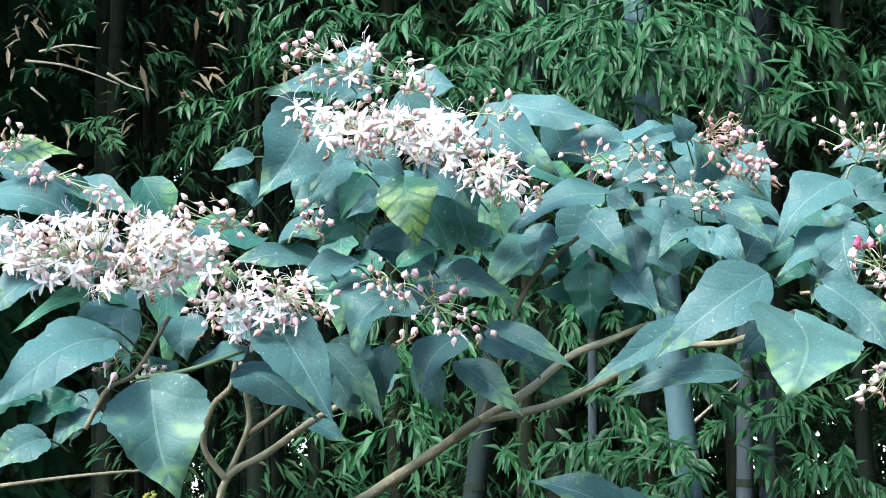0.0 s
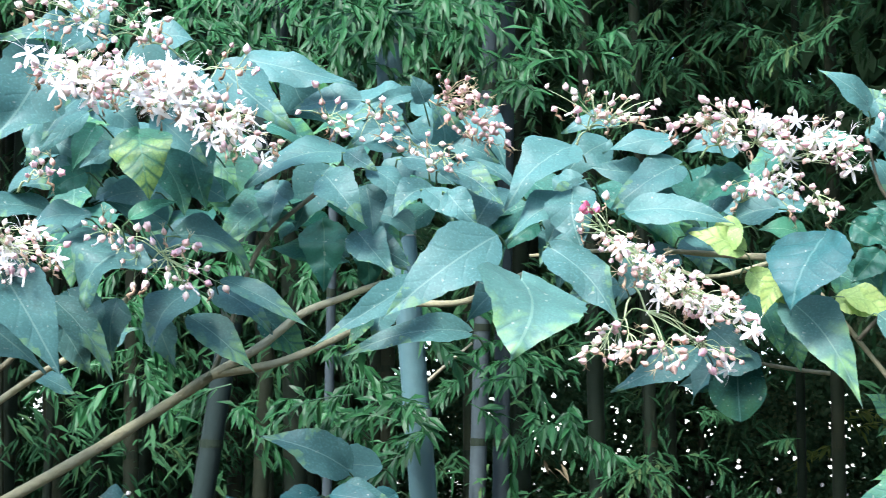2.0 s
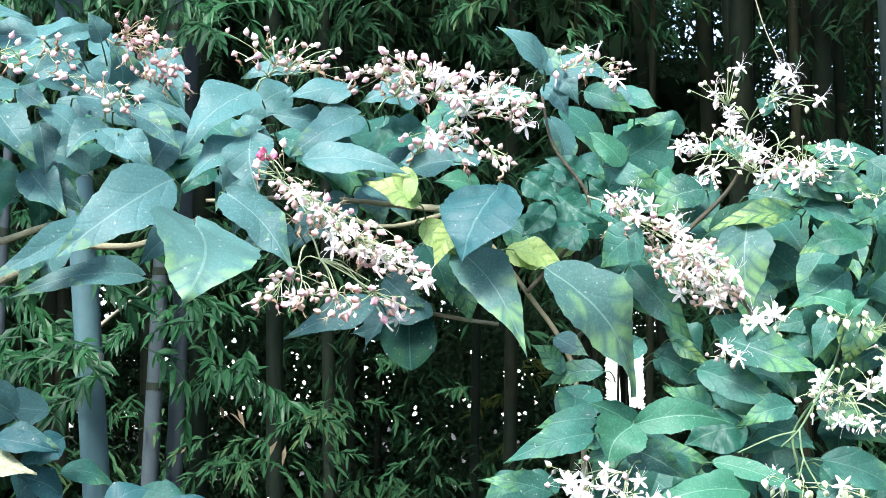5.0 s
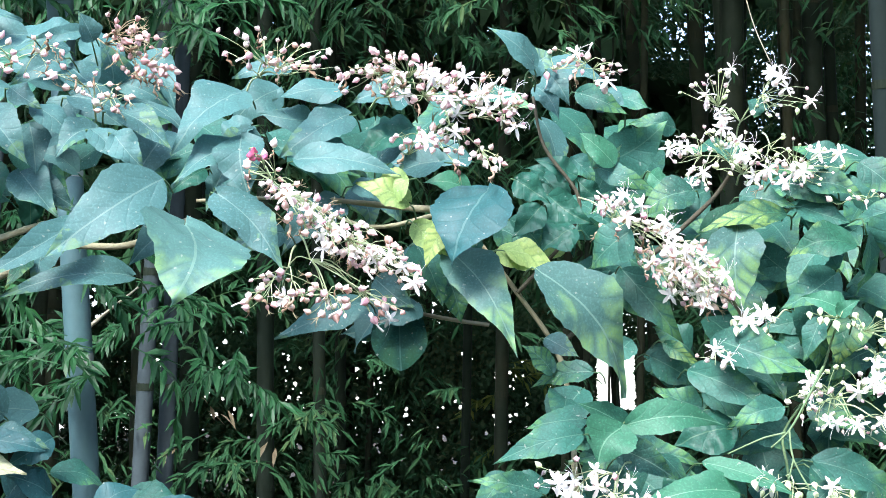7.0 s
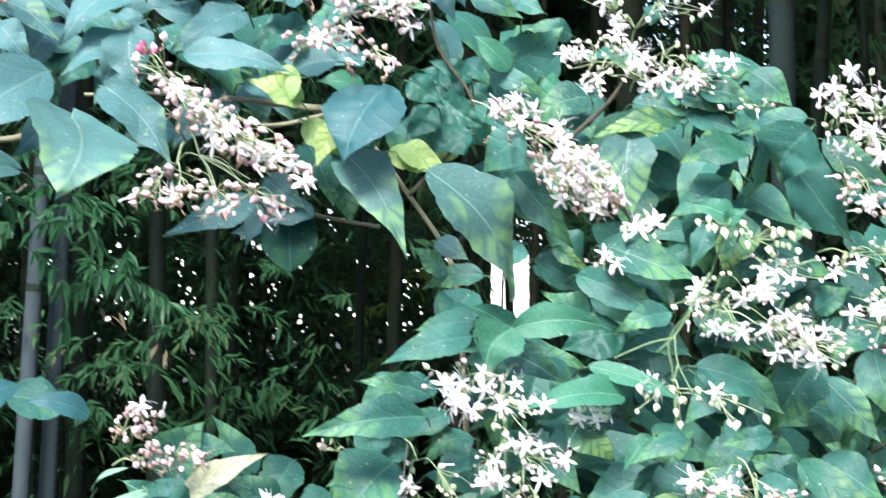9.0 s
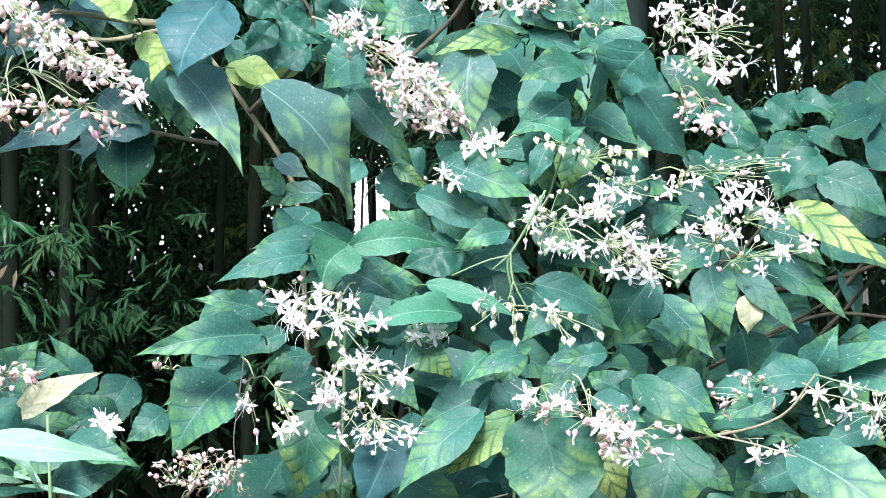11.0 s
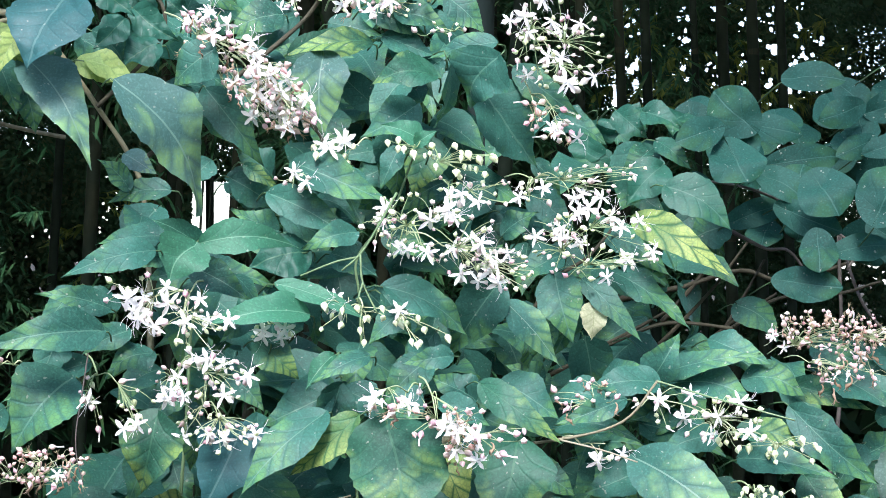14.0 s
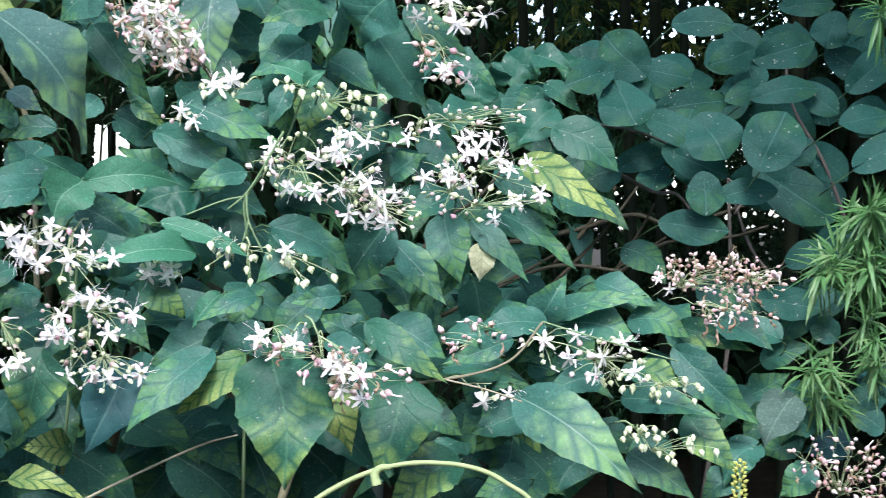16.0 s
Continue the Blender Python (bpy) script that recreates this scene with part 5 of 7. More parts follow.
# flowers
def flower_mesh(seed, style):
    """Five narrow petals on a slim tube out of a swollen calyx, with four long curved stamens."""
    rng = random.Random(seed)
    verts, faces, slots = [], [], []

    def add(v, f, slot):
        faces.extend(tuple(len(verts) + q for q in fc) for fc in f)
        slots.extend([slot] * len(f))
        verts.extend(np.array(q, float) for q in v)

    z0 = -0.022
    rings = [(z0, 0.0012), (z0 + 0.003, 0.0042), (z0 + 0.007, 0.0048), (z0 + 0.011, 0.0024), (z0 + 0.014, 0.0012), (0.0, 0.0016)]
    v = [(r * math.cos(a * 1.2566), r * math.sin(a * 1.2566), z) for z, r in rings for a in range(5)]
    f = [(k * 5 + a, k * 5 + (a + 1) % 5, k * 5 + 5 + (a + 1) % 5, k * 5 + 5 + a) for k in range(5) for a in range(5)]
    add(v, f[:15], 2)
    faces_tube = [tuple(q for q in fc) for fc in f[15:]]
    faces.extend(faces_tube)
    slots.extend([0] * len(faces_tube))
    for k in range(5):
        a = k * 1.2566 + rng.uniform(-0.2, 0.2)
        ln, lift, wd = rng.uniform(0.0135, 0.0175), rng.uniform(-0.6, 0.5), rng.uniform(0.0022, 0.0033)
        c, s = math.cos(a), math.sin(a)
        v = []
        for r, w, in ((0.001, 0.35), (0.3, 0.8), (0.65, 1.0), (1.0, 0.25)):
            z = lift * r * ln * (1 - 0.55 * r) - 0.2 * ln * r * r
            for x in (-w, 0, w):
                v.append((c * r * ln - s * x * wd, s * r * ln + c * x * wd, z - 0.0006 * (x == 0)))
        add(v, [(3 * j + i, 3 * j + i + 1, 3 * j + 4 + i, 3 * j + 3 + i) for j in range(3) for i in range(2)], 0)
    for k in range(4):
        a, out = rng.uniform(0, 6.28), rng.uniform(0.006, 0.014)
        ln = rng.uniform(0.016, 0.026)
        line = [np.array((out * q * q * math.cos(a), out * q * q * math.sin(a), ln * math.sin(q * 1.5))) for q in (0, 0.35, 0.7, 1.0, 1.25)]
        tv, tf = tube(line, 0.00028, 0.00022, 3)
        add(tv, tf[:-2], 1)
    return make("flower", verts, faces, [PETAL, STAMEN, CALYX[style]], slots)


def bud_mesh(seed, style):
    """A five-ribbed inflated calyx, pointed, some with a slim tube showing."""
    rng = random.Random(seed)
    ln, r = rng.uniform(0.0095, 0.0132), rng.uniform(0.0032, 0.0047)
    top, bend = rng.uniform(0.12, 0.5), rng.uniform(-0.1, 0.1) * ln
    rings = [(0.0, 0.2), (0.1, 0.62), (0.3, 1.0), (0.52, 0.95), (0.76, 0.3 + 0.6 * top), (0.92, 0.5 * top), (1.0, 0.05 + 0.5 * max(0.0, top - 0.3))]
    deep = [0.9, 0.78, 0.7, 0.68, 0.62, 0.6, 0.6]
    verts = [(r * w * (1.0 if a % 2 else g) * math.cos(a * 0.6283) + bend * z * z, r * w * (1.0 if a % 2 else g) * math.sin(a * 0.6283), z * ln * (1.0 if a % 2 or z < 0.7 else 0.93)) for (z, w), g in zip(rings, deep) for a in range(10)]
    faces = [(k * 10 + a, k * 10 + (a + 1) % 10, k * 10 + 10 + (a + 1) % 10, k * 10 + 10 + a) for k in range(6) for a in range(10)]
    slots = [0] * 60
    if style in "wp" and seed % 5 == 0:
        tv, tf = tube([np.array((0, 0, 0.8 * ln)), np.array((0.001, 0, 1.25 * ln)), np.array((0.003, 0, 1.7 * ln))], 0.0009, 0.0013, 5)
        faces += [tuple(len(verts) + q for q in fc) for fc in tf]
        slots += [1] * len(tf)
        verts += tv
    if style in "fq" and seed % 2 == 0:
        for k in range(3):
            line = [np.array((0.0, 0, 0.9 * ln)), np.array((0.002 * (k - 1), 0.001, 1.4 * ln)), np.array((0.006 * (k - 1), 0.004, 1.75 * ln))]
            tv, tf = tube(line, 0.0006, 0.0003, 3)
            faces += [tuple(len(verts) + q for q in fc) for fc in tf]
            slots += [2] * len(tf)
            verts += tv
    return make("bud", verts, faces, [CALYX[style], PETAL, STALK_BROWN], slots)


def withered_mesh(seed):
    """A shrivelled brown corolla hanging from its calyx, with thread-like stamens."""
    rng = random.Random(seed)
    line = [np.array((rng.gauss(0, 0.0012) * k, rng.gauss(0, 0.0012) * k, 0.004 * k)) for k in range(5)]
    verts, faces = tube(line, 0.0012, 0.0024, 5, 0.5, rng)
    verts = [np.array(q) * (1 + 0.1 * rng.gauss(0, 1)) for q in verts]
    faces, slots = list(faces), [0] * len(faces)
    for k in range(3):
        a = rng.uniform(0, 6.28)
        tv, tf = tube([line[-1], line[-1] + np.array((0.003 * math.cos(a), 0.003 * math.sin(a), 0.005)), line[-1] + np.array((0.007 * math.cos(a), 0.007 * math.sin(a), 0.007))], 0.0005, 0.0003, 3)
        faces += [tuple(len(verts) + q for q in fc) for fc in tf]
        slots += [0] * len(tf)
        verts += tv
    return make("withered_flower", verts, faces, [WITHERED], slots)


WITHERED_FLOWERS = [withered_mesh(k + 5) for k in range(5)]
FLOWERS = {s: [flower_mesh(k + 40, s) for k in range(6)] for s in "wpfqym"}
BUDS = {s: [bud_mesh(k, s) for k in range(10)] for s in "wpfqymn"}
bloom_rng = random.Random(23)


def flower_cluster(style, base, centre, across, down, buds, flowers):
    """A loose forked panicle inside a flat oval; every stalk ends in a bud or an open flower."""
    rng = bloom_rng
    base, c, u, v = (np.array(q, float) for q in (base, centre, across, down))
    deep = 0.35 * np.linalg.norm(v) + 0.012
    total = buds + flowers
    ends = []
    for k in range(total):
        for attempt in range(12):
            r, a = math.sqrt(rng.random()) * 1.03, rng.uniform(0, 6.283)
            q = c + u * r * math.cos(a) + v * r * math.sin(a) + np.array([0, rng.gauss(0, deep), 0])
            if all(np.linalg.norm(q - e) > (0.006 if style == "s" else 0.011) for e in ends):
                break
        ends.append(q)
    groups = max(2, total // (4 if style == "s" else 6))
    seeds = [ends[rng.randrange(total)] for _ in range(groups)]
    verts, faces = [], []

    def stalk(line, r0, r1):
        thin = 0.6 if style == "s" else 1.0
        tv, tf = tube(line, r0 * thin, r1 * thin, 4)
        faces.extend(tuple(len(verts) + q for q in fc) for fc in tf)
        verts.extend(tv)

    hub = base * 0.6 + c * 0.4
    stalk(smooth_line([base, (base + hub) / 2 + np.array([0, 0.0, 0.006]), hub], 3), 0.0014, 0.0010)
    hubs = []
    for s in seeds:
        h = hub * 0.25 + s * 0.75 if style == "s" else hub * 0.42 + s * 0.58 + np.array([rng.gauss(0, 0.004), 0.004, rng.gauss(0.0, 0.005)])
        hubs.append(h)
        stalk(smooth_line([hub, (hub + h) / 2 + np.array([0, 0, rng.uniform(0, 0.012)]), h], 3), 0.0009, 0.0007)
    placed_heads = []
    for k, q in enumerate(ends):
        h = min(hubs, key=lambda g: np.linalg.norm(g - q))
        d = q - h
        d = d / (np.linalg.norm(d) + 1e-6)
        d = d + np.array([rng.gauss(0, 0.75), rng.gauss(-0.35, 0.5), rng.gauss(-0.15, 0.75)])
        d /= np.linalg.norm(d)
        foot = q - d * (0.005 if k >= flowers else 0.020)
        stalk(smooth_line([h, h * 0.45 + foot * 0.55 + np.array([0, 0, rng.uniform(-0.004, 0.006)]), foot], 2), 0.00055, 0.00045)
        placed_heads.append((k < flowers, q if k < flowers else foot, d))
    words = {"w": "loose cluster of white star flowers and pinkish buds", "v": "fresh cluster of white star flowers and creamy buds", "p": "open spray of pale pink buds on forked stalks", "f": "faded cluster of browning calyces",
             "q": "rust-tinged cluster of pink calyces", "s": "fine faded spray of small dusty pink calyces", "y": "young cluster of cream-green buds", "m": "deep pink ripening calyces"}
    cluster = part("inflorescence", make("inflorescence", verts, faces, [STALK_BROWN if style in "q" else STALK]), shrub, words[style])
    for is_flower, q, d in placed_heads:
        if is_flower:
            d = d * 0.6 + np.array([rng.gauss(0, 0.3), -0.9, rng.gauss(0.2, 0.3)])
        tint = style
        if style == "w" and not is_flower:
            tint = rng.choice("wwwpppffq")
        elif style == "s":
            tint = rng.choice("fpwfpq")
        elif style == "f":
            tint = rng.choice("fffwpq")
        elif style == "v":
            tint = "w" if is_flower else rng.choice("wwwyyyp")
        elif style == "p" and not is_flower:
            tint = rng.choice("ppppwwff")
        mesh = rng.choice((FLOWERS if is_flower else BUDS)[tint])
        ob = new("flower" if is_flower else "bud", mesh)
        ob.parent = cluster
        if style in "wpfqs" and rng.random() < (0.15 if style == "w" else 0.2):
            dry = new("withered_flower", rng.choice(WITHERED_FLOWERS))
            dry.parent = cluster
            dry.matrix_basis = Matrix.LocRotScale(Vector(q) + Vector((0, -0.004, -0.004)), Vector((rng.gauss(0, 0.3), rng.gauss(-0.2, 0.3), -1)).to_track_quat("Z", "Y"), (rng.uniform(0.45, 0.85),) * 3)
        size = rng.uniform(0.78, 1.1) if is_flower else rng.uniform(0.7, 1.18)
        if style == "s":
            size *= 0.7
        if style == "v" and not is_flower:
            size *= 0.8
        if style == "y" and not is_flower:
            d = d * 0.4 + np.array([0, -0.1, -0.9])
        turn = Vector(d).to_track_quat("Z", "Y") @ Euler((0, 0, rng.uniform(0, 6.28))).to_quaternion()
        ob.matrix_basis = Matrix.LocRotScale(Vector(q), turn, (size,) * 3)
    return cluster


flower_cluster("w", (-0.969, 1.900, 1.795), (-1.012, 1.803, 1.834), (0.104, 0.052, -0.000), (-0.003, 0.006, -0.044), 150, 66)
flower_cluster("p", (-0.927, 1.886, 1.823), (-0.846, 1.862, 1.783), (0.066, 0.030, -0.021), (-0.009, 0.000, -0.030), 58, 8)
flower_cluster("w", (-0.932, 1.899, 1.806), (-0.881, 1.863, 1.759), (0.051, 0.023, -0.011), (-0.006, 0.001, -0.026), 34, 16)
flower_cluster("p", (-1.165, 1.791, 1.939), (-1.056, 1.791, 1.916), (0.057, 0.035, -0.017), (-0.006, 0.001, -0.018), 18, 0)
flower_cluster("p", (-1.186, 1.811, 1.957), (-1.120, 1.776, 1.974), (0.027, 0.016, 0.001), (-0.002, 0.004, -0.022), 10, 0)
flower_cluster("w", (-0.655, 1.858, 1.914), (-0.673, 1.782, 1.935), (0.084, 0.030, -0.010), (-0.005, 0.005, -0.028), 86, 39)
flower_cluster("w", (-0.661, 1.962, 1.980), (-0.617, 1.924, 1.923), (0.047, 0.017, -0.020), (-0.012, 0.002, -0.028), 40, 11)
flower_cluster("w", (-0.666, 1.960, 2.000), (-0.734, 1.862, 2.034), (0.082, 0.032, -0.014), (-0.006, 0.005, -0.025), 43, 5)
flower_cluster("p", (-0.677, 1.994, 1.995), (-0.604, 1.954, 1.986), (0.037, 0.011, -0.001), (-0.003, 0.006, -0.028), 13, 0)
flower_cluster("w", (-0.583, 2.123, 1.929), (-0.595, 2.061, 1.909), (0.018, 0.005, -0.001), (-0.002, 0.003, -0.020), 4, 4)
flower_cluster("p", (-0.768, 1.981, 1.818), (-0.695, 1.949, 1.770), (0.066, 0.026, -0.043), (-0.020, -0.003, -0.033), 49, 0)
flower_cluster("f", (-1.013, 1.930, 1.707), (-1.025, 1.855, 1.715), (0.048, 0.025, -0.000), (-0.001, 0.002, -0.022), 13, 1)
flower_cluster("p", (-0.866, 1.909, 1.862), (-0.892, 1.829, 1.868), (0.047, 0.023, -0.009), (-0.004, 0.001, -0.018), 20, 0)
flower_cluster("p", (-0.827, 1.868, 1.840), (-0.777, 1.819, 1.857), (0.018, 0.007, -0.000), (-0.001, 0.002, -0.013), 9, 0)
flower_cluster("p", (-0.523, 2.173, 1.947), (-0.509, 2.111, 1.959), (0.056, 0.012, -0.003), (-0.002, 0.005, -0.027), 20, 0)
flower_cluster("f", (-0.421, 2.179, 1.883), (-0.415, 2.113, 1.910), (0.047, 0.010, -0.011), (-0.006, 0.003, -0.023), 23, 0)
flower_cluster("q", (-0.443, 2.206, 1.990), (-0.366, 2.162, 1.966), (0.039, 0.014, -0.040), (-0.020, 0.001, -0.020), 58, 0)
flower_cluster("p", (-0.240, 2.186, 1.917), (-0.199, 2.121, 1.954), (0.082, 0.008, -0.014), (-0.004, 0.004, -0.021), 36, 0)
flower_cluster("w", (-0.089, 2.184, 1.896), (-0.040, 2.119, 1.921), (0.055, 0.002, -0.010), (-0.004, 0.005, -0.024), 49, 5)
flower_cluster("w", (-0.004, 2.252, 1.884), (0.050, 2.185, 1.910), (0.064, 0.000, -0.019), (-0.008, 0.005, -0.028), 52, 10)
flower_cluster("p", (-0.062, 2.184, 1.899), (-0.086, 2.118, 1.925), (0.040, 0.001, -0.001), (-0.001, 0.005, -0.025), 17, 0)
flower_cluster("w", (-0.001, 2.204, 1.900), (0.024, 2.153, 1.842), (0.055, 0.001, -0.022), (-0.009, 0.003, -0.022), 40, 2)
flower_cluster("p", (-0.009, 2.197, 1.851), (-0.044, 2.137, 1.846), (0.024, 0.000, -0.001), (-0.000, 0.001, -0.008), 10, 0)
flower_cluster("p", (0.135, 2.440, 1.991), (0.178, 2.376, 1.987), (0.061, -0.003, -0.015), (-0.004, 0.004, -0.020), 23, 2)
flower_cluster("w", (-0.225, 2.080, 1.807), (-0.114, 2.037, 1.727), (0.086, 0.007, -0.053), (-0.013, 0.002, -0.020), 101, 13)
flower_cluster("p", (-0.225, 2.087, 1.834), (-0.198, 2.034, 1.798), (0.026, 0.005, -0.023), (-0.021, 0.001, -0.024), 17, 0)
flower_cluster("p", (-0.168, 2.091, 1.734), (-0.132, 2.040, 1.656), (0.087, 0.004, -0.020), (-0.005, 0.001, -0.021), 52, 2)
flower_cluster("v", (0.411, 2.507, 1.903), (0.416, 2.434, 1.961), (0.091, -0.014, -0.019), (-0.006, 0.007, -0.035), 31, 9)
flower_cluster("v", (0.402, 2.458, 1.836), (0.414, 2.390, 1.864), (0.120, -0.021, -0.021), (-0.005, 0.006, -0.035), 78, 14)
flower_cluster("w", (0.179, 2.373, 1.810), (0.282, 2.311, 1.733), (0.079, -0.005, -0.073), (-0.024, 0.005, -0.026), 98, 18)
flower_cluster("w", (0.268, 2.371, 1.758), (0.328, 2.308, 1.686), (0.044, -0.007, -0.001), (-0.000, 0.002, -0.026), 30, 4)
flower_cluster("v", (0.569, 2.337, 1.802), (0.524, 2.286, 1.795), (0.027, -0.006, -0.001), (0.000, 0.001, -0.010), 7, 0)
flower_cluster("v", (0.372, 2.323, 1.578), (0.335, 2.267, 1.596), (0.021, -0.003, -0.000), (-0.000, 0.000, -0.010), 5, 2)
flower_cluster("v", (0.632, 2.303, 1.819), (0.664, 2.237, 1.779), (0.055, -0.012, -0.038), (-0.024, 0.011, -0.039), 67, 13)
flower_cluster("p", (0.639, 2.324, 1.747), (0.672, 2.259, 1.680), (0.032, -0.007, -0.027), (-0.014, 0.005, -0.018), 23, 3)
flower_cluster("v", (0.397, 2.604, 1.906), (0.359, 2.556, 1.858), (0.029, -0.004, 0.001), (0.001, 0.003, -0.020), 10, 2)
flower_cluster("p", (0.438, 2.450, 1.907), (0.457, 2.395, 1.840), (0.045, -0.008, 0.001), (0.001, 0.003, -0.022), 17, 2)
flower_cluster("v", (0.461, 2.248, 1.548), (0.498, 2.180, 1.530), (0.085, -0.020, -0.022), (-0.011, 0.003, -0.044), 62, 14)
flower_cluster("v", (0.486, 2.262, 1.534), (0.580, 2.180, 1.493), (0.046, -0.012, -0.008), (-0.004, 0.001, -0.026), 26, 5)
flower_cluster("v", (0.670, 2.310, 1.509), (0.723, 2.232, 1.524), (0.075, -0.024, 0.001), (0.001, -0.000, -0.048), 58, 13)
flower_cluster("v", (0.630, 2.339, 1.613), (0.706, 2.256, 1.604), (0.081, -0.027, 0.013), (0.004, -0.000, -0.023), 33, 4)
flower_cluster("v", (0.520, 2.290, 1.601), (0.563, 2.219, 1.588), (0.049, -0.012, -0.006), (-0.002, 0.001, -0.020), 18, 4)
flower_cluster("y", (0.452, 2.352, 1.655), (0.396, 2.302, 1.634), (0.031, -0.005, 0.001), (0.001, 0.001, -0.020), 13, 4)
flower_cluster("y", (0.497, 2.292, 1.645), (0.527, 2.225, 1.632), (0.076, -0.017, -0.015), (-0.003, 0.002, -0.017), 26, 0)
flower_cluster("v", (0.223, 2.193, 1.466), (0.179, 2.136, 1.430), (0.078, -0.008, -0.035), (-0.014, -0.000, -0.031), 36, 11)
flower_cluster("v", (0.206, 2.216, 1.390), (0.222, 2.152, 1.350), (0.054, -0.005, 0.001), (0.000, -0.002, -0.031), 31, 9)
flower_cluster("v", (0.221, 2.217, 1.335), (0.236, 2.151, 1.290), (0.054, -0.006, 0.001), (0.000, -0.002, -0.022), 31, 4)
flower_cluster("v", (0.088, 2.219, 1.375), (0.123, 2.154, 1.316), (0.047, -0.004, -0.017), (-0.012, -0.003, -0.034), 20, 3)
flower_cluster("v", (0.284, 2.239, 1.432), (0.304, 2.176, 1.403), (0.028, -0.004, 0.000), (0.000, -0.000, -0.011), 3, 4)
flower_cluster("y", (0.412, 2.207, 1.448), (0.423, 2.144, 1.426), (0.085, -0.018, -0.014), (-0.005, -0.000, -0.030), 25, 3)
flower_cluster("p", (0.474, 2.118, 1.360), (0.500, 2.047, 1.309), (0.090, -0.025, -0.028), (-0.008, -0.001, -0.026), 36, 3)
flower_cluster("v", (0.478, 2.136, 1.349), (0.433, 2.082, 1.329), (0.023, -0.005, 0.000), (0.000, -0.001, -0.013), 5, 3)
flower_cluster("f", (0.511, 2.125, 1.303), (0.517, 2.060, 1.282), (0.019, -0.005, 0.000), (-0.000, -0.003, -0.026), 16, 3)
flower_cluster("p", (0.770, 2.209, 1.343), (0.697, 2.169, 1.334), (0.047, -0.015, 0.010), (0.003, -0.002, -0.019), 18, 0)
flower_cluster("v", (0.765, 2.196, 1.343), (0.828, 2.107, 1.319), (0.071, -0.029, -0.008), (-0.004, -0.001, -0.029), 28, 7)
flower_cluster("y", (0.864, 2.173, 1.307), (0.913, 2.086, 1.285), (0.068, -0.031, -0.003), (-0.001, -0.001, -0.017), 24, 0)
flower_cluster("y", (0.877, 2.130, 1.233), (0.914, 2.048, 1.222), (0.055, -0.026, -0.010), (-0.004, -0.001, -0.020), 26, 0)
flower_cluster("v", (0.687, 2.228, 1.279), (0.724, 2.152, 1.265), (0.017, -0.006, 0.001), (-0.000, -0.001, -0.014), 3, 2)
flower_cluster("s", (0.974, 2.257, 1.388), (1.029, 2.167, 1.420), (0.076, -0.037, -0.004), (-0.002, -0.000, -0.030), 130, 3)
flower_cluster("s", (0.977, 2.208, 1.386), (1.024, 2.120, 1.376), (0.050, -0.025, -0.008), (-0.003, 0.000, -0.021), 36, 0)
flower_cluster("s", (0.015, 2.195, 1.202), (0.040, 2.140, 1.248), (0.061, -0.001, -0.000), (0.000, -0.003, -0.024), 75, 1)
flower_cluster("s", (1.134, 2.043, 1.130), (1.132, 1.986, 1.195), (0.056, -0.033, -0.013), (-0.009, -0.000, -0.033), 100, 0)
flower_cluster("f", (-0.254, 2.142, 1.374), (-0.222, 2.087, 1.401), (0.033, 0.004, 0.006), (0.003, -0.001, -0.017), 23, 1)
flower_cluster("f", (-0.256, 2.154, 1.347), (-0.187, 2.102, 1.362), (0.044, 0.004, -0.001), (0.000, -0.001, -0.015), 39, 0)
flower_cluster("v", (-0.110, 2.195, 1.288), (-0.069, 2.138, 1.301), (0.021, 0.001, -0.000), (0.000, -0.001, -0.013), 3, 4)
flower_cluster("f", (-0.823, 2.114, 1.454), (-0.779, 2.067, 1.483), (0.021, 0.007, -0.000), (0.001, -0.000, -0.026), 12, 0)
flower_cluster("m", (-0.202, 2.082, 1.800), (-0.209, 2.018, 1.816), (0.010, 0.001, -0.000), (-0.000, 0.001, -0.006), 6, 0)
flower_cluster("f", (-0.171, 2.075, 1.719), (-0.187, 2.020, 1.650), (0.045, 0.003, -0.001), (-0.000, 0.001, -0.010), 12, 0)
flower_cluster("p", (0.018, 2.210, 1.359), (-0.016, 2.150, 1.367), (0.008, 0.000, 0.000), (0.000, -0.000, -0.005), 3, 0)

# ---- the round-leaved climber ----
climber = thing("climbing_vine", (1.35, 2.9, 0.0), "climbing vine with large round dark green leaves", "vine")


def vine_stem(points, r0, r1, bark):
    tv, tf = tube(smooth_line(points, 6), r0, r1, 6, 0.06, leaf_rng)
    return part("stem", make("stem", tv, tf, [WOOD[bark]]), climber)


def round_leaf(style, base, tip, width, normal):
    return part("leaf", leaf_mesh(style, base, tip, width, normal, leaf_rng, 0.06), climber)


vine_stem([(0.909, 2.488, 1.618), (0.966, 2.467, 1.625), (1.028, 2.444, 1.614), (1.089, 2.420, 1.585), (1.142, 2.397, 1.552), (1.179, 2.381, 1.520)], 0.0022, 0.0016, "r")
vine_stem([(1.440, 2.597, 1.494), (1.404, 2.613, 1.591), (1.352, 2.633, 1.688), (1.336, 2.631, 1.794)], 0.004, 0.002, "r")
vine_stem([(1.022, 2.513, 1.556), (1.069, 2.495, 1.532), (1.100, 2.482, 1.529), (1.132, 2.469, 1.485)], 0.003, 0.002, "r")
vine_stem([(1.230, 2.476, 1.597), (1.223, 2.481, 1.555), (1.197, 2.494, 1.504)], 0.003, 0.002, "r")
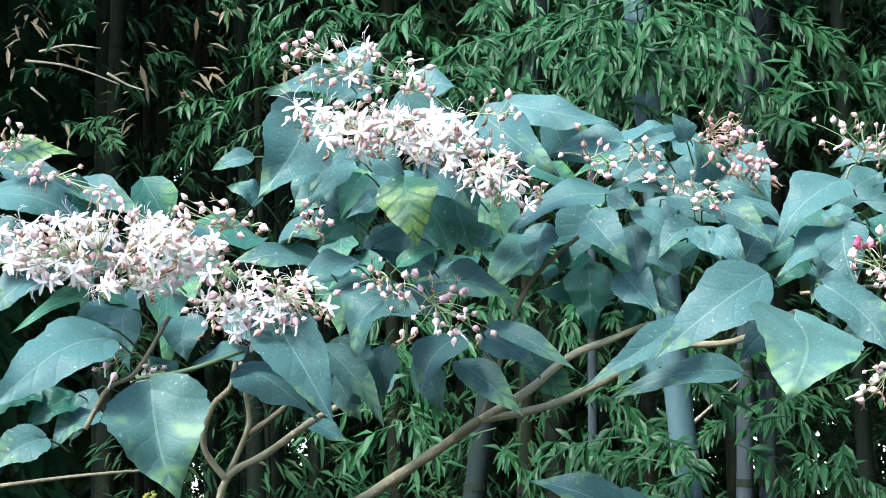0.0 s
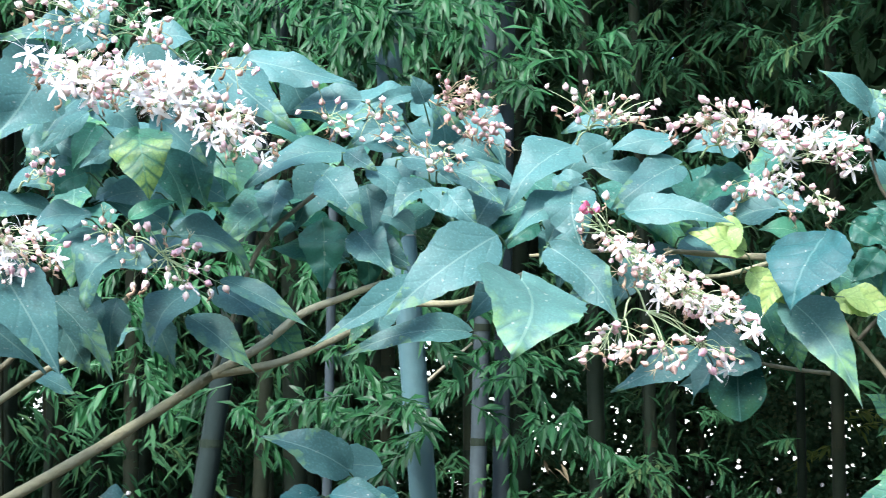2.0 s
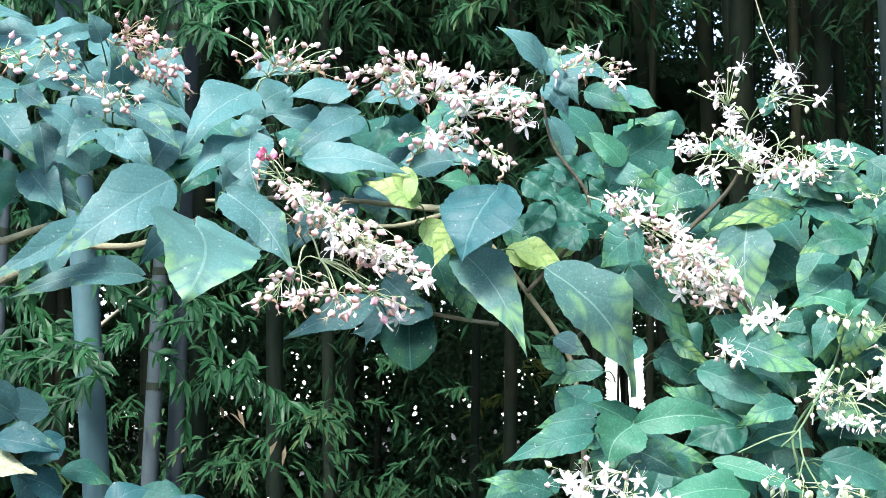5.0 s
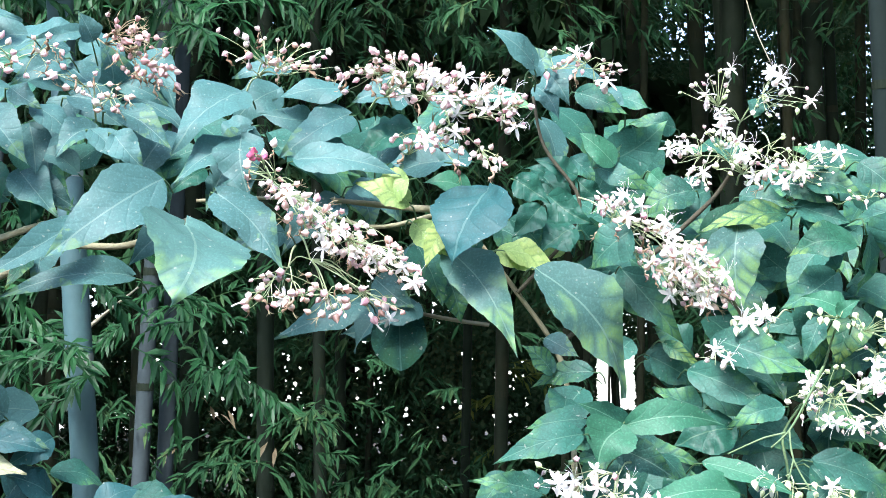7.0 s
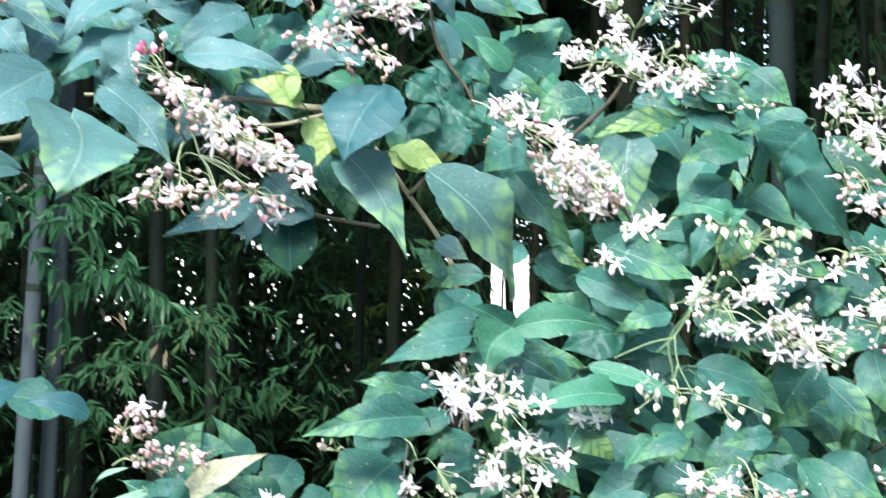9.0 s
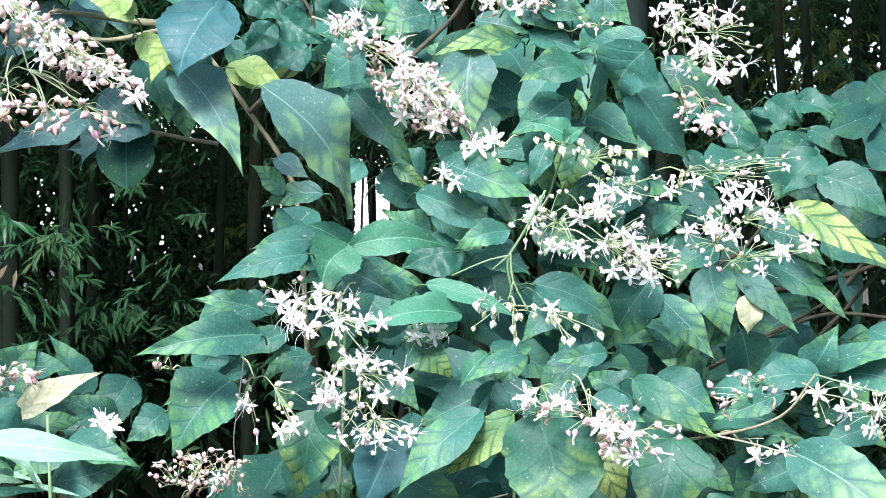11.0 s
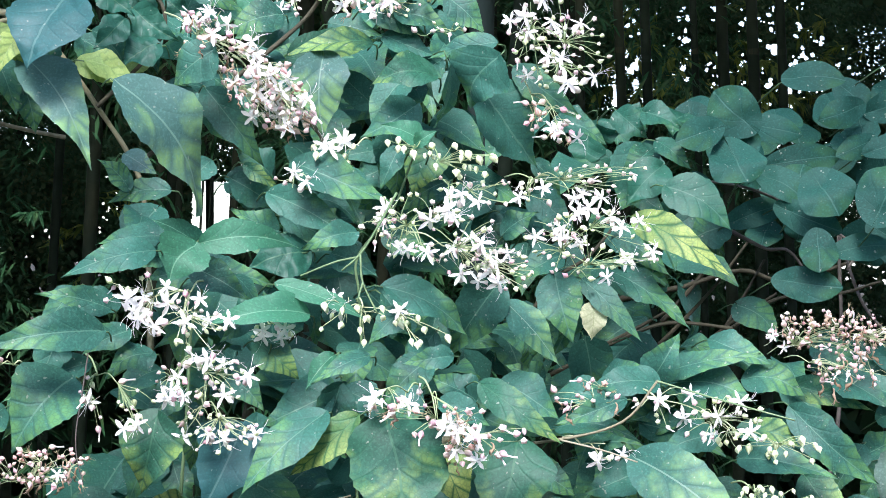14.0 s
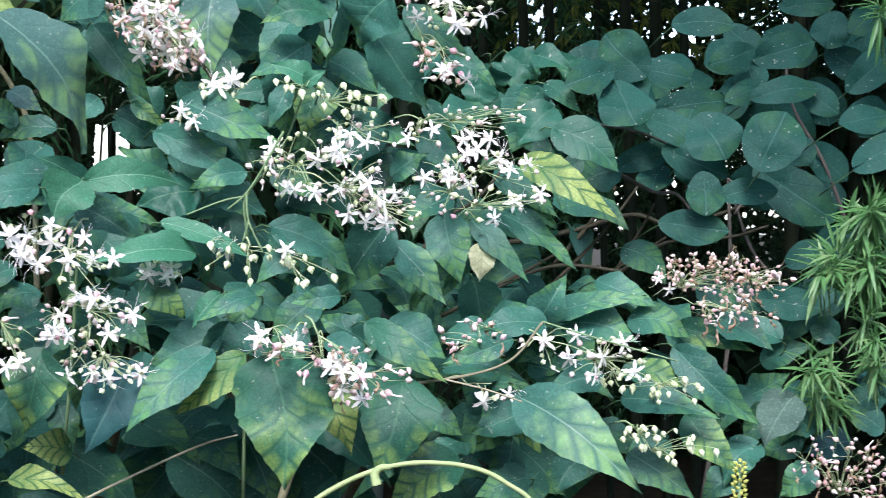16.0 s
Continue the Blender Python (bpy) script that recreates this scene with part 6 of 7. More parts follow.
vine_stem([(0.991, 2.949, 1.446), (1.090, 2.916, 1.469), (1.187, 2.879, 1.501), (1.258, 2.850, 1.485), (1.368, 2.800, 1.527)], 0.005, 0.003, "d")
vine_stem([(1.065, 2.924, 1.410), (1.117, 2.906, 1.479), (1.159, 2.889, 1.548)], 0.005, 0.003, "d")
vine_stem([(1.270, 2.679, 1.561), (1.307, 2.663, 1.452), (1.364, 2.634, 1.383), (1.443, 2.588, 1.297)], 0.003, 0.002, "r")
vine_stem([(1.295, 2.796, 1.014), (1.340, 2.808, 1.298), (1.333, 2.816, 1.566)], 0.004, 0.003, "r")
round_leaf("r", (0.988, 2.385, 1.705), (0.951, 2.416, 1.750), 0.075, (-0.47, -0.88, 0.01))
round_leaf("r", (0.927, 2.350, 1.691), (0.870, 2.345, 1.669), 0.048, (-0.40, -0.92, 0.04))
round_leaf("r", (0.978, 2.397, 1.652), (0.978, 2.418, 1.697), 0.078, (-0.52, -0.84, 0.16))
round_leaf("r", (0.956, 2.341, 1.651), (0.966, 2.317, 1.617), 0.082, (-0.15, -0.91, 0.38))
round_leaf("r", (1.041, 2.505, 1.713), (1.109, 2.465, 1.698), 0.043, (-0.25, -0.97, 0.08))
round_leaf("r", (1.072, 2.474, 1.655), (1.171, 2.468, 1.671), 0.050, (-0.36, -0.92, 0.12))
round_leaf("r", (1.081, 2.534, 1.662), (1.124, 2.501, 1.648), 0.034, (-0.51, -0.86, 0.03))
round_leaf("r", (1.087, 2.428, 1.614), (1.103, 2.445, 1.655), 0.062, (-0.46, -0.79, 0.40))
round_leaf("r", (1.028, 2.403, 1.631), (1.074, 2.369, 1.597), 0.050, (-0.21, -0.90, 0.38))
round_leaf("r", (1.067, 2.309, 1.617), (1.084, 2.283, 1.575), 0.081, (-0.27, -0.96, 0.10))
round_leaf("r", (1.121, 2.241, 1.580), (1.157, 2.253, 1.643), 0.087, (-0.48, -0.82, 0.29))
round_leaf("r", (1.107, 2.508, 1.784), (1.176, 2.468, 1.781), 0.052, (-0.27, -0.90, 0.36))
round_leaf("r", (1.184, 2.444, 1.742), (1.121, 2.441, 1.718), 0.045, (-0.25, -0.97, -0.00))
round_leaf("r", (1.205, 2.480, 1.722), (1.201, 2.459, 1.686), 0.052, (-0.36, -0.89, 0.29))
round_leaf("r", (1.211, 2.457, 1.693), (1.155, 2.451, 1.668), 0.038, (-0.43, -0.90, 0.06))
round_leaf("r", (1.221, 2.475, 1.738), (1.307, 2.472, 1.767), 0.055, (-0.44, -0.90, -0.00))
round_leaf("r", (1.202, 2.438, 1.676), (1.297, 2.432, 1.693), 0.045, (-0.21, -0.89, 0.40))
round_leaf("r", (1.294, 2.454, 1.690), (1.326, 2.424, 1.657), 0.045, (-0.43, -0.89, 0.12))
round_leaf("r", (1.280, 2.512, 1.820), (1.359, 2.511, 1.830), 0.043, (-0.25, -0.94, 0.23))
round_leaf("r", (1.252, 2.257, 1.633), (1.316, 2.260, 1.647), 0.048, (-0.28, -0.87, 0.41))
round_leaf("r", (1.250, 2.205, 1.577), (1.316, 2.208, 1.612), 0.050, (-0.47, -0.86, 0.21))
round_leaf("r", (1.002, 2.451, 1.569), (1.081, 2.450, 1.597), 0.042, (-0.31, -0.92, 0.23))
round_leaf("r", (1.050, 2.376, 1.584), (1.115, 2.336, 1.555), 0.049, (-0.51, -0.85, 0.15))
round_leaf("r", (1.057, 2.290, 1.538), (1.052, 2.270, 1.498), 0.054, (-0.26, -0.96, 0.05))
round_leaf("r", (1.093, 2.301, 1.527), (1.172, 2.299, 1.537), 0.042, (-0.55, -0.78, 0.29))
round_leaf("r", (1.209, 2.393, 1.555), (1.289, 2.349, 1.498), 0.075, (-0.50, -0.82, 0.26))
round_leaf("r", (1.023, 2.320, 1.486), (1.091, 2.279, 1.478), 0.051, (-0.39, -0.90, 0.21))
round_leaf("r", (1.408, 2.526, 1.713), (1.464, 2.532, 1.765), 0.057, (-0.25, -0.97, 0.07))
round_leaf("r", (1.231, 2.364, 1.439), (1.282, 2.371, 1.463), 0.042, (-0.48, -0.86, 0.16))
round_leaf("r", (1.199, 2.372, 1.383), (1.266, 2.333, 1.374), 0.050, (-0.37, -0.90, 0.22))
round_leaf("r", (1.193, 2.394, 1.348), (1.222, 2.365, 1.334), 0.042, (-0.44, -0.79, 0.42))
round_leaf("r", (1.332, 2.490, 1.354), (1.390, 2.495, 1.390), 0.043, (-0.49, -0.80, 0.34))
round_leaf("r", (1.337, 2.597, 1.623), (1.362, 2.568, 1.588), 0.053, (-0.26, -0.96, 0.05))
round_leaf("r", (1.403, 2.630, 1.609), (1.438, 2.599, 1.565), 0.054, (-0.60, -0.79, 0.11))
round_leaf("r", (1.267, 2.671, 1.794), (1.299, 2.641, 1.757), 0.054, (-0.29, -0.92, 0.26))
round_leaf("r", (1.448, 2.672, 1.768), (1.493, 2.638, 1.732), 0.055, (-0.56, -0.82, 0.11))
round_leaf("r", (1.492, 2.608, 1.829), (1.431, 2.604, 1.798), 0.054, (-0.59, -0.79, 0.15))
round_leaf("v", (0.863, 2.419, 1.665), (0.814, 2.412, 1.628), 0.049, (-0.48, -0.83, 0.29))
round_leaf("v", (0.859, 2.368, 1.637), (0.807, 2.361, 1.580), 0.061, (-0.12, -0.89, 0.44))
round_leaf("v", (0.868, 2.471, 1.720), (0.912, 2.437, 1.698), 0.044, (-0.19, -0.89, 0.41))
round_leaf("v", (0.838, 2.500, 1.721), (0.872, 2.469, 1.685), 0.044, (-0.49, -0.86, 0.09))
round_leaf("v", (0.859, 2.389, 1.674), (0.899, 2.357, 1.637), 0.034, (-0.09, -0.93, 0.35))
round_leaf("v", (0.851, 2.318, 1.607), (0.928, 2.275, 1.554), 0.064, (-0.33, -0.84, 0.42))
round_leaf("v", (0.893, 2.566, 1.614), (0.927, 2.535, 1.582), 0.042, (-0.24, -0.89, 0.38))
round_leaf("r", (1.043, 2.754, 1.745), (1.046, 2.730, 1.691), 0.084, (-0.27, -0.89, 0.37))
round_leaf("r", (1.107, 2.669, 1.683), (1.094, 2.706, 1.639), 0.096, (-0.78, -0.57, -0.25))
round_leaf("r", (1.399, 2.741, 1.800), (1.371, 2.706, 1.747), 0.096, (-0.14, -0.79, 0.60))
round_leaf("r", (1.298, 2.779, 1.777), (1.302, 2.741, 1.736), 0.077, (-0.49, -0.66, 0.57))
round_leaf("r", (1.308, 2.730, 1.714), (1.292, 2.702, 1.683), 0.061, (-0.10, -0.72, 0.69))
round_leaf("r", (1.453, 2.741, 1.719), (1.473, 2.733, 1.683), 0.063, (-0.30, -0.95, 0.03))
round_leaf("r", (1.188, 2.745, 1.742), (1.178, 2.699, 1.703), 0.081, (-0.36, -0.55, 0.75))
round_leaf("r", (1.378, 2.735, 1.664), (1.407, 2.749, 1.592), 0.120, (-0.24, -0.93, -0.28))
round_leaf("r", (1.276, 2.854, 1.678), (1.275, 2.818, 1.640), 0.076, (-0.46, -0.63, 0.63))
round_leaf("r", (1.153, 2.655, 1.641), (1.158, 2.623, 1.606), 0.068, (-0.43, -0.71, 0.56))
round_leaf("r", (1.064, 2.792, 1.633), (1.077, 2.817, 1.577), 0.092, (-0.26, -0.86, -0.44))
round_leaf("r", (1.248, 2.777, 1.588), (1.251, 2.798, 1.553), 0.062, (-0.60, -0.67, -0.44))
round_leaf("r", (1.305, 2.653, 1.559), (1.302, 2.685, 1.520), 0.083, (-0.79, -0.52, -0.33))
round_leaf("r", (1.452, 2.759, 1.549), (1.465, 2.719, 1.496), 0.100, (-0.54, -0.73, 0.42))
round_leaf("r", (1.483, 2.609, 1.679), (1.472, 2.630, 1.638), 0.071, (-0.66, -0.72, -0.19))
round_leaf("r", (1.515, 2.623, 1.629), (1.501, 2.632, 1.595), 0.048, (-0.62, -0.78, 0.03))
round_leaf("r", (1.460, 2.569, 1.779), (1.470, 2.569, 1.733), 0.050, (-0.50, -0.86, -0.10))
round_leaf("v", (0.889, 2.762, 1.724), (0.900, 2.784, 1.690), 0.074, (-0.37, -0.72, -0.59))
round_leaf("v", (0.971, 2.786, 1.757), (0.966, 2.747, 1.719), 0.078, (-0.41, -0.60, 0.69))
round_leaf("v", (0.976, 2.828, 1.698), (0.984, 2.795, 1.663), 0.066, (-0.30, -0.73, 0.61))
round_leaf("v", (0.957, 2.758, 1.656), (0.942, 2.722, 1.600), 0.093, (-0.11, -0.82, 0.57))
round_leaf("v", (1.017, 2.714, 1.741), (0.996, 2.701, 1.707), 0.062, (-0.37, -0.76, 0.54))
round_leaf("r", (1.396, 2.565, 1.475), (1.419, 2.571, 1.434), 0.075, (-0.11, -0.98, -0.18))
round_leaf("r", (1.164, 2.718, 1.568), (1.143, 2.689, 1.537), 0.061, (-0.34, -0.57, 0.75))
round_leaf("r", (1.224, 2.931, 1.731), (1.211, 2.891, 1.691), 0.077, (-0.20, -0.66, 0.72))
round_leaf("r", (1.425, 2.637, 1.817), (1.415, 2.639, 1.775), 0.063, (-0.45, -0.89, 0.07))
round_leaf("r", (1.385, 2.943, 1.713), (1.364, 2.916, 1.667), 0.079, (-0.44, -0.67, 0.60))
round_leaf("r", (1.467, 2.769, 1.705), (1.477, 2.741, 1.659), 0.082, (-0.36, -0.83, 0.42))
round_leaf("r", (1.328, 2.983, 1.756), (1.313, 2.936, 1.720), 0.085, (-0.04, -0.60, 0.80))
round_leaf("r", (1.373, 2.935, 1.693), (1.384, 2.974, 1.656), 0.108, (-0.27, -0.62, -0.74))
round_leaf("v", (1.119, 3.035, 1.629), (1.133, 3.050, 1.596), 0.063, (0.04, -0.91, -0.41))
round_leaf("r", (1.505, 2.840, 1.521), (1.500, 2.865, 1.488), 0.066, (-0.90, -0.40, -0.17))
round_leaf("r", (1.513, 2.626, 1.668), (1.545, 2.632, 1.626), 0.081, (0.21, -0.98, 0.01))
round_leaf("r", (1.554, 2.789, 1.807), (1.528, 2.751, 1.768), 0.083, (-0.28, -0.59, 0.75))
round_leaf("v", (0.873, 2.753, 1.699), (0.868, 2.755, 1.654), 0.060, (-0.52, -0.85, 0.02))
round_leaf("v", (1.015, 2.983, 1.754), (0.988, 2.950, 1.708), 0.085, (-0.27, -0.69, 0.67))
round_leaf("v", (0.968, 2.902, 1.675), (0.969, 2.871, 1.636), 0.071, (-0.21, -0.77, 0.60))
round_leaf("v", (0.989, 2.944, 1.654), (1.007, 2.917, 1.614), 0.067, (-0.19, -0.85, 0.49))
round_leaf("r", (1.097, 2.873, 1.768), (1.103, 2.837, 1.729), 0.075, (-0.52, -0.67, 0.53))
round_leaf("v", (0.886, 2.758, 1.682), (0.874, 2.741, 1.636), 0.067, (-0.28, -0.87, 0.40))
round_leaf("r", (1.446, 2.827, 1.372), (1.418, 2.795, 1.337), 0.071, (-0.14, -0.68, 0.72))


# ---- a pale shoot arching in front ----
shoot = thing("arching_shoot", (0.42, 1.65, 0.0), "pale green bristly climbing shoot arching over the leaves", "shoot")


def tendril(points, r0, r1, skin):
    tv, tf = tube(smooth_line(points, 8), r0, r1, 8, 0.05, leaf_rng)
    return part("stem", make("stem", tv, tf, [WOOD[skin]]), shoot)


tendril([(0.383, 1.689, 1.185), (0.404, 1.689, 1.209), (0.446, 1.683, 1.233), (0.488, 1.674, 1.245), (0.530, 1.663, 1.246), (0.560, 1.653, 1.240), (0.581, 1.645, 1.229), (0.601, 1.636, 1.215), (0.616, 1.626, 1.187)], 0.0027, 0.0024, "t")
tendril([(0.458, 1.669, 1.225), (0.456, 1.671, 1.234), (0.460, 1.670, 1.241), (0.470, 1.668, 1.243)], 0.005, 0.003, "t")
tendril([(0.616, 1.626, 1.187), (0.656, 1.686, 0.887), (0.666, 1.726, 0.000)], 0.005, 0.006, "t")


# ---- a small yellow-green flower spike ----


def flower_spike(foot, height):
    spike = thing("flower_spike", foot, "small yellow-green flower spike on a thin stem", "flower", "flower spikes")
    foot = np.array(foot)
    top = foot + np.array([0.0, 0.0, height])
    tv, tf = tube(smooth_line([foot, foot * 0.5 + top * 0.5 + np.array([0.01, 0.02, 0]), top], 4), 0.002, 0.0015, 5)
    part("stem", make("stem", tv, tf, [WOOD["g"]]), spike)
    for k in range(46):
        h, a = k / 46, k * 2.4
        ob = new("floret", BUDS["n"][k % 10])
        q = top + np.array([0.006 * (1 - 0.5 * h) * math.cos(a), 0.006 * (1 - 0.5 * h) * math.sin(a), -0.05 + 0.055 * h])
        ob.parent = spike
        ob.matrix_basis = Matrix.LocRotScale(Vector(q) - Vector(foot), Vector((math.cos(a), math.sin(a), 0.6)).to_track_quat("Z", "Y"), (0.55,) * 3)


flower_spike((0.931, 1.877, 0.0), 1.214)
flower_spike((-0.976, 1.820, 0.0), 1.560)

# ---- the bamboo grove ----
grove_rng = random.Random(77)


def sprays(rng, centres, length, wide=0.2, each=(7, 11), loose=1.0, droop=0.35):
    """Tufts of narrow folded leaves that fan out and droop from twig ends: vertices and faces."""
    verts, faces = [], []
    for c in centres:
        c = np.array(c, float)
        yaw = rng.uniform(0, 6.283)
        head = np.array([math.cos(yaw), math.sin(yaw) * 0.7 - 0.25, rng.uniform(-0.75, 0.1)])
        head /= np.linalg.norm(head)
        for k in range(rng.randint(*each)):
            d = head * (1.0 if droop > 0.1 else 0.4) + np.array([rng.gauss(0, 0.5), rng.gauss(0, 0.45), rng.gauss(-droop, 0.3 if droop > 0.1 else 0.55)])
            d /= np.linalg.norm(d)
            n = np.array([rng.gauss(0, 0.3), -0.55, 0.8])
            n = n - d * (n @ d)
            n /= np.linalg.norm(n)
            s = np.cross(d, n)
            ln = length * rng.uniform(0.6, 1.3)
            wd = ln * wide * 0.5 * rng.uniform(0.75, 1.2)
            o, i = c + np.array([rng.gauss(0, 0.3), rng.gauss(0, 0.3), rng.gauss(0, 0.2)]) * length * loose, len(verts)
            sag = np.array([0, 0, -0.16 * ln])
            verts += [o, o + d * ln * 0.4 + s * wd + n * wd * 0.3, o + d * ln * 0.4, o + d * ln * 0.4 - s * wd + n * wd * 0.3,
                      o + d * ln * 0.75 + s * wd * 0.6 + sag * 0.5, o + d * ln * 0.75 - s * wd * 0.6 + sag * 0.5, o + d * ln + sag]
            faces += [(i, i + 2, i + 1), (i, i + 3, i + 2), (i + 1, i + 2, i + 4), (i + 2, i + 3, i + 5), (i + 2, i + 5, i + 4), (i + 4, i + 5, i + 6)]
    return verts, faces


def twig_sprays(rng, starts, length, wide=0.26):
    """Drooping side twigs, each node with a fan of narrow leaves: vertices and faces."""
    verts, faces = [], []
    for c in starts:
        q = np.array(c, float)
        yaw = rng.uniform(0, 6.283)
        d = np.array([math.cos(yaw), 0.5 * math.sin(yaw) - 0.15, rng.uniform(-0.5, 0.25)])
        d /= np.linalg.norm(d)
        line = [q]
        for k in range(rng.randint(3, 6)):
            q = q + d * length * rng.uniform(0.3, 0.75)
            line.append(q)
            side = np.cross(d, np.array([0, -0.8, 0.6]) + np.array([rng.gauss(0, 0.3), 0, rng.gauss(0, 0.3)]))
            side /= np.linalg.norm(side)
            for m in range(rng.randint(3, 6)):
                fan = rng.uniform(-1.3, 1.3)
                e = d * math.cos(fan) + side * math.sin(fan) + np.array([rng.gauss(0, 0.25), rng.gauss(0, 0.3), rng.uniform(-0.95, 0.0)])
                e /= np.linalg.norm(e)
                n = np.array([rng.gauss(0, 0.35), -0.6, 0.75])
                n = n - e * (n @ e)
                n /= np.linalg.norm(n)
                t = np.cross(e, n)
                ln = length * rng.uniform(0.45, 1.1)
                wd = ln * wide * 0.5 * rng.uniform(0.75, 1.2)
                o, i = q + d * length * rng.uniform(-0.15, 0.1), len(verts)
                sag = np.array([0, 0, -rng.uniform(0.05, 0.25) * ln])
                verts += [o, o + e * ln * 0.38 + t * wd + n * wd * 0.35, o + e * ln * 0.38, o + e * ln * 0.38 - t * wd + n * wd * 0.35,
                          o + e * ln * 0.75 + t * wd * 0.55 + sag * 0.5, o + e * ln * 0.75 - t * wd * 0.55 + sag * 0.5, o + e * ln + sag]
                faces += [(i, i + 2, i + 1), (i, i + 3, i + 2), (i + 1, i + 2, i + 4), (i + 2, i + 3, i + 5), (i + 2, i + 5, i + 4), (i + 4, i + 5, i + 6)]
            d = d + np.array([rng.gauss(0, 0.15), rng.gauss(0, 0.1), rng.uniform(-0.3, 0.0)])
            d /= np.linalg.norm(d)
        tv, tf = tube(line, 0.0014, 0.0007, 3)
        faces += [tuple(len(verts) + w for w in fc) for fc in tf]
        verts += tv
    return verts, faces


def zone_points(rng, centre, rx, rz, count, deep):
    """Points in an upright oval, spread in depth along the way in from the clearing."""
    centre = np.array(centre, float)
    inward = (centre - np.array([0, 0, 1.5])) / np.linalg.norm(centre - np.array([0, 0, 1.5]))
    across = np.cross(inward, [0, 0, 1])
    across /= np.linalg.norm(across)
    pts = []
    for k in range(count):
        r, a = math.sqrt(rng.random()), rng.uniform(0, 6.283)
        pts.append(centre + across * rx * r * math.cos(a) + np.array([0, 0, rz * r * math.sin(a)]) + inward * rng.uniform(-0.45, 0.55) * deep)
    return pts


def spray_zone(centre, rx, rz, count, length, leafy=None):
    length *= 0.86
    pts = zone_points(grove_rng, centre, rx, rz, max(2, int(count * (0.12 if centre[1] >= 4.0 else 0.24 if centre[2] > 1.85 else 0.16))), 0.3 if np.linalg.norm(np.array(centre) - np.array([0, 0, 1.5])) < 3.05 else 0.8)
    v, f = twig_sprays(grove_rng, pts, length)
    return tagged(new("bamboo_foliage", make("bamboo_foliage", v, f, [leafy or (BAMBOO_LEAF if centre[1] < 4.0 else GROVE_LEAF)], smooth=False)), "drooping sprays of narrow green bamboo leaves", "bamboo leaves", "bamboo foliage", "stuff")


def dwarf_bamboo(centre, rx, rz, count, length):
    """Upright stems with star-like tufts of narrow leaves."""
    pts = zone_points(grove_rng, centre, rx, rz, count, 0.12)
    v, f = sprays(grove_rng, pts, length, 0.11, (12, 20), 0.12, 0.02)
    for q in pts[::2]:
        tv, tf = tube(smooth_line([q + np.array([0.02, 0.03, -0.06]), q + np.array([0.012, 0.02, -0.03]), q], 2), 0.0014, 0.0009, 3)
        f += [tuple(len(v) + w for w in fc) for fc in tf]
        v += tv
    return tagged(new("dwarf_bamboo", make("dwarf_bamboo", v, f, [DWARF_LEAF], smooth=False)), "light green dwarf bamboo in star-like leaf tufts", "bamboo leaves", "dwarf bamboo", "stuff")


spray_zone((-0.77, 3.25, 2.43), 0.45, 0.14, 270, 0.057)
spray_zone((-0.90, 3.08, 2.35), 0.21, 0.08, 121, 0.057)
spray_zone((-0.53, 3.27, 2.31), 0.21, 0.06, 55, 0.057)
spray_zone((-2.30, 4.28, 2.79), 0.50, 0.31, 202, 0.057)
spray_zone((-1.54, 3.75, 2.67), 0.18, 0.10, 67, 0.054)
spray_zone((-1.66, 3.76, 2.47), 0.16, 0.08, 40, 0.054)
spray_zone((-0.89, 3.37, 1.94), 0.20, 0.09, 40, 0.054)
spray_zone((-1.20, 3.19, 1.74), 0.10, 0.11, 36, 0.054)
spray_zone((-0.71, 3.07, 1.71), 0.12, 0.15, 48, 0.054)
spray_zone((-0.56, 4.06, 1.77), 0.25, 0.13, 24, 0.054)
spray_zone((-0.30, 4.47, 2.55), 0.43, 0.16, 216, 0.054)
spray_zone((0.29, 4.07, 2.49), 0.26, 0.08, 67, 0.054)
spray_zone((-0.51, 4.06, 1.75), 0.18, 0.10, 20, 0.054)
spray_zone((-0.65, 3.63, 1.78), 0.11, 0.11, 13, 0.054)
spray_zone((-1.18, 3.18, 1.80), 0.10, 0.07, 32, 0.054)
spray_zone((-0.56, 3.85, 1.71), 0.15, 0.15, 15, 0.054)
spray_zone((-0.76, 3.21, 1.67), 0.06, 0.16, 18, 0.054)
spray_zone((-0.57, 4.16, 1.48), 0.26, 0.14, 15, 0.054)
spray_zone((-0.27, 4.89, 1.53), 0.26, 0.14, 36, 0.054)
spray_zone((0.17, 4.87, 2.62), 0.62, 0.09, 31, 0.054)
spray_zone((-0.42, 5.19, 1.54), 0.52, 0.24, 51, 0.054)
spray_zone((-0.17, 5.21, 1.47), 0.45, 0.15, 30, 0.054)
spray_zone((-0.46, 4.38, 1.55), 0.12, 0.16, 14, 0.054)
spray_zone((-0.59, 2.79, 2.31), 0.09, 0.06, 130, 0.057)
spray_zone((-0.62, 2.84, 1.70), 0.10, 0.05, 15, 0.055)
spray_zone((-0.59, 2.84, 1.62), 0.06, 0.05, 10, 0.055)
spray_zone((-0.44, 3.37, 1.63), 0.06, 0.14, 15, 0.062)
spray_zone((-0.67, 3.02, 1.70), 0.04, 0.13, 8, 0.06)
spray_zone((-0.57, 3.35, 1.73), 0.05, 0.10, 13, 0.06)
spray_zone((-0.59, 2.89, 1.77), 0.05, 0.09, 8, 0.055)
spray_zone((-0.55, 2.81, 1.64), 0.03, 0.03, 18, 0.050)
spray_zone((-0.55, 2.82, 1.57), 0.03, 0.04, 22, 0.050)
spray_zone((-0.95, 3.12, 1.65), 0.03, 0.05, 20, 0.055)
spray_zone((-0.74, 3.04, 1.69), 0.03, 0.06, 22, 0.055)
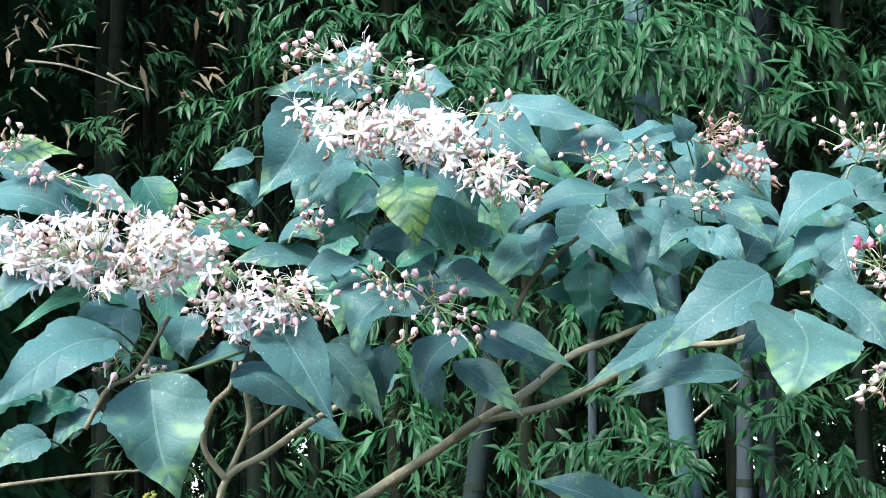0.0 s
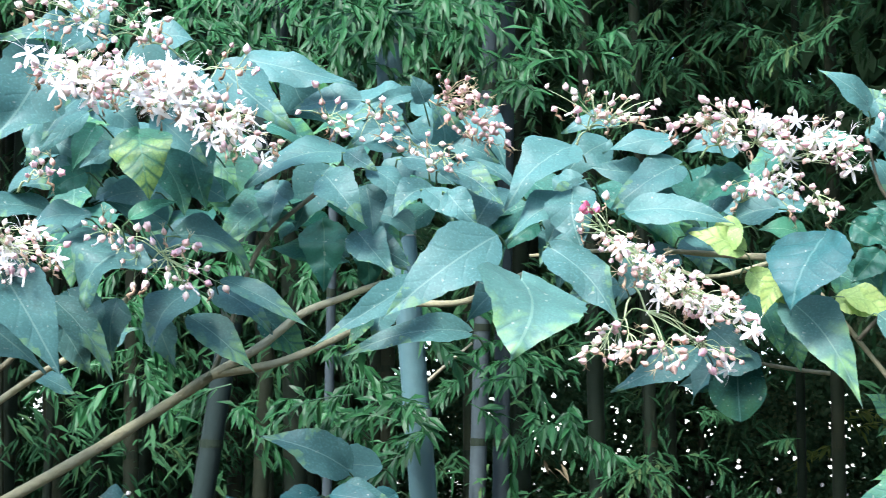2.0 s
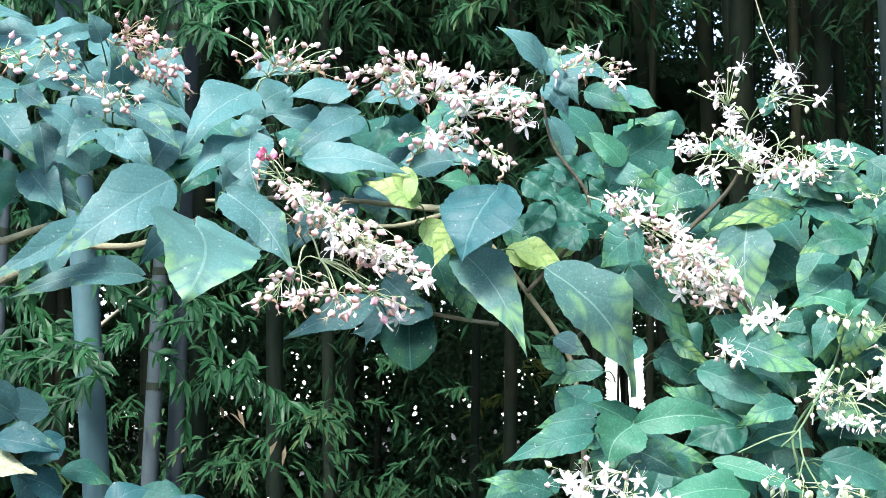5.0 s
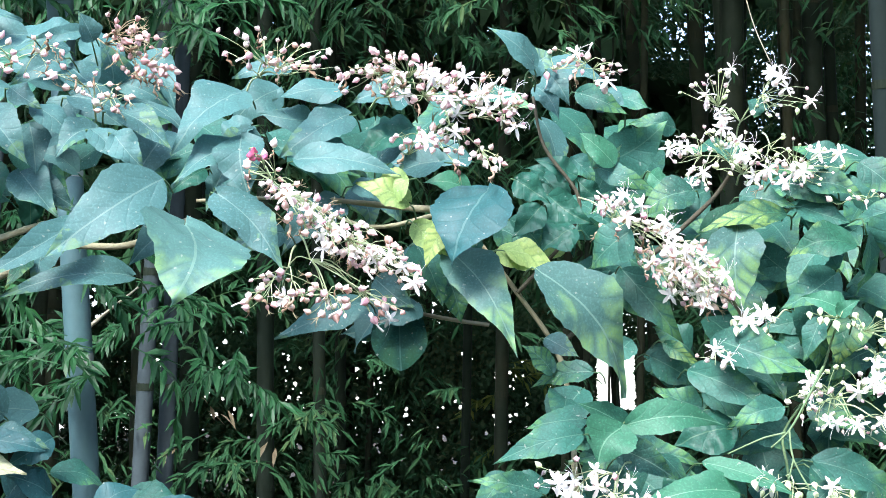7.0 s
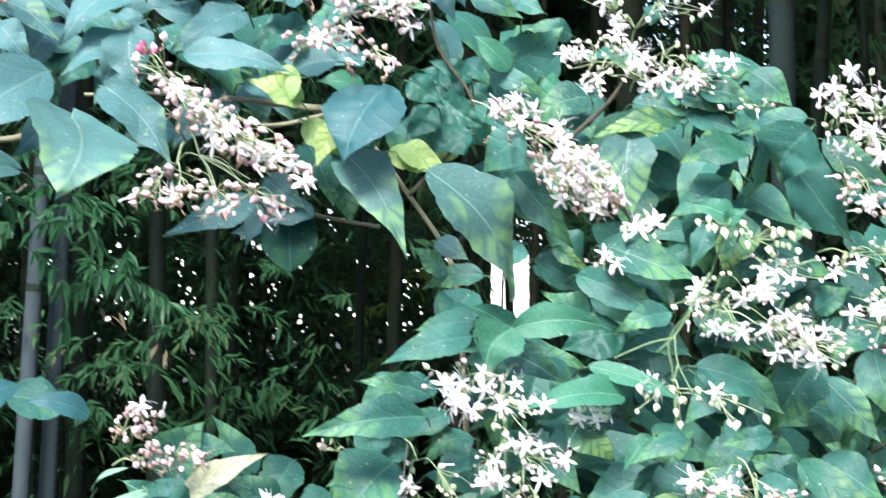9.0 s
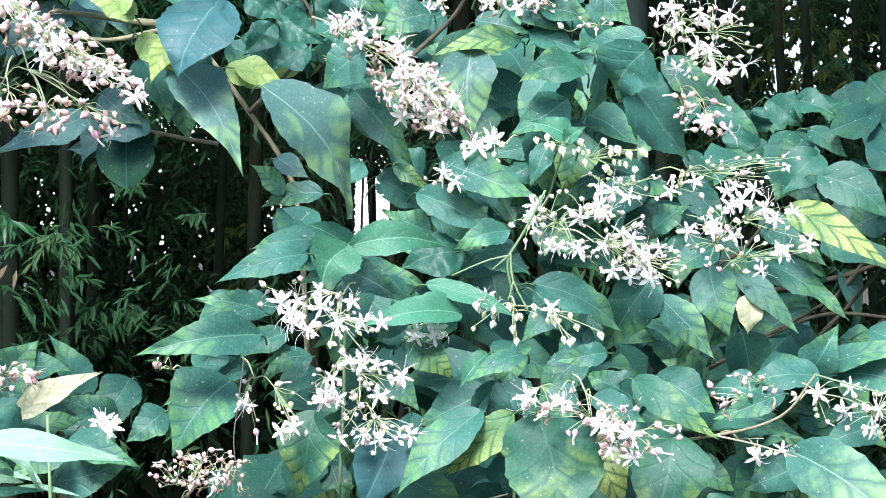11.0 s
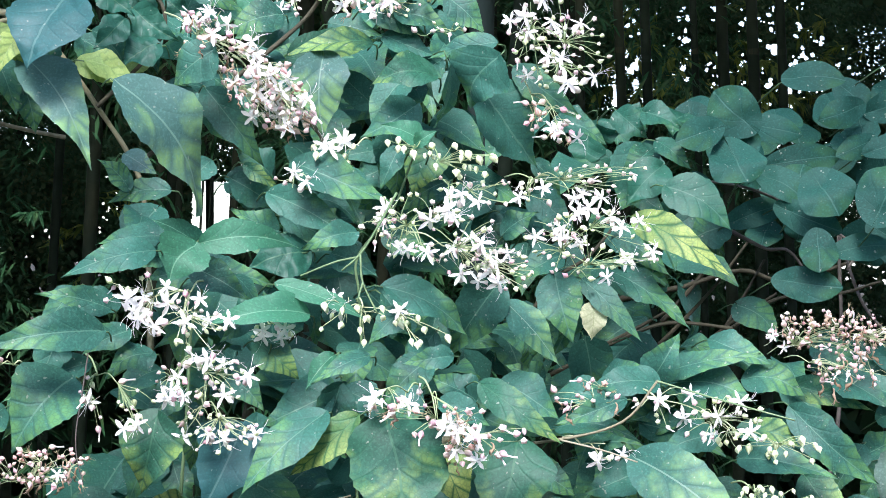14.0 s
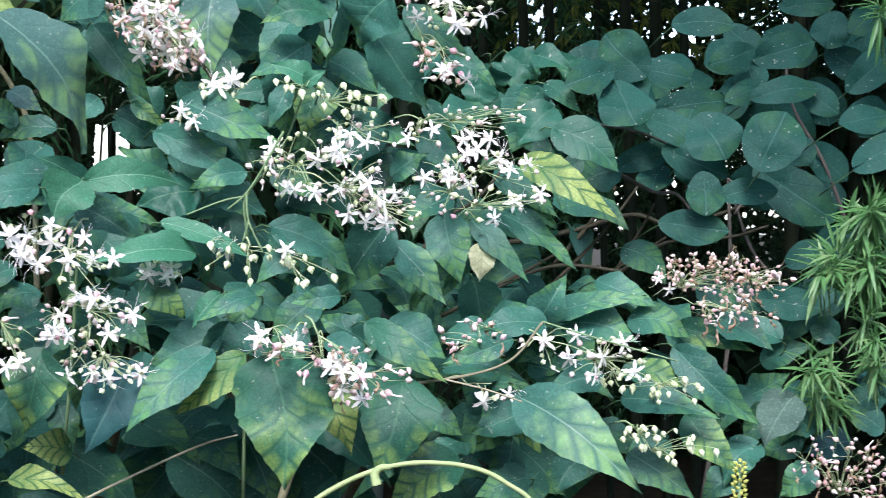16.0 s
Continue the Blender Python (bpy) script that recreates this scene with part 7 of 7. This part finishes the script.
spray_zone((-0.41, 3.38, 1.63), 0.05, 0.07, 34, 0.055)
spray_zone((-0.53, 3.56, 1.76), 0.07, 0.06, 26, 0.055)
spray_zone((-0.45, 4.61, 1.49), 0.16, 0.07, 20, 0.055)
spray_zone((-0.26, 4.82, 1.64), 0.09, 0.07, 14, 0.055)
dwarf_bamboo((1.226, 2.138, 1.518), 0.016, 0.016, 6, 0.055)
dwarf_bamboo((1.205, 2.144, 1.487), 0.019, 0.011, 5, 0.050)
dwarf_bamboo((1.185, 2.148, 1.431), 0.030, 0.022, 9, 0.050)
spray_zone((-1.12, 3.17, 1.89), 0.10, 0.07, 45, 0.055)
spray_zone((-0.93, 3.15, 1.99), 0.07, 0.08, 40, 0.055)
dwarf_bamboo((1.232, 2.135, 1.425), 0.022, 0.030, 9, 0.050)
dwarf_bamboo((1.172, 2.150, 1.301), 0.024, 0.019, 8, 0.042)
dwarf_bamboo((1.169, 2.150, 1.260), 0.022, 0.015, 5, 0.042)
dwarf_bamboo((1.242, 2.130, 1.315), 0.019, 0.026, 6, 0.042)
dwarf_bamboo((1.229, 2.141, 1.773), 0.009, 0.022, 4, 0.045)
dwarf_bamboo((1.230, 2.134, 1.359), 0.019, 0.019, 5, 0.042)
spray_zone((0.35, 8.49, 1.64), 0.132, 0.185, 50, 0.09, YELLOW_GROVE_LEAF)
spray_zone((2.67, 8.01, 2.50), 0.106, 0.211, 50, 0.09, YELLOW_GROVE_LEAF)
spray_zone((2.82, 7.98, 2.37), 0.079, 0.106, 24, 0.09, YELLOW_GROVE_LEAF)
spray_zone((2.72, 7.79, 2.58), 0.14, 0.16, 45, 0.075, YELLOW_GROVE_LEAF)
spray_zone((2.88, 7.75, 2.44), 0.14, 0.16, 45, 0.075, YELLOW_GROVE_LEAF)
spray_zone((3.16, 7.69, 2.60), 0.14, 0.16, 45, 0.075, YELLOW_GROVE_LEAF)
spray_zone((3.34, 7.65, 2.45), 0.14, 0.16, 45, 0.075, YELLOW_GROVE_LEAF)
spray_zone((3.54, 7.60, 2.53), 0.14, 0.16, 45, 0.075, YELLOW_GROVE_LEAF)
spray_zone((3.07, 7.71, 2.37), 0.14, 0.16, 45, 0.075, YELLOW_GROVE_LEAF)


ring = [(1.0, -0.012), (1.06, -0.006), (1.035, 0.0), (1.05, 0.006), (0.99, 0.011)]
JOINT = make("joint", [(r * math.cos(a * 0.5236), r * math.sin(a * 0.5236), z) for r, z in ring for a in range(12)],
             [(j * 12 + a, j * 12 + (a + 1) % 12, j * 12 + 12 + (a + 1) % 12, j * 12 + 12 + a) for j in range(4) for a in range(12)], [NODE])
# joints of the inner stems take the skin darkened for shade
JOINT_SHADED = JOINT.copy()
JOINT_SHADED.materials[0] = CULM_SHADED


def bamboo(foot, lean, radius, skin=None, height=7.0, label="grey-green bamboo stem with ringed joints"):
    """One culm: segments between swollen, ridged joints."""
    base = thing("bamboo", foot, label, "bamboo", "bamboo stems")
    rings, z, k = [], 0.0, 0
    while z < height:
        step = 0.24 + 0.012 * min(k, 10)
        r = radius * (1 - 0.06 * z)
        rings += [(z, r * 0.99), (z + 0.006, r * 1.0), (z + 0.014, r * 0.98), (z + step - 0.012, r * 0.985)]
        z, k = z + step, k + 1
    line = [(np.array([lean[0] * q + foot[0], lean[1] * q + foot[1], q]), r) for q, r in rings]
    verts = [p + r * np.array([math.cos(a * 0.5236), math.sin(a * 0.5236), 0]) for p, r in line for a in range(12)]
    faces = [(j * 12 + a, j * 12 + (a + 1) % 12, j * 12 + 12 + (a + 1) % 12, j * 12 + 12 + a) for j in range(len(line) - 1) for a in range(12)]
    part("culm", make("culm", verts, faces, [skin or CULM]), base)
    for p, r in line[1::4]:
        joint = new("joint", JOINT if skin is CULM else JOINT_SHADED)
        joint.parent = base
        joint.matrix_basis = Matrix.LocRotScale(Vector(p) - Vector(foot), None, (r, r, 1))
    return base


bamboo((-0.53, 3.19, 0.00), (-0.044, -0.108), 0.026, CULM)
bamboo((1.11, 4.32, 0.00), (-0.049, -0.141), 0.034, CULM_DIM)
bamboo((-1.74, 4.62, 0.00), (0.199, -0.086), 0.033, CULM_DIM)
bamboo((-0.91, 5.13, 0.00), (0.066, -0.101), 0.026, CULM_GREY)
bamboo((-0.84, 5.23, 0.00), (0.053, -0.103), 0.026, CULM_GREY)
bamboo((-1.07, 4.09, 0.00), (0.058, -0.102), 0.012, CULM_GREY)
bamboo((1.21, 5.02, 0.00), (0.041, -0.108), 0.023, CULM_SHADED)
bamboo((2.18, 6.12, 0.00), (-0.093, -0.077), 0.020, CULM_SHADED)
bamboo((2.27, 6.09, 0.00), (-0.095, -0.076), 0.020, CULM_SHADED)
bamboo((2.52, 5.99, 0.00), (-0.098, -0.073), 0.023, CULM_SHADED)
bamboo((2.62, 5.95, 0.00), (-0.100, -0.071), 0.023, CULM_SHADED)
bamboo((2.43, 6.03, 0.00), (-0.097, -0.074), 0.014, CULM_SHADED)
bamboo((2.71, 5.91, 0.00), (-0.101, -0.070), 0.018, CULM_SHADED)
bamboo((0.49, 6.62, 0.00), (0.026, -0.027), 0.014, CULM_SHADED)
bamboo((0.68, 6.60, 0.00), (0.028, -0.028), 0.016, CULM_SHADED)
bamboo((0.57, 6.61, 0.00), (0.027, -0.027), 0.005, CULM_SHADED)
bamboo((0.60, 6.61, 0.00), (0.027, -0.028), 0.005, CULM_SHADED)
bamboo((0.42, 6.62, 0.00), (0.025, -0.027), 0.018, CULM_SHADED)
bamboo((0.19, 6.64, 0.00), (0.023, -0.026), 0.027, CULM_SHADED)

def dead_twig(points, r0, r1):
    ob = thing("dead_twig", points[0], "thin bare dead twig caught among bamboo leaves", "twig", "dead twigs")
    tv, tf = tube(smooth_line(points, 5), r0, r1, 5, 0.12, grove_rng)
    part("stem", make("stem", tv, tf, [WOOD["p"]]), ob)


dead_twig([(-2.425, 4.027, 2.766), (-2.354, 4.048, 2.781), (-2.274, 4.075, 2.771)], 0.004, 0.002)
dead_twig([(-2.461, 4.019, 2.744), (-2.371, 4.050, 2.731), (-2.303, 4.076, 2.708), (-2.233, 4.104, 2.677)], 0.004, 0.002)
dead_twig([(-2.309, 4.176, 2.732), (-2.261, 4.197, 2.701), (-2.220, 4.213, 2.686)], 0.004, 0.002)
dead_twig([(-2.452, 4.033, 2.675), (-2.413, 4.052, 2.638)], 0.004, 0.002)
dead_twig([(-0.631, 3.251, 1.694), (-0.595, 3.252, 1.724), (-0.543, 3.253, 1.765)], 0.004, 0.002)
pts = zone_points(grove_rng, (-2.34, 4.11, 2.74), 0.28, 0.20, 22, 0.3) + zone_points(grove_rng, (-1.97, 4.18, 2.76), 0.20, 0.12, 8, 0.3) + zone_points(grove_rng, (-0.40, 4.72, 1.49), 0.40, 0.10, 4, 0.3)
v, f = sprays(grove_rng, pts, 0.05, 0.22, (2, 4), 1.5)
tagged(new("dead_leaves", make("dead_leaves", v, f, [DEAD_LEAF], smooth=False)), "withered brown bamboo leaves hanging in the grove", "dead leaves", kind="stuff")

# openings to the sky between the far clumps: sideways and upward slopes from the clearing
OPEN = [
    (0.087, 0.109, 0.009, 0.045),
    (0.375, 0.384, -0.026, -0.014),
]


def in_the_open(x, y, z, margin):
    return any(a - margin < x / y < b + margin and c - margin < (z - 1.5) / y < d + margin for a, b, c, d in OPEN)


# small gaps where the sky glints through: areas as above with the number of gaps and their usual half width
GLINTS = [
    (0.131, 0.151, 0.211, 0.231, 10, 0.0011),
    (0.222, 0.246, 0.154, 0.215, 18, 0.0010),
    (0.181, 0.219, 0.170, 0.215, 4, 0.0009),
    (0.106, 0.132, 0.007, 0.032, 6, 0.0012),
    (-0.193, -0.185, 0.060, 0.080, 7, 0.0014),
    (-0.127, -0.104, 0.007, 0.035, 13, 0.0014),
    (-0.098, -0.073, 0.013, 0.035, 8, 0.0012),
    (-0.096, -0.073, -0.027, -0.004, 14, 0.0012),
    (-0.060, -0.048, -0.037, -0.027, 4, 0.0016),
    (-0.188, -0.138, 0.029, 0.050, 6, 0.0012),
    (-0.061, 0.011, 0.029, 0.075, 14, 0.0011),
    (-0.221, -0.206, -0.008, 0.007, 4, 0.0016),
    (-0.180, -0.098, -0.036, 0.019, 8, 0.0011),
    (-0.073, 0.007, -0.027, 0.029, 9, 0.0011),
    (0.029, 0.054, -0.011, 0.039, 26, 0.0012),
    (-0.017, 0.029, -0.036, 0.032, 14, 0.0012),
    (0.326, 0.349, 0.096, 0.129, 46, 0.0022),
    (0.327, 0.347, 0.130, 0.153, 16, 0.0014),
    (0.362, 0.375, 0.112, 0.160, 26, 0.0016),
    (0.388, 0.401, 0.109, 0.132, 20, 0.0018),
    (0.403, 0.417, 0.100, 0.163, 44, 0.0018),
    (0.418, 0.445, 0.101, 0.137, 46, 0.0022),
    (0.417, 0.444, 0.139, 0.164, 22, 0.0016),
    (0.444, 0.459, 0.102, 0.152, 26, 0.0016),
    (0.458, 0.495, 0.104, 0.146, 14, 0.0012),
    (0.373, 0.404, 0.143, 0.161, 8, 0.0012),
    (0.524, 0.538, 0.085, 0.141, 9, 0.0014),
    (0.377, 0.388, 0.059, 0.068, 4, 0.0010),
    (0.396, 0.436, 0.024, 0.033, 8, 0.0018),
    (0.526, 0.536, 0.091, 0.131, 5, 0.0012),
    (0.374, 0.426, -0.016, 0.024, 50, 0.0017),
    (0.458, 0.501, -0.014, 0.017, 26, 0.0019),
    (0.316, 0.374, -0.042, -0.024, 14, 0.0011),
    (0.424, 0.504, -0.033, -0.011, 10, 0.0011),
    (0.379, 0.500, 0.022, 0.098, 16, 0.0011),
    (-0.209, -0.180, 0.057, 0.088, 12, 0.0014),
    (-0.088, -0.069, 0.009, 0.046, 14, 0.0016),
    (-0.052, 0.071, -0.013, 0.049, 40, 0.0014),
    (-0.518, -0.502, 0.213, 0.224, 6, 0.0014),
    (-0.424, -0.412, 0.047, 0.060, 6, 0.0016),
    (-0.493, -0.472, 0.025, 0.040, 8, 0.0016),
    (-0.151, -0.104, 0.017, 0.051, 18, 0.0014),
    (0.376, 0.391, -0.036, -0.003, 12, 0.0014),
]
glint_rng = np.random.default_rng(8)
gaps = []
for a, b, c, d, count, size in GLINTS:
    columns = glint_rng.uniform(a, b, max(2, count // 3))
    x = glint_rng.choice(columns, count) + glint_rng.normal(0, 0.0022, count)
    gaps += list(zip(x, glint_rng.uniform(c, d, count), 0.52 * size * np.minimum(1.7, glint_rng.lognormal(-0.15, 0.5, count))))
gaps = np.array(gaps)


def thin_out(verts, faces):
    """Leave out the leaves that would close a gap."""
    verts = np.array(verts)
    slope = np.stack([verts[:, 0] / np.maximum(verts[:, 1], 0.5), (verts[:, 2] - 1.5) / np.maximum(verts[:, 1], 0.5)], 1)
    quads = len(verts) // 7
    leaf_points = slope[:quads * 7].reshape(quads, 7, 2)
    start, along = leaf_points[:, 0], leaf_points[:, 6] - leaf_points[:, 0]
    span = (along ** 2).sum(1) + 1e-12
    half = np.hypot(*(leaf_points[:, 1] - leaf_points[:, 3]).T) / 2
    keep = np.ones(quads, bool)
    for x, z, r in gaps:
        near = np.flatnonzero((np.abs(start[:, 0] - x) < 0.05) & (np.abs(start[:, 1] - z) < 0.05))
        off = np.array([x, z]) - start[near]
        q = np.clip((off * along[near]).sum(1) / span[near], 0, 1)
        d = np.hypot(*(off - along[near] * q[:, None]).T)
        keep[near[d < r + 0.5 * half[near]]] = False
    kept = np.flatnonzero(keep)
    pattern = np.array([(0, 2, 1), (0, 3, 2), (1, 2, 4), (2, 3, 5), (2, 5, 4), (4, 5, 6)])
    new_verts = verts[:quads * 7].reshape(quads, 7, 3)[kept].reshape(-1, 3)
    new_faces = (np.arange(len(kept))[:, None, None] * 7 + pattern[None]).reshape(-1, 3)
    return list(new_verts), [tuple(int(q) for q in fc) for fc in new_faces]


# stems that stand close together deep in the grove, shade painted as dark skin
deep_stem = bamboo((-2.9, 7.2, 0.0), (0.0, 0.0), 0.04, CULM_SHADED, 5.2, "bamboo stem deep in the grove, its shade put into a dark skin")
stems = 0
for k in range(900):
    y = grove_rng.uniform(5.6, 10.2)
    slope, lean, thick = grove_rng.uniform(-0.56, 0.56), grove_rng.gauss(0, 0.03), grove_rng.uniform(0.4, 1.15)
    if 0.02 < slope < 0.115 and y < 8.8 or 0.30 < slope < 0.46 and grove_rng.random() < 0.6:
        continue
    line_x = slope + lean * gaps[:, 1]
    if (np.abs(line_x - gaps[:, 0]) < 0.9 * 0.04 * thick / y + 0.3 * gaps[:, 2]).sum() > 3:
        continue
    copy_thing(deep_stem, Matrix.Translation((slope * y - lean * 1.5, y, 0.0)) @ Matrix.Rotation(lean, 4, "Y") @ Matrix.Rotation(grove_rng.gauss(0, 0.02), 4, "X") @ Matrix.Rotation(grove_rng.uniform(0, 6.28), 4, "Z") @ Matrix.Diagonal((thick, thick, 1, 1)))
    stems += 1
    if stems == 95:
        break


def leaflets(rng, centres, length, wide):
    """Small pointed leaves, one face each, scattered round the places given: an array of leaves by four corners."""
    o = np.asarray(centres, float)
    n = len(o)
    d = rng.normal(0, 1, (n, 3)) + np.array([0, 0, -0.3])
    face = rng.normal(0, 0.45, (n, 3)) + np.array([0, -1, 0.35])
    face /= np.linalg.norm(face, axis=1)[:, None]
    d -= face * (d * face).sum(1)[:, None]
    d /= np.linalg.norm(d, axis=1)[:, None]
    s = np.cross(d, face)
    ln = (length * rng.uniform(0.6, 1.3, n))[:, None]
    wd = ln * wide * 0.5 * rng.uniform(0.75, 1.2, n)[:, None]
    return np.stack([o - d * ln * 0.45, o + s * wd, o + d * ln * 0.55, o - s * wd], 1)


def open_gaps(leaves):
    """Leave out the leaflets that would close a gap."""
    slope = np.stack([leaves[:, :, 0] / leaves[:, :, 1], (leaves[:, :, 2] - 1.5) / leaves[:, :, 1]], 2)
    start, along = slope[:, 0], slope[:, 2] - slope[:, 0]
    span = (along ** 2).sum(1) + 1e-12
    half = np.hypot(*(slope[:, 1] - slope[:, 3]).T) / 2
    keep = np.ones(len(leaves), bool)
    for x, z, r in gaps:
        near = np.flatnonzero((np.abs(start[:, 0] - x) < 0.03) & (np.abs(start[:, 1] - z) < 0.03))
        off = np.array([x, z]) - start[near]
        q = np.clip((off * along[near]).sum(1) / span[near], 0, 1)
        keep[near[np.hypot(*(off - along[near] * q[:, None]).T) < r + 0.55 * half[near] * (1 - np.abs(2 * q - 0.9))]] = False
    return leaves[keep]


def leaflet_mesh(name, leaves, skin):
    verts = leaves.reshape(-1, 3)
    return make(name, verts, np.arange(len(verts)).reshape(-1, 4).tolist(), [skin], smooth=False)


# shaded foliage deeper in, the grove's far side, its unseen sides and canopy
pts = []
for k in range(6500):
    y = grove_rng.uniform(4.8, 9.5)
    across, rise = grove_rng.uniform(-0.55, 0.40), grove_rng.uniform(-0.14, 0.34)
    if -0.26 < across < 0.12 and rise < 0.075 and grove_rng.random() < (0.72 if rise > -0.01 else 0.45):
        continue
    if 0.06 < across < 0.26 and rise > 0.1 and grove_rng.random() < 0.6:
        continue
    if not in_the_open(across * y, y, 1.5 + y * rise, 0.012):
        pts.append((across * y, y, 1.5 + y * rise))
v, f = thin_out(*sprays(grove_rng, pts, 0.06, 0.2, (7, 11), 2.0))
tagged(new("grove_foliage", make("grove_foliage", v, f, [GROVE_LEAF], smooth=False)), "shaded bamboo foliage deep in the grove", "bamboo leaves", kind="stuff")
far_rng = np.random.default_rng(19)
y = far_rng.uniform(10.5, 13.5, 150000)
far = np.stack([far_rng.uniform(-0.64, 0.64, len(y)) * y, y, far_rng.uniform(-0.2, 9.5, len(y))], 1)
across, rise = far[:, 0] / far[:, 1], (far[:, 2] - 1.5) / far[:, 1]
closed = np.ones(len(far), bool)
for a, b, c, d in [q[:4] for q in GLINTS] + [(a - 0.012, b + 0.012, c - 0.012, d + 0.012) for a, b, c, d in OPEN]:
    closed &= ~((a - 0.010 < across) & (across < b + 0.010) & (c - 0.010 < rise) & (rise < d + 0.010))
broad = leaflets(far_rng, far[closed], 0.24, 0.4)
fine = []
for a, b, c, d in [q[:4] for q in GLINTS] + [(a - 0.02, b + 0.02, c - 0.02, d + 0.02) for a, b, c, d in OPEN]:
    count = int(1700000 * (b - a + 0.036) * (d - c + 0.036))
    y = far_rng.uniform(9.6, 12.0, count)
    fine.append(np.stack([far_rng.uniform(a - 0.018, b + 0.018, count) * y, y, 1.5 + far_rng.uniform(c - 0.018, d + 0.018, count) * y], 1))
fine = np.concatenate(fine)
across, rise = fine[:, 0] / fine[:, 1], (fine[:, 2] - 1.5) / fine[:, 1]
for a, b, c, d in OPEN:
    inside = (a < across) & (across < b) & (c < rise) & (rise < d)
    fine, across, rise = fine[~inside], across[~inside], rise[~inside]
fine = leaflets(far_rng, fine, 0.034, 0.55)
tagged(new("far_foliage", leaflet_mesh("far_foliage", open_gaps(np.concatenate([broad, fine])), FAR_LEAF)), "far dark foliage with bright gaps of sky", "foliage", kind="stuff")
# side curtains beyond the view, added to stop light leaking into the grove
pts = []
for k in range(5200):
    y = grove_rng.uniform(3.6, 13.0)
    pts.append((math.copysign(grove_rng.uniform(0.60, 0.78) * max(y, 6.5), grove_rng.uniform(-1, 1)), y, grove_rng.uniform(0.0, 7.5)))
v, f = sprays(grove_rng, pts, 0.30, 0.26, (4, 7))
tagged(new("grove_edge", make("grove_edge", v, f, [GROVE_LEAF], smooth=False)), "unseen dense dark foliage added at the sides of the grove to block light", "foliage", kind="stuff")
# out-of-view canopy and overhang on the right, added to keep light off
pts = [(grove_rng.uniform(-9, 9), y, 3.2 + 0.25 * (y - 3) + grove_rng.uniform(0, 2.4)) for y in (grove_rng.uniform(3.2, 13) for k in range(6300))]
pts += [(x, grove_rng.uniform(1.0, 4.2), 2.7 + 0.25 * abs(x - 2.2) + grove_rng.uniform(0, 1.3)) for x in (grove_rng.uniform(0.95, 4.5) for k in range(750))]
v, f = sprays(grove_rng, pts, 0.34, 0.26, (4, 7))
tagged(new("bamboo_canopy", make("bamboo_canopy", v, f, [GROVE_LEAF], smooth=False)), "unseen overhanging canopy added above the bamboo grove to shade it", "bamboo leaves", kind="stuff")

# unseen wooded bank added behind the viewer to cut the low sky light
pts = []
for k in range(5500):
    a = grove_rng.uniform(math.pi * 0.92, math.pi * 2.08)
    r = grove_rng.uniform(6.0, 9.0)
    pts.append((r * 1.25 * math.cos(a), r * math.sin(a) - 0.5, grove_rng.uniform(0.0, 5.2 if math.cos(a) > -0.35 else 3.2) * (0.8 + 0.2 * math.sin(a * 9))))
v, f = sprays(grove_rng, pts, 0.62, 0.42, (4, 7))
tagged(new("tree_belt", make("tree_belt", v, f, [GROVE_LEAF], smooth=False)), "unseen dark belt of trees added behind the viewer to block low sky light", "trees", kind="stuff")
